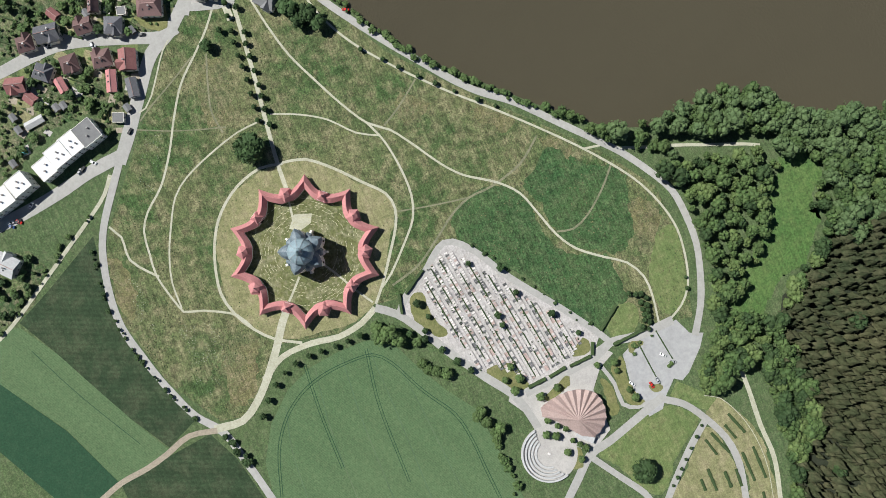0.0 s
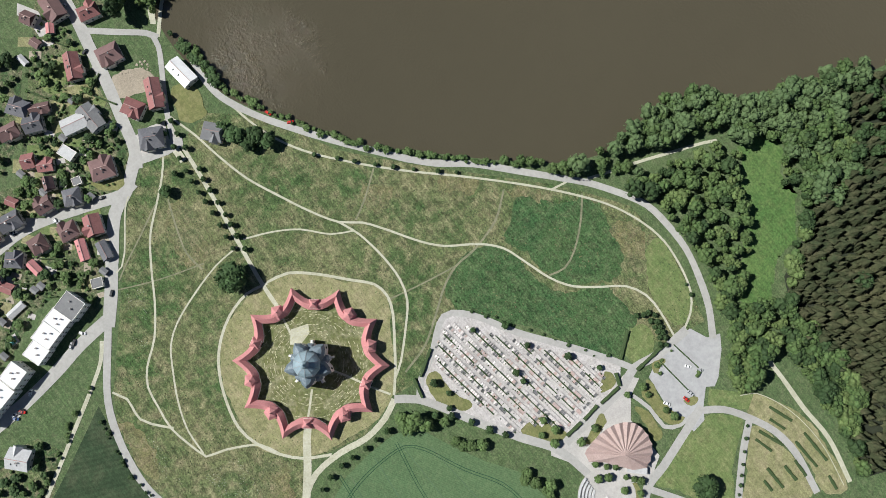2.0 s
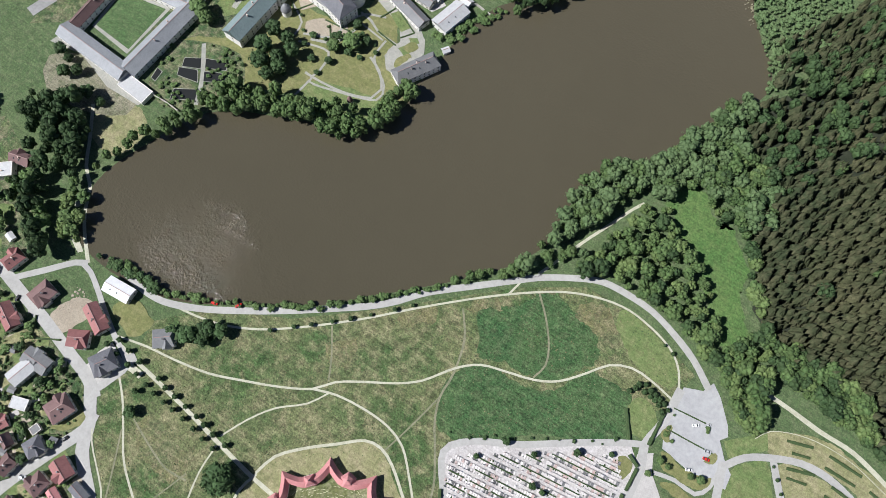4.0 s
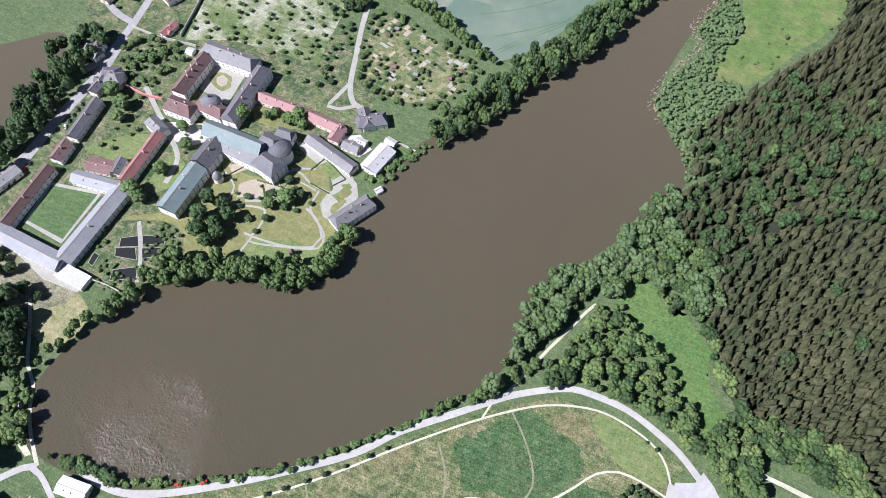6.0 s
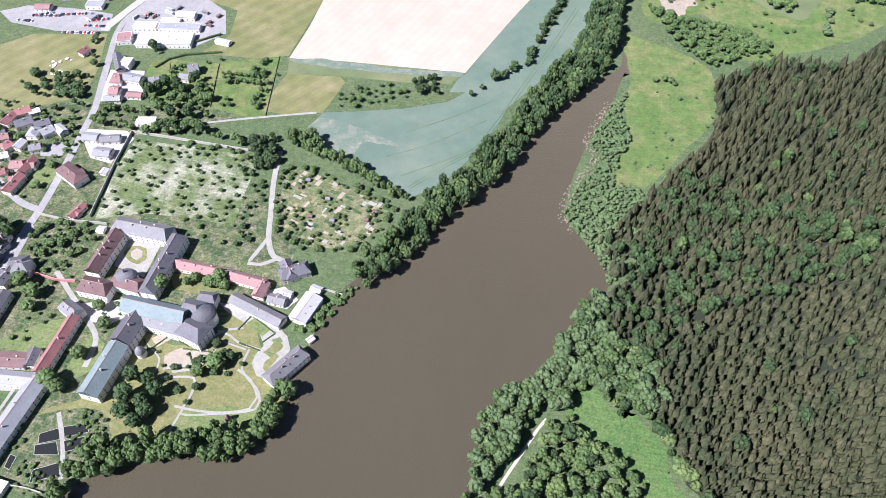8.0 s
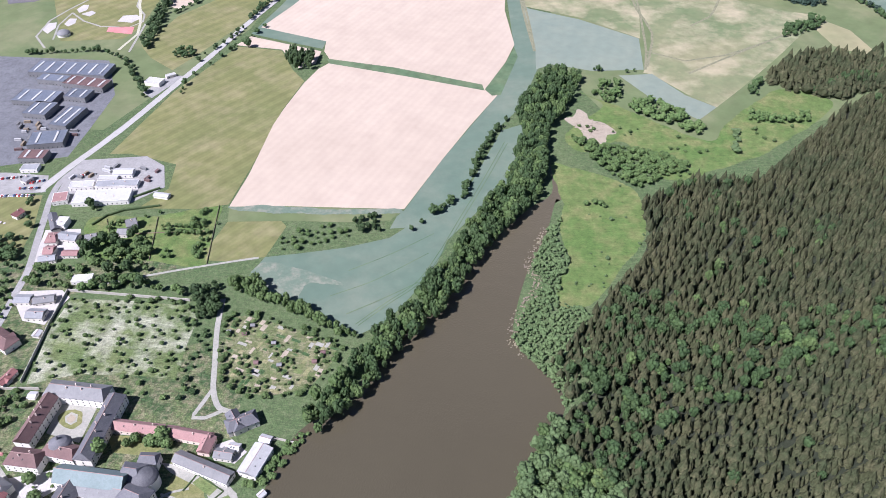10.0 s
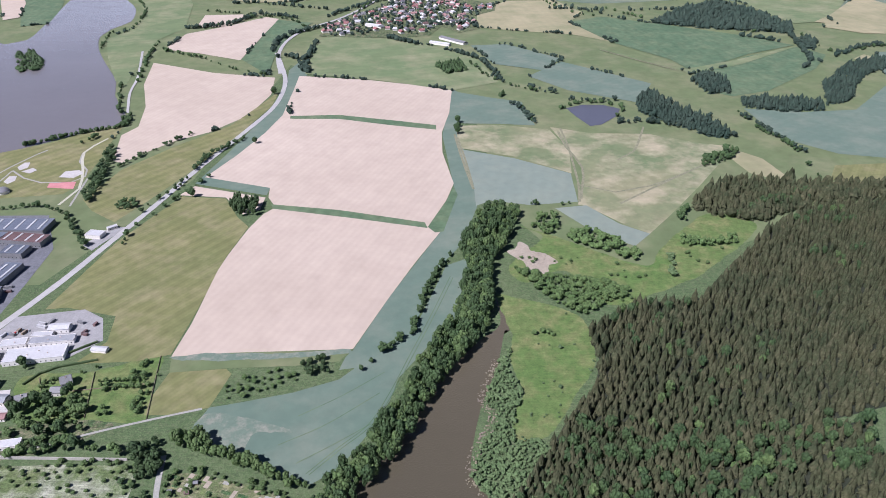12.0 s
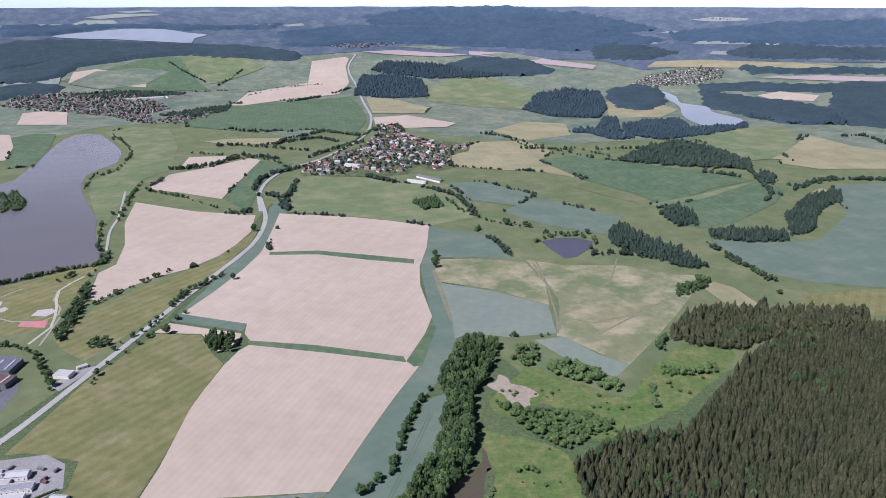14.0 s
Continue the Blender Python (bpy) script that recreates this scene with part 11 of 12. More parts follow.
for a, b, w, mt, lb in (([(-646.9, 807.6)][0], [(-542.3, 809.9)][0], 34, FACTORY_ROOF, "large factory hall with a blue-grey roof"), ([(-623.6, 781.2)][0], [(-584.0, 779.0)][0], 16, FACTORY_ROOF, "factory hall with roof vents"),
                        ([(-585.4, 778.8)][0], [(-527.4, 772.4)][0], 22, TILE_BROWN, "factory hall with a dark red roof"), ([(-625.3, 733.3)][0], [(-573.3, 732.7)][0], 30, FACTORY_ROOF, "factory hall with white rooflights"),
                        ([(-594.0, 705.7)][0], [(-564.6, 704.6)][0], 30, FACTORY_ROOF, "factory hall with a grey roof"), ([(-566.1, 746.4)][0], [(-537.1, 744.9)][0], 22, FACTORY_ROOF, "factory building with a flat roof"),
                        ([(-547.3, 693.0)][0], [(-525.2, 691.2)][0], 45, FACTORY_ROOF, "factory hall with rows of white rooflights"), ([(-553.9, 638.5)][0], [(-516.2, 649.4)][0], 28, FACTORY_ROOF, "long hall with a slate-blue roof"),
                        ([(-545.6, 608.2)][0], [(-517.7, 611.0)][0], 18, TILE_BROWN, "hall with a purple-brown roof")):
    hall = home([a, b], w, mt, lb, 7, flat=True, chimneys=0, wall=SHEET_GREY, name="factory_hall", category="factory")
    n = max(2, int(math.dist(a, b) / 14))
    for i in range(n):
        bm = bmesh.new()
        x = -math.dist(a, b) / 2 + math.dist(a, b) * (i + 0.5) / n
        box(bm, x - 1.2, x + 1.2, -w * 0.38, w * 0.38, 7.32, 7.9)
        part("rooflight", bm, SHEET_WHITE, hall)
patch("works_yard", [(-727.1, 840.8), (-564.0, 848.4), (-511.9, 758.9), (-503.5, 678.3), (-499.0, 619.1), (-567.1, 590.3)], WORKS_GROUND, 4, "grey factory yard", category="yard")
home([(-484.2, 794.6), (-463.3, 792.0)], 14, SHEET_WHITE, "white filling station roof", eave=5, flat=True, chimneys=0, storeys=0, name="station_canopy", category="building")
home([(-465.7, 809.3), (-456.3, 818.2)], 6, SHEET_WHITE, "low white roadside kiosk building", eave=3.5, flat=True, chimneys=0, name="kiosk", category="building")
patch("station_yard", [(-479.5, 769.5), (-466.1, 816.9), (-443.8, 819.1), (-462.4, 756.6)], TOWN_ASPHALT, 5, "grey asphalt station yard", category="yard")
# leisure park by the lake
for pts, mt, lb in (([(-708.8, 929.5), (-712.5, 951.2), (-700.4, 956.5), (-691.3, 937.2), (-693.1, 917.4)], PAVING, "pale sanded play area"), ([(-686.2, 951.8), (-688.5, 972.2), (-677.4, 973.3), (-671.5, 957.3), (-676.1, 944.7)], PAVING, "pale sanded play area"), ([(-694.9, 1005.9), (-693.3, 1023.9), (-684.5, 1024.8), (-678.0, 1005.4), (-684.7, 993.9)], PAVING, "pale sanded play area"),
                    ([(-680.0, 990.0), (-669.1, 1004.1), (-658.8, 996.5), (-662.8, 983.2)], PAVING, "pale sanded play area"), ([(-612.0, 971.5), (-613.2, 992.4), (-593.6, 998.6), (-581.9, 987.0), (-588.9, 969.7)], PAVING, "pale round court"), ([(-611.6, 935.2), (-616.0, 952.7), (-578.3, 956.5), (-570.9, 931.5)], TILE_PINK, "reddish sports court")):
    patch("play_area", pts, mt, 5, lb, "round" in lb, "playground")
ribbon("footpath", [(-671.8, 872.8), (-704.2, 906.7), (-713.8, 961.4), (-706.3, 1004.8), (-691.5, 1056.4), (-682.5, 1076.4)], 3, GRIT, 5, "pale park path")
ribbon("footpath", [(-695.1, 992.8), (-662.9, 966.4), (-628.6, 951.5), (-585.8, 953.7), (-573.8, 975.3), (-582.3, 999.8), (-608.2, 1030.1), (-619.0, 1063.6), (-616.5, 1100.1)], 3, GRIT, 5, "pale park path")
ribbon("footpath", [(-674.7, 900.1), (-692.4, 947.1), (-695.1, 992.8)], 2.5, GRIT, 5, "pale park path")
ribbon("footpath", [(-548.9, 876.1), (-557.6, 921.3), (-566.9, 969.8)], 3, GRIT, 6, "pale park path")
dome_tower([(-666.5, 916.2)][0], 9, 3, "low round park pavilion with a grey roof", SHEET_GREY, False)
wood("works_trees", along([(-683.5, 850.4), (-640.5, 861.7), (-588.2, 872.2), (-568.3, 865.3)], 7, 1.5), BROAD, 7, 9, LEAF_DARK, "row of dark trees behind the works", "trees")
wood("works_trees", along([(-564.4, 865.7), (-533.2, 843.0), (-500.1, 797.8), (-469.5, 755.9)], 8, 4), BROAD, 8, 9, LEAF_DARK, "dark trees beside the road", "trees")
wood("town_trees", clear(scatter([(-439.9, 431.1), (-399.4, 453.3), (-366.9, 482.6), (-349.3, 495.6), (-323.1, 451.0), (-340.1, 427.0), (-385.4, 416.1), (-422.5, 411.1)], 9)), BROAD, 8, 8.5, LEAF, "green trees and bushes at the town's edge", "trees")
wood("town_trees", clear(scatter([(-525.8, 453.1), (-525.1, 471.3), (-481.7, 481.7), (-453.6, 444.5), (-503.0, 436.9)], 9)), BROAD, 8, 8.5, LEAF_DARK, "dark trees in the meadow", "trees")
wood("town_trees", clear(scatter([(-537.0, 433.0), (-496.0, 425.9), (-446.0, 421.5), (-420.7, 388.5), (-434.4, 355.8), (-429.6, 322.5), (-453.5, 310.2)], 9)), BROAD, 6, 6, LEAF, "green trees among houses", "trees")
wood("town_trees", clear(scatter([(-415.1, 300.0), (-357.7, 307.4), (-349.6, 267.5), (-378.1, 257.9), (-402.4, 272.4)], 7)), BROAD, 6, 6, LEAF, "green bushes in a walled garden", "trees")
wood("town_trees", along([(-377.4, 420.4), (-355.2, 423.4), (-332.6, 428.8), (-313.4, 429.5), (-276.8, 421.5)], 10, 3), BROAD, 8, 10, LEAF, "tall trees along the orchard wall", "trees")
wood("town_trees", scatter([(-268.9, 402.7), (-275.3, 430.9), (-256.8, 439.2), (-239.9, 409.6), (-249.1, 393.1)], 6), BROAD, 9, 12, LEAF_DARK, "dense dark trees at the orchard's corner", "trees")
wood("town_trees", scatter([(-221.8, 513.1), (-193.7, 533.1), (-160.3, 536.7), (-153.3, 521.0), (-189.2, 499.7), (-214.8, 491.8)], 8), BROAD, 5, 5, LEAF, "bushes of a fenced garden plot", "bushes")
wood("town_trees", scatter([(-159.8, 545.7), (-142.4, 556.2), (-126.4, 549.3), (-125.6, 533.7), (-149.5, 527.9)], 7), BROAD, 8, 10, LEAF_DARK, "copse beside the grain field", "trees")
wood("town_trees", along([(-365.0, 478.7), (-333.2, 499.5), (-304.4, 515.4), (-286.0, 528.9)], 12, 4), BROAD, 6, 6, LEAF, "scattered garden trees", "trees")
patch("bare_ground", [(52.3, 771.1), (63.0, 778.0), (70.4, 797.4), (80.0, 790.0), (84.9, 775.7), (101.0, 768.0), (114.7, 749.7), (104.0, 741.0), (97.5, 719.0), (88.0, 731.0), (79.0, 726.0), (73.0, 748.0)], SOIL, 4, "bare pale sandy ground", True, "ground")

# ---- the village in the fields, and far roofs ----
VILLAGE_ROOF = [TILE_RED, TILE_BROWN, TILE_ROSE, TILE_GREY, SHEET_GREY, SHEET_WHITE]
MODELS = []
for k, mt in enumerate(VILLAGE_ROOF):
    MODELS.append(house("village_house", [(-5.5, 0), (5.5, 0)], 9, 4.5, 3.2, mt, "small village house with a pitched roof", PLASTER, 0.3 * (k % 2), 1, 0, False, "house", "village houses"))
    MODELS[-1].matrix_world = pose(*[(-146.5, 2190.4)][0], 0, 0, 0, 30 * k) @ Matrix.Translation((26 * k - 60, 12 * (k % 2), 0))


def hamlet(poly, gap, limit, big=1.0):
    for i, (x, y) in enumerate(rng.permutation(scatter(poly, gap))[:limit]):
        copy_thing(MODELS[int(rng.choice([0, 0, 1, 2, 2, 3, 4, 5, 5]))], pose(x, y, height(x, y), 0, 0, rng.choice([20, 110, 35, 125]) + rng.uniform(-8, 8)) @ Matrix.Diagonal((big * rng.uniform(0.8, 1.3), big, big, 1)))
    wood("village_trees", scatter(poly, gap * 1.0), LUMP, 7.5 * big, 8 * big, FAR_WOOD, "dark garden trees between village houses", "trees")


hamlet([(-375.4, 1871.3), (-375.7, 1958.2), (-323.1, 2083.8), (-254.0, 2216.4), (-233.3, 2375.6), (-222.7, 2592.6), (-171.6, 2592.6), (-122.9, 2426.6), (-44.3, 2326.6), (10.6, 2216.4), (82.3, 2252.0), (71.8, 2199.0), (10.2, 2131.8), (25.1, 1958.2), (-21.7, 1923.9), (-70.3, 1993.7), (-97.4, 1890.7), (-156.8, 1871.3), (-222.7, 1923.9), (-275.6, 1858.6), (-333.5, 1846.0)], 19, 175, 1.2)


DUSKY = surf("dusky_plaster", (0.34, 0.33, 0.325), (0.42, 0.405, 0.395), None, 0.05, 0.3, rough=0.9)


def distant_town(poly, gap, big, label):
    """Roofs and walls of a far town, too small and many to count."""
    pts = scatter(poly, gap)
    wall = [(x, y, z) for z in (0, 1) for x, y in ((-0.5, -0.4), (0.5, -0.4), (0.5, 0.4), (-0.5, 0.4))]
    top = [(-0.55, -0.45, 0.95), (0.55, -0.45, 0.95), (0.55, 0.45, 0.95), (-0.55, 0.45, 0.95), (-0.5, 0, 1.7), (0.5, 0, 1.7)]
    for part_of, v, f, mats in (("walls", wall, [(0, 1, 5), (0, 5, 4), (1, 2, 6), (1, 6, 5), (2, 3, 7), (2, 7, 6), (3, 0, 4), (3, 4, 7)], (DUSKY, DUSKY, PLASTER_PINK)),
                                ("roofs", top, [(0, 1, 5), (0, 5, 4), (2, 3, 4), (2, 4, 5), (1, 2, 5), (3, 0, 4)], (TILE_BROWN, TILE_BROWN, SHEET_GREY))):
        for k in range(3):
            p = pts[k::3]
            vs, fs = [], []
            for i, (x, y) in enumerate(p):
                a = radians(20 + 90 * (i % 2) + (i * 37) % 30)
                w, h = big * (9 + (i * 53) % 7), big * (5 + (i * 31) % 3)
                z0 = height(x, y)
                vs.append(np.array([(x + w * (q[0] * math.cos(a) - q[1] * math.sin(a)), y + w * (q[0] * math.sin(a) + q[1] * math.cos(a)), z0 + h * q[2]) for q in v]))
                fs.append(np.array(f) + len(v) * i)
            if vs:
                tagged(new("distant_houses", raw_mesh("distant_houses", np.concatenate(vs), np.concatenate(fs), mats[k])), label, "houses", kind="stuff")
    wood("town_trees", scatter(poly, gap * 0.72), LUMP, 11 * big, 9 * big, FAR_WOOD, "dark garden trees between distant houses", "trees")


distant_town([(-1796.6, 2935.0), (-1820.8, 3107.4), (-1689.1, 3181.0), (-1510.9, 3222.1), (-1357.0, 3209.8), (-1189.8, 3088.7), (-1125.6, 2974.7), (-1179.0, 2883.8), (-1062.6, 2652.8), (-1145.6, 2677.6), (-1284.5, 2803.8), (-1412.7, 2843.5), (-1497.1, 2880.2), (-1638.3, 2892.9)], 27, 0.95, "clustered roofs of a town beyond the lake")
distant_town([(-1086.3, 2715.6), (-999.6, 2943.8), (-938.7, 2932.7), (-911.9, 2822.2), (-985.2, 2640.5)], 28, 0.85, "clustered pale cottages beyond the lake")
distant_town([(913.7, 3519.1), (1001.3, 3653.1), (1129.1, 3711.0), (1314.0, 3759.1), (1417.2, 3685.3), (1341.9, 3545.9), (1165.6, 3457.9), (1004.3, 3452.1)], 26, 0.85, "clustered roofs of a far village")
distant_town([(-718.2, 4222.0), (-633.1, 4306.3), (-475.3, 4359.4), (-312.3, 4389.8), (-226.9, 4339.8), (-304.3, 4262.2), (-461.3, 4213.6), (-619.0, 4197.5)], 30, 1.0, "clustered roofs of a distant village")
distant_town([(1474.7, 4453.7), (1589.3, 4451.4), (1759.8, 4375.0), (1694.7, 4373.2)], 34, 1.0, "pale roofs of a distant village")
home([(-89.6, 1789.1), (-41.4, 1765.5)], 14, SHEET_WHITE, "long white farm hall with low roof", eave=5, rise=2, chimneys=0, storeys=0, name="farm_hall", category="barn")
home([(-65.2, 1837.9), (-2.9, 1777.2)], 16, SHEET_GREY, "long grey-roofed farm hall", eave=5, rise=3, chimneys=0, storeys=0, name="farm_hall", category="barn")
home([(-270.9, 1964.4), (-224.6, 1943.4)], 16, SHEET_WHITE, "white village hall with low roof", eave=6, rise=3, chimneys=0, storeys=0, name="hall", category="hall")
home([(-1366.5, 3142.2), (-1231.6, 3208.1)], 40, SHEET_WHITE, "distant pale works halls", eave=7, flat=True, chimneys=0, storeys=0, name="far_hall", category="hall")
home([(-1219.8, 3209.9), (-1138.8, 3266.9)], 35, SHEET_GREY, "distant grey works halls", eave=7, flat=True, chimneys=0, storeys=0, name="far_hall", category="hall")

for g, ang in (([(-521.2, 411.6), (-496.0, 425.9), (-454.0, 415.5), (-451.5, 392.5), (-451.2, 330.9), (-462.3, 324.8)], 30), ([(-462.6, 519.3), (-419.7, 452.7), (-396.1, 458.3), (-428.0, 513.3)], 75), ([(-536.5, 582.7), (-506.7, 564.9), (-475.4, 502.0), (-471.7, 476.7)], 70)):
    for i, (x, y) in enumerate(clear(scatter(g, 15), 3)):
        home([(x - 5 * math.cos(radians(ang)), y - 5 * math.sin(radians(ang))), (x + 5 * math.cos(radians(ang)), y + 5 * math.sin(radians(ang)))], 8, VILLAGE_ROOF[(i * 5) % 6], "small town house among gardens", 4.5, 3.0, group="town houses")
wood("meadow_bushes", clumped(scatter([(37.3, 672.1), (62.3, 668.9), (107.6, 651.5), (129.5, 627.7), (133.3, 579.9), (126.8, 544.0), (105.0, 509.2), (89.9, 477.4), (68.8, 454.0), (46.6, 451.8), (48.6, 480.7), (58.1, 512.5), (48.1, 553.5), (51.7, 600.1)], 12), 0.34), LITE, 4.5, 3.0, LEAF_PALE, "scattered pale bushes on the wet meadow", "bushes")
wood("meadow_bushes", clumped(scatter([(54.5, 739.2), (101.3, 810.5), (129.5, 804.1), (217.6, 744.7), (320.9, 848.7), (388.2, 851.0), (288.7, 734.2), (232.5, 693.2), (162.7, 659.1), (121.0, 728.5), (72.4, 702.1)], 12), 0.34), LITE, 5, 4, LEAF, "scattered bushes on the green meadow", "bushes")
trees([(75.0, 602.4), (83.9, 605.3), (89.6, 603.9), (93.5, 600.4)], 7, 6, "leaf", "small tree on the wet meadow")

# shrubs and hedges of the monastery garden and the yards
p = clear(scatter([(-401.0, 192.8), (-395.0, 235.0), (-366.2, 270.7), (-332.1, 326.3), (-273.4, 354.1), (-231.4, 334.3), (-239.4, 292.8), (-273.1, 247.0), (-290.9, 166.4), (-312.1, 140.8), (-335.2, 145.6), (-357.3, 190.1)], 9.0), 0)
wood("garden_bushes", p[rng.uniform(0, 1, len(p)) < 0.6], BROAD, 4.2, 3.6, LEAF, "green bushes between the monastery buildings", "bushes")
p = clear(scatter([(-264.5, 216.7), (-249.4, 232.3), (-216.1, 250.8), (-188.7, 235.8), (-187.4, 199.2), (-213.4, 171.7), (-234.0, 152.1), (-259.1, 140.3), (-271.9, 159.7), (-261.5, 196.2)], 10.0), 0)
wood("garden_bushes", p[rng.uniform(0, 1, len(p)) < 0.55], BROAD, 4.6, 4.0, LEAF_DARK, "dark shrubs on the monastery garden lawn", "bushes")
for pts in ([(-208.8, 240.1), (-203.8, 253.9)], [(-203.8, 253.9), (-181.1, 243.3)], [(-181.1, 243.3), (-187.4, 234.1)], [(-264.4, 208.9), (-254.9, 224.2)], [(-254.9, 224.2), (-237.7, 218.7)], [(-272.2, 216.7), (-264.4, 208.9)], [(-240.9, 216.0), (-221.0, 218.0)], [(-237.5, 236.0), (-227.9, 245.1)], [(-235.4, 214.3), (-228.1, 205.1)], [(-203.7, 229.7), (-186.4, 227.2)]):
    clipped(pts[0], pts[1], 0.5, 0.8, "low clipped garden hedge")
for pts, mt in (([(-267.0, 218.6), (-259.2, 226.9), (-252.6, 221.8), (-259.9, 212.7)], SOIL), ([(-233.9, 215.9), (-225.3, 221.7), (-218.8, 213.7), (-226.9, 207.1)], SOIL), ([(-205.1, 246.9), (-199.4, 254.5), (-185.7, 245.4), (-189.5, 238.6)], LAWN_FRESH), ([(-183.8, 226.5), (-179.8, 232.7), (-173.9, 231.7), (-175.3, 223.0)], LAWN_FRESH), ([(-182.1, 237.6), (-176.9, 241.2), (-173.2, 238.3), (-176.7, 233.8)], LAWN_FRESH)):
    patch("flower_bed", pts, mt, 6, "planted bed in the monastery garden", category="bed")
wood("town_wood", off_paths(scatter([(-441.6, -9.4), (-402.5, 27.9), (-386.8, 7.1), (-375.2, -11.1), (-360.5, -37.0), (-370.4, -57.7)], 8), 1.0), BROAD, 11, 22, LEAF_DARK, "dark trees beside the street", "trees")
wood("town_wood", clear(scatter([(-356.4, -16.1), (-345.9, -0.4), (-321.6, -11.5), (-308.7, -32.4), (-315.4, -38.8), (-340.2, -34.7)], 7), 0), BROAD, 6, 8, LEAF, "green garden trees beside the street", "trees")
patch("town_ground", [(-425.9, -12.3), (-375.3, 29.9), (-325.9, 7.1), (-288.6, -35.2), (-296.3, -47.9), (-351.1, -44.9), (-364.1, -62.8)], GARDEN, 1, "mixed gardens beside the street", category="garden")

home([(-192.5, 267.7), (-188.7, 273.6)], 7, SHEET_GREY, "small grey-roofed outbuilding in a yard", 3.5, 1.8, chimneys=1, name="outbuilding", category="building")
home([(-188.4, 277.1), (-180.6, 276.6)], 6, SHEET_WHITE, "small pale-roofed outbuilding in a yard", 3.2, 1.4, chimneys=0, name="outbuilding", category="building")
home([(-168.2, 286.8), (-160.1, 285.3)], 6, SHEET_WHITE, "small pale-roofed outbuilding by the wall", 3.2, 1.4, chimneys=0, name="outbuilding", category="building")
home([(-155.0, 241.3), (-152.3, 245.4)], 4, SHEET_WHITE, "small white boathouse on the bank", 2.8, 1.0, chimneys=0, storeys=0, name="boathouse", category="building")
home([(-246.0, 256.6), (-232.3, 257.8)], 9, TILE_GREY, "church annex with a dark slate roof", 8, 3, wall=WHITE_WALL, chimneys=0, hip=0.5, name="church_annex", category="church")
patch("yard", [(-202.8, 276.8), (-189.6, 284.6), (-175.2, 275.6), (-180.9, 265.2), (-193.1, 266.2)], PAVING, 4, "pale working yard", category="yard")
patch("lawn", [(-280.9, 276.1), (-236.2, 280.7), (-235.9, 270.4), (-246.9, 263.4), (-271.3, 263.1)], LAWN, 3, "lawn in the castle garden", category="lawn")
patch("yard", [(-284.2, 282.2), (-232.6, 283.3), (-231.9, 280.0), (-283.3, 277.7)], GRIT, 4, "pale gravel strip along the range", category="yard")
trees([(-247.9, 274.7), (-238.7, 274.0), (-262.3, 269.3), (-257.4, 274.1)], 8, 8, "leaf", "round green tree in the castle garden", "", 0.25)
patch("bare_ground", [(-251.4, -53.2), (-246.0, -38.7), (-237.9, -35.3), (-230.6, -39.9), (-235.6, -49.9)], SOIL, 6, "sandy building plot with bare earth", True, "ground")

# rough tufts, docks and thistles of the meadows
def tuft_shape(seed):
    r = np.random.default_rng(seed)
    v = np.array([(1, 0, 0), (0, 1, 0), (-1, 0, 0), (0, -1, 0), (0, 0, 1.0)]) * (0.5, 0.5, 1) * r.uniform(0.7, 1.3, (5, 1)) + (0, 0, 0.02)
    return v, np.array([(0, 1, 4), (1, 2, 4), (2, 3, 4), (3, 0, 4)])


TUFT = [tuft_shape(s) for s in range(6)]
HILL = [(-197.5, -70.9), (-192.6, -48.3), (-197.5, -23.3), (-175.4, 1.7), (-126.4, 26.7), (-90.3, 57.4), (-16.3, 126.6), (19.1, 150.4), (59.0, 152.8), (103.8, 139.3), (99.6, 111.7), (-0.6, 18.8), (19.5, -28.5), (17.1, -42.8), (24.9, -69.2), (16.0, -107.4), (50.8, -137.6), (45.6, -158.1), (12.1, -177.9), (-39.0, -189.9), (-71.0, -184.5), (-92.6, -172.6), (-123.3, -146.3), (-182.3, -96.4)]
RING = [(-87.8, -58.9), (-80.5, -39.1), (-57.1, -18.5), (-41.1, -6.2), (-26.0, -8.9), (-8.2, -21.2), (12.9, -34.8), (22.4, -52.8), (23.5, -72.4), (14.8, -103.1), (1.0, -120.0), (-16.3, -127.0), (-44.5, -123.2), (-61.0, -116.9), (-74.8, -106.4), (-86.2, -86.4), (-89.4, -71.6)]
for gap, low, mt, wide, lb in ((2.6, 0.16, LEAF_DARK, 0.75, "dark green weed clumps in rough meadow"), (2.9, -0.05, LEAF, 0.7, "green tussocks in rough meadow"), (3.4, 0.08, DRY, 0.9, "straw-coloured grass tussocks in rough meadow")):
    p = clear(off_paths(scatter(HILL, gap, [RING]), 0.4))
    keep = np.array([noise.noise(Vector((x * 0.05, y * 0.05, gap * 5))) + 0.5 * noise.noise(Vector((x * 0.2, y * 0.2, gap))) > low for x, y in p])
    wood("meadow_tufts", p[keep], TUFT, wide, wide * 0.75, mt, lb, "grass")
p = off_paths(scatter(RING, 3.2), 0.4)
p = p[np.hypot(p[:, 0] - HUB.x, p[:, 1] - HUB.y) > 47]
wood("meadow_tufts", p, TUFT, 0.6, 0.4, LEAF, "green tussocks on the grass round the cloister", "grass")
p = off_paths(scatter([(158.6, 51.0), (147.6, 98.7), (156.4, 112.6), (166.3, 117.3), (178.8, 97.0), (198.0, 78.8), (195.1, 70.3), (174.1, 59.9)], 2.6), 0.4)
wood("meadow_tufts", p, TUFT, 0.7, 0.5, LEAF, "green tussocks on the rough lawn", "grass")

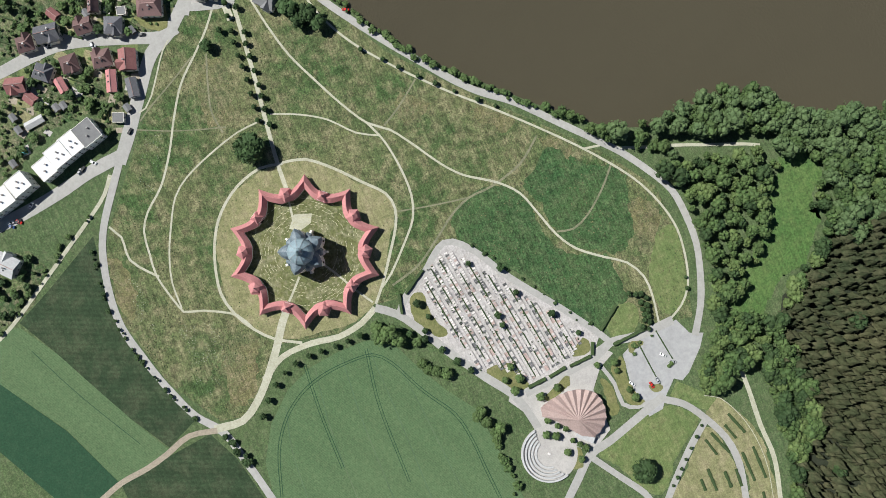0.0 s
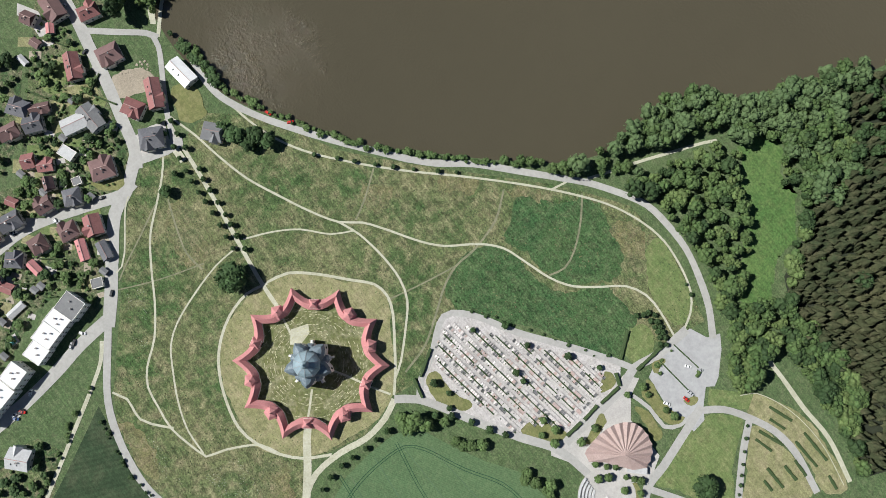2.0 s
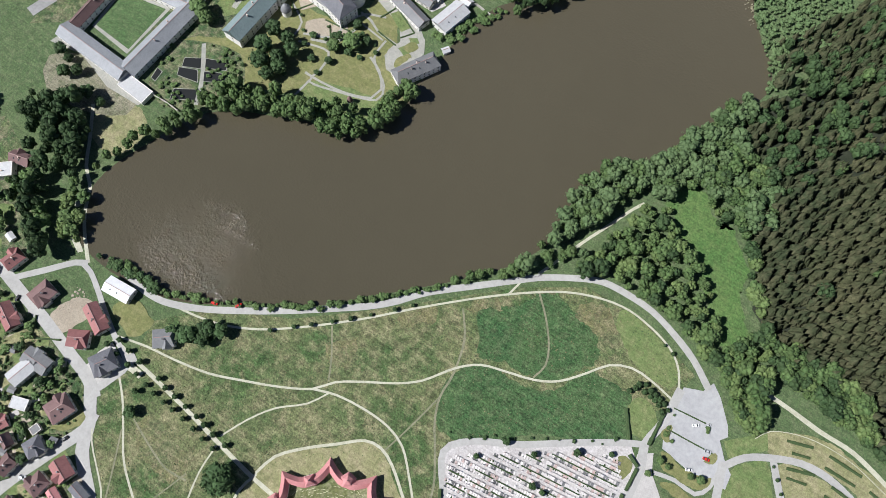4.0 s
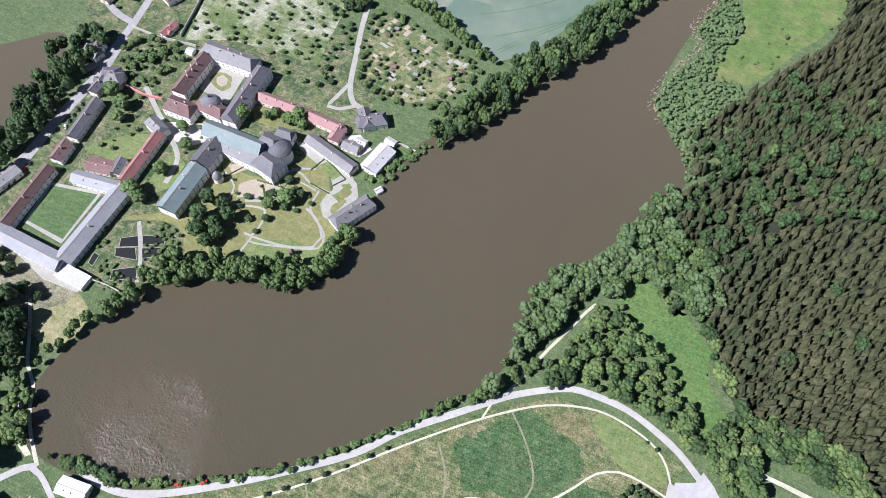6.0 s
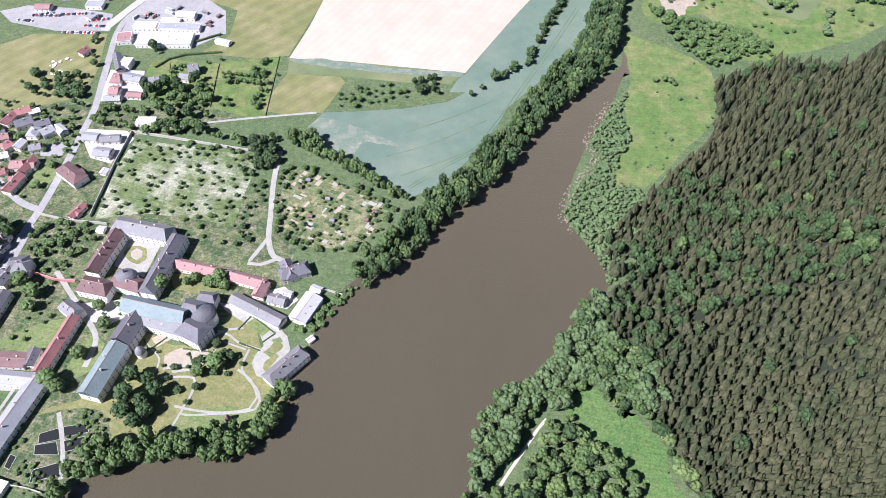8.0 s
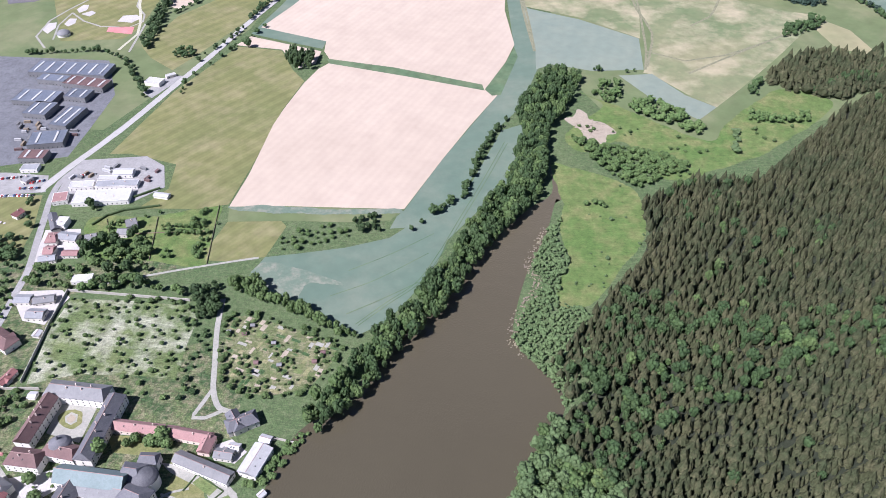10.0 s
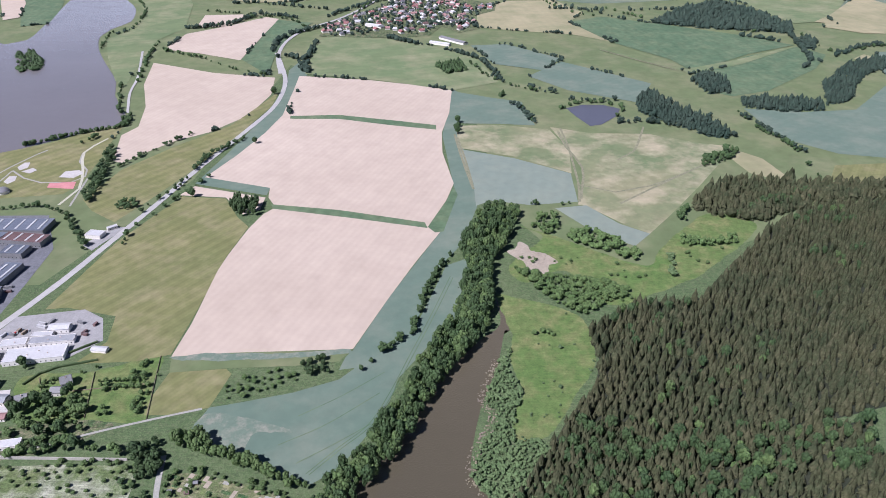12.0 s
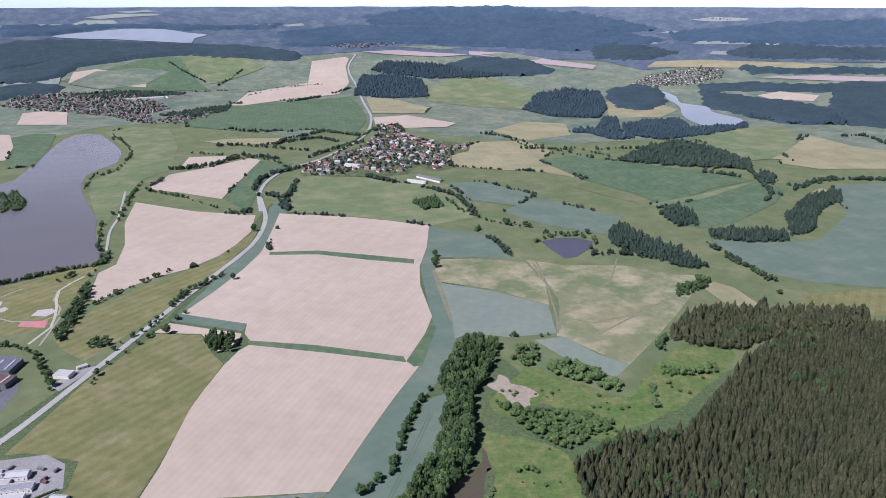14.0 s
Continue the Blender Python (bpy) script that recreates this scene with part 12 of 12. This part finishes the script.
# plots along the village street
patch("garden_lawn", [(-263.8, -96.9), (-267.6, -86.6), (-260.2, -69.4), (-250.6, -70.6), (-252.7, -82.9), (-254.8, -96.6), (-249.0, -104.7), (-255.1, -102.9)], LAWN_DRY, 6, "mown yellowish lawn round a modern house", True, "lawn")
patch("garden_lawn", [(-206.3, -106.8), (-205.2, -98.4), (-206.3, -87.2), (-191.4, -92.9), (-194.0, -102.6)], LAWN, 6, "mown lawn beside the street", True, "lawn")
patch("garden_lawn", [(-287.1, -87.9), (-280.1, -75.1), (-266.2, -86.9), (-268.4, -93.0), (-279.0, -94.8)], LAWN_FRESH, 6, "green garden lawn with young plants", True, "lawn")
patch("garden_lawn", [(-224.9, -30.9), (-215.7, -19.7), (-198.0, -23.7), (-197.7, -33.7), (-204.2, -39.9)], LAWN, 6, "green lawn with bushes behind the white-roofed house", True, "lawn")
patch("forecourt", [(-213.6, -69.0), (-213.1, -57.4), (-209.9, -47.8), (-196.6, -53.1), (-198.0, -63.4), (-199.3, -73.1)], PAVING, 6, "pale paved forecourt of the slate-roofed house", category="paving")
patch("forecourt", [(-200.3, -75.6), (-198.7, -64.1), (-198.3, -51.6), (-194.7, -45.2), (-189.8, -47.7), (-190.6, -58.5), (-194.6, -71.2), (-197.1, -77.5)], ASPHALT, 7, "pale paved junction at the avenue's end", category="paving")
wood("soil_heap", scatter([(-252.7, -54.5), (-251.1, -41.5), (-252.3, -33.1), (-245.5, -31.9), (-232.8, -39.9), (-236.8, -48.8)], 2.6), LUMP, 1.5, 0.5, SOIL, "heaps of pale sandy earth on a building plot", "earth")
for k, (pt, turn) in enumerate((([(-132.6, -166.4)][0], 40), ([(-130.7, -176.3)][0], 130), ([(-131.2, -173.8)][0], 130), ([(-116.7, -222.4)][0], 40), ([(-115.9, -227.7)][0], 40), ([(-123.1, -211.8)][0], 130), ([(-199.7, -138.5)][0], 5), ([(-209.9, -163.5)][0], 30))):
    park(pt, turn, k % 5)
wood("soil_heap", scatter([(60.0, 758.4), (80.9, 779.9), (100.3, 766.4), (103.4, 745.5), (83.9, 737.9)], 5), LUMP, 4.0, 1.0, SOIL, "heaps of pale sandy earth", "earth")
patch("village_ground", [(-378.1, 1846.0), (-378.2, 1972.3), (-325.3, 2099.6), (-255.9, 2234.1), (-235.2, 2395.8), (-224.6, 2616.3), (-173.8, 2628.4), (-120.0, 2447.5), (-40.9, 2346.0), (86.6, 2270.3), (79.4, 2164.9), (18.4, 2099.6), (32.8, 1944.4), (-21.4, 1897.3), (-69.4, 1965.2), (-96.2, 1864.9), (-154.8, 1846.0), (-272.2, 1833.6)], GARDEN, 4, "mixed gardens between village houses", category="garden")


def container(at, turn, size, material, label):
    """A long box with ribbed sides and a slightly raised lid frame."""
    ob = new("storage_container")
    ob.matrix_world = pose(*at, height(*at) + 0.3, 0, 0, turn)
    l, w, h = size
    bm = bmesh.new()
    side = [(-l / 2, w / 2)]
    for i in range(5):
        x = -l / 2 + l * (i + 0.5) / 5
        side += [(x - 0.14, w / 2), (x - 0.1, w / 2 + 0.06), (x + 0.1, w / 2 + 0.06), (x + 0.14, w / 2)]
    side.append((l / 2, w / 2))
    ring = [(x, -y) for x, y in side] + side[::-1]
    low, high = ([bm.verts.new((x, y, z)) for x, y in ring] for z in (0, h))
    bm.faces.new(low[::-1])
    bm.faces.new(high)
    for i in range(len(ring)):
        j = (i + 1) % len(ring)
        bm.faces.new((low[i], low[j], high[j], high[i]))
    part("body", bm, material, ob)
    for s in (-1, 1):
        bm = bmesh.new()
        box(bm, -l / 2, l / 2, s * w / 2 - 0.1, s * w / 2 + 0.1, h, h + 0.12)
        part("roof_rail", bm, SHEET_GREY, ob)
    tagged(ob, label, "container", "containers in the works yards")


for area, many, turn in (([(-468.9, 542.4), (-477.0, 587.4), (-429.9, 613.1), (-388.2, 608.9), (-378.2, 579.6), (-399.9, 551.0), (-437.8, 537.9)], 16, 75), ([(-686.2, 827.8), (-559.8, 832.0), (-522.5, 765.2), (-510.2, 677.7), (-517.8, 617.3), (-548.9, 603.0)], 16, 10)):
    for i, p in enumerate(clear(scatter(area, 11), 4)[:many]):
        k = int(rng.integers(0, 4))
        container(tuple(p), turn + 90 * (i % 2), (rng.uniform(5, 11), 2.5, 2.6), (SHEET_GREY, SHEET_WHITE, TILE_BROWN, WOOD)[k], ("grey", "white", "rust-brown", "weathered tan")[k] + " metal storage container in a works yard")

patch("meadow", [(-419.4, 517.2), (-352.6, 529.6), (-299.4, 555.7), (-290.3, 509.8), (-279.2, 464.8), (-334.4, 463.1), (-383.8, 463.0)], WET, 2, "fresh green fenced meadow at the town's edge", True, "meadow")
wood("town_trees", clear(clumped(scatter([(-409.5, 519.6), (-305.3, 547.6), (-280.0, 469.5), (-373.3, 459.6)], 6), 0.12, 0.05), 2), BROAD, 5, 6, LEAF, "small green trees in fenced gardens", "trees")
for g in ([(-402.3, 517.6), (-370.7, 466.1)], [(-353.0, 527.6), (-334.0, 464.8)], [(-298.7, 554.0), (-278.5, 465.8)], [(-390.8, 494.6), (-291.6, 513.1)]):
    wall_line(g, 1.2, "low wooden garden fence", 0.2, WOOD)

p = clumped(scatter([(-313.0, 105.3), (-323.5, 132.9), (-308.1, 148.9), (-273.7, 158.8), (-253.6, 135.5), (-257.0, 116.0), (-291.9, 95.9)], 5.0), 0.0, 0.06)
wood("garden_bushes", p, BROAD, 3.2, 2.6, LEAF, "green bushes round the water basins", "bushes")
trees([(-377.0, 89.2), (-368.2, 86.9), (-356.0, 82.8), (-362.4, 77.3), (-338.6, 74.1), (-327.3, 73.7)], 9, 9, "dark", "dark tree beside the long ranges", "", 0.25)

FLOWER = surf("white_umbels", (0.42, 0.45, 0.34), (0.55, 0.56, 0.46), None, 0.5, 2.0, island=0.3)
for g in ([(-19.4, -159.6), (-12.5, -137.4), (11.4, -138.3), (32.3, -154.5), (17.9, -163.0)], [(-141.9, -128.9), (-132.5, -119.8), (-99.6, -140.3), (-106.1, -147.9)], [(-64.6, -177.7), (-52.0, -170.1), (-21.1, -172.7), (-29.4, -179.9)]):
    p = off_paths(scatter(g, 1.5), 0.3)
    wood("meadow_flowers", clumped(p, 0.0, 0.12), TUFT, 0.5, 0.5, FLOWER, "patches of white flowering weeds in the meadow", "flowers")
patch("garden_ground", [(-104.4, -252.5), (-98.1, -224.4), (-84.4, -218.3), (-65.8, -234.9), (-57.7, -255.4), (-56.1, -280.1)], GARDEN, 2, "village garden with mixed beds", category="garden")
p = clear(off_paths(scatter([(-104.4, -252.5), (-98.1, -224.4), (-84.4, -218.3), (-65.8, -234.9), (-57.7, -255.4), (-56.1, -280.1)], 5.5), 1.0), -1)
wood("garden_trees", p[::2], BROAD, 5, 5, LEAF_DARK, "dark garden trees round a white house", "trees")
wood("garden_trees", p[1::3], BROAD, 4, 3.4, LEAF, "green garden bushes round a white house", "bushes")

for pts in ([(-124.6, 408.2), (-103.5, 437.0), (-80.7, 466.5), (-66.1, 508.4), (-52.3, 561.6), (-33.9, 632.3), (-15.0, 711.7)], [(-122.0, 407.1), (-100.8, 435.9), (-78.0, 465.3), (-63.2, 507.0), (-49.3, 560.1), (-30.7, 630.5), (-11.6, 709.5)], [(-145.2, 473.8), (-109.6, 502.5), (-73.9, 537.1)], [(-135.2, 419.0), (-109.1, 440.0), (-78.7, 466.7)], [(-154.4, 439.0), (-118.7, 464.3), (-75.2, 507.5)]):
    ribbon("tramline", pts, 0.8, CROP_LUSH, 6, "dark wheel line in the grain", "tramline")
home([(-277.4, -117.8), (-266.7, -110.2)], 10, TILE_GREY, "house with a dark grey hipped roof", hip=0.5)
home([(-263.8, -133.4), (-261.8, -121.6)], 9, TILE_BROWN, "house with a brown gable roof")
WEST = [(-320.1, -122.6), (-300.3, -93.3), (-277.1, -111.4), (-254.5, -129.9), (-244.5, -147.4), (-243.2, -171.0)]
patch("garden_ground", WEST, GARDEN, 1, "patchy village gardens", category="garden")
p = clear(off_paths(scatter(WEST, 6.0), 1.5), 0)
wood("garden_trees", p[::2], BROAD, 5, 5, LEAF, "green fruit trees in village gardens", "trees")
wood("garden_trees", p[1::3], BROAD, 5.5, 6.5, LEAF_DARK, "dark trees in village gardens", "trees")
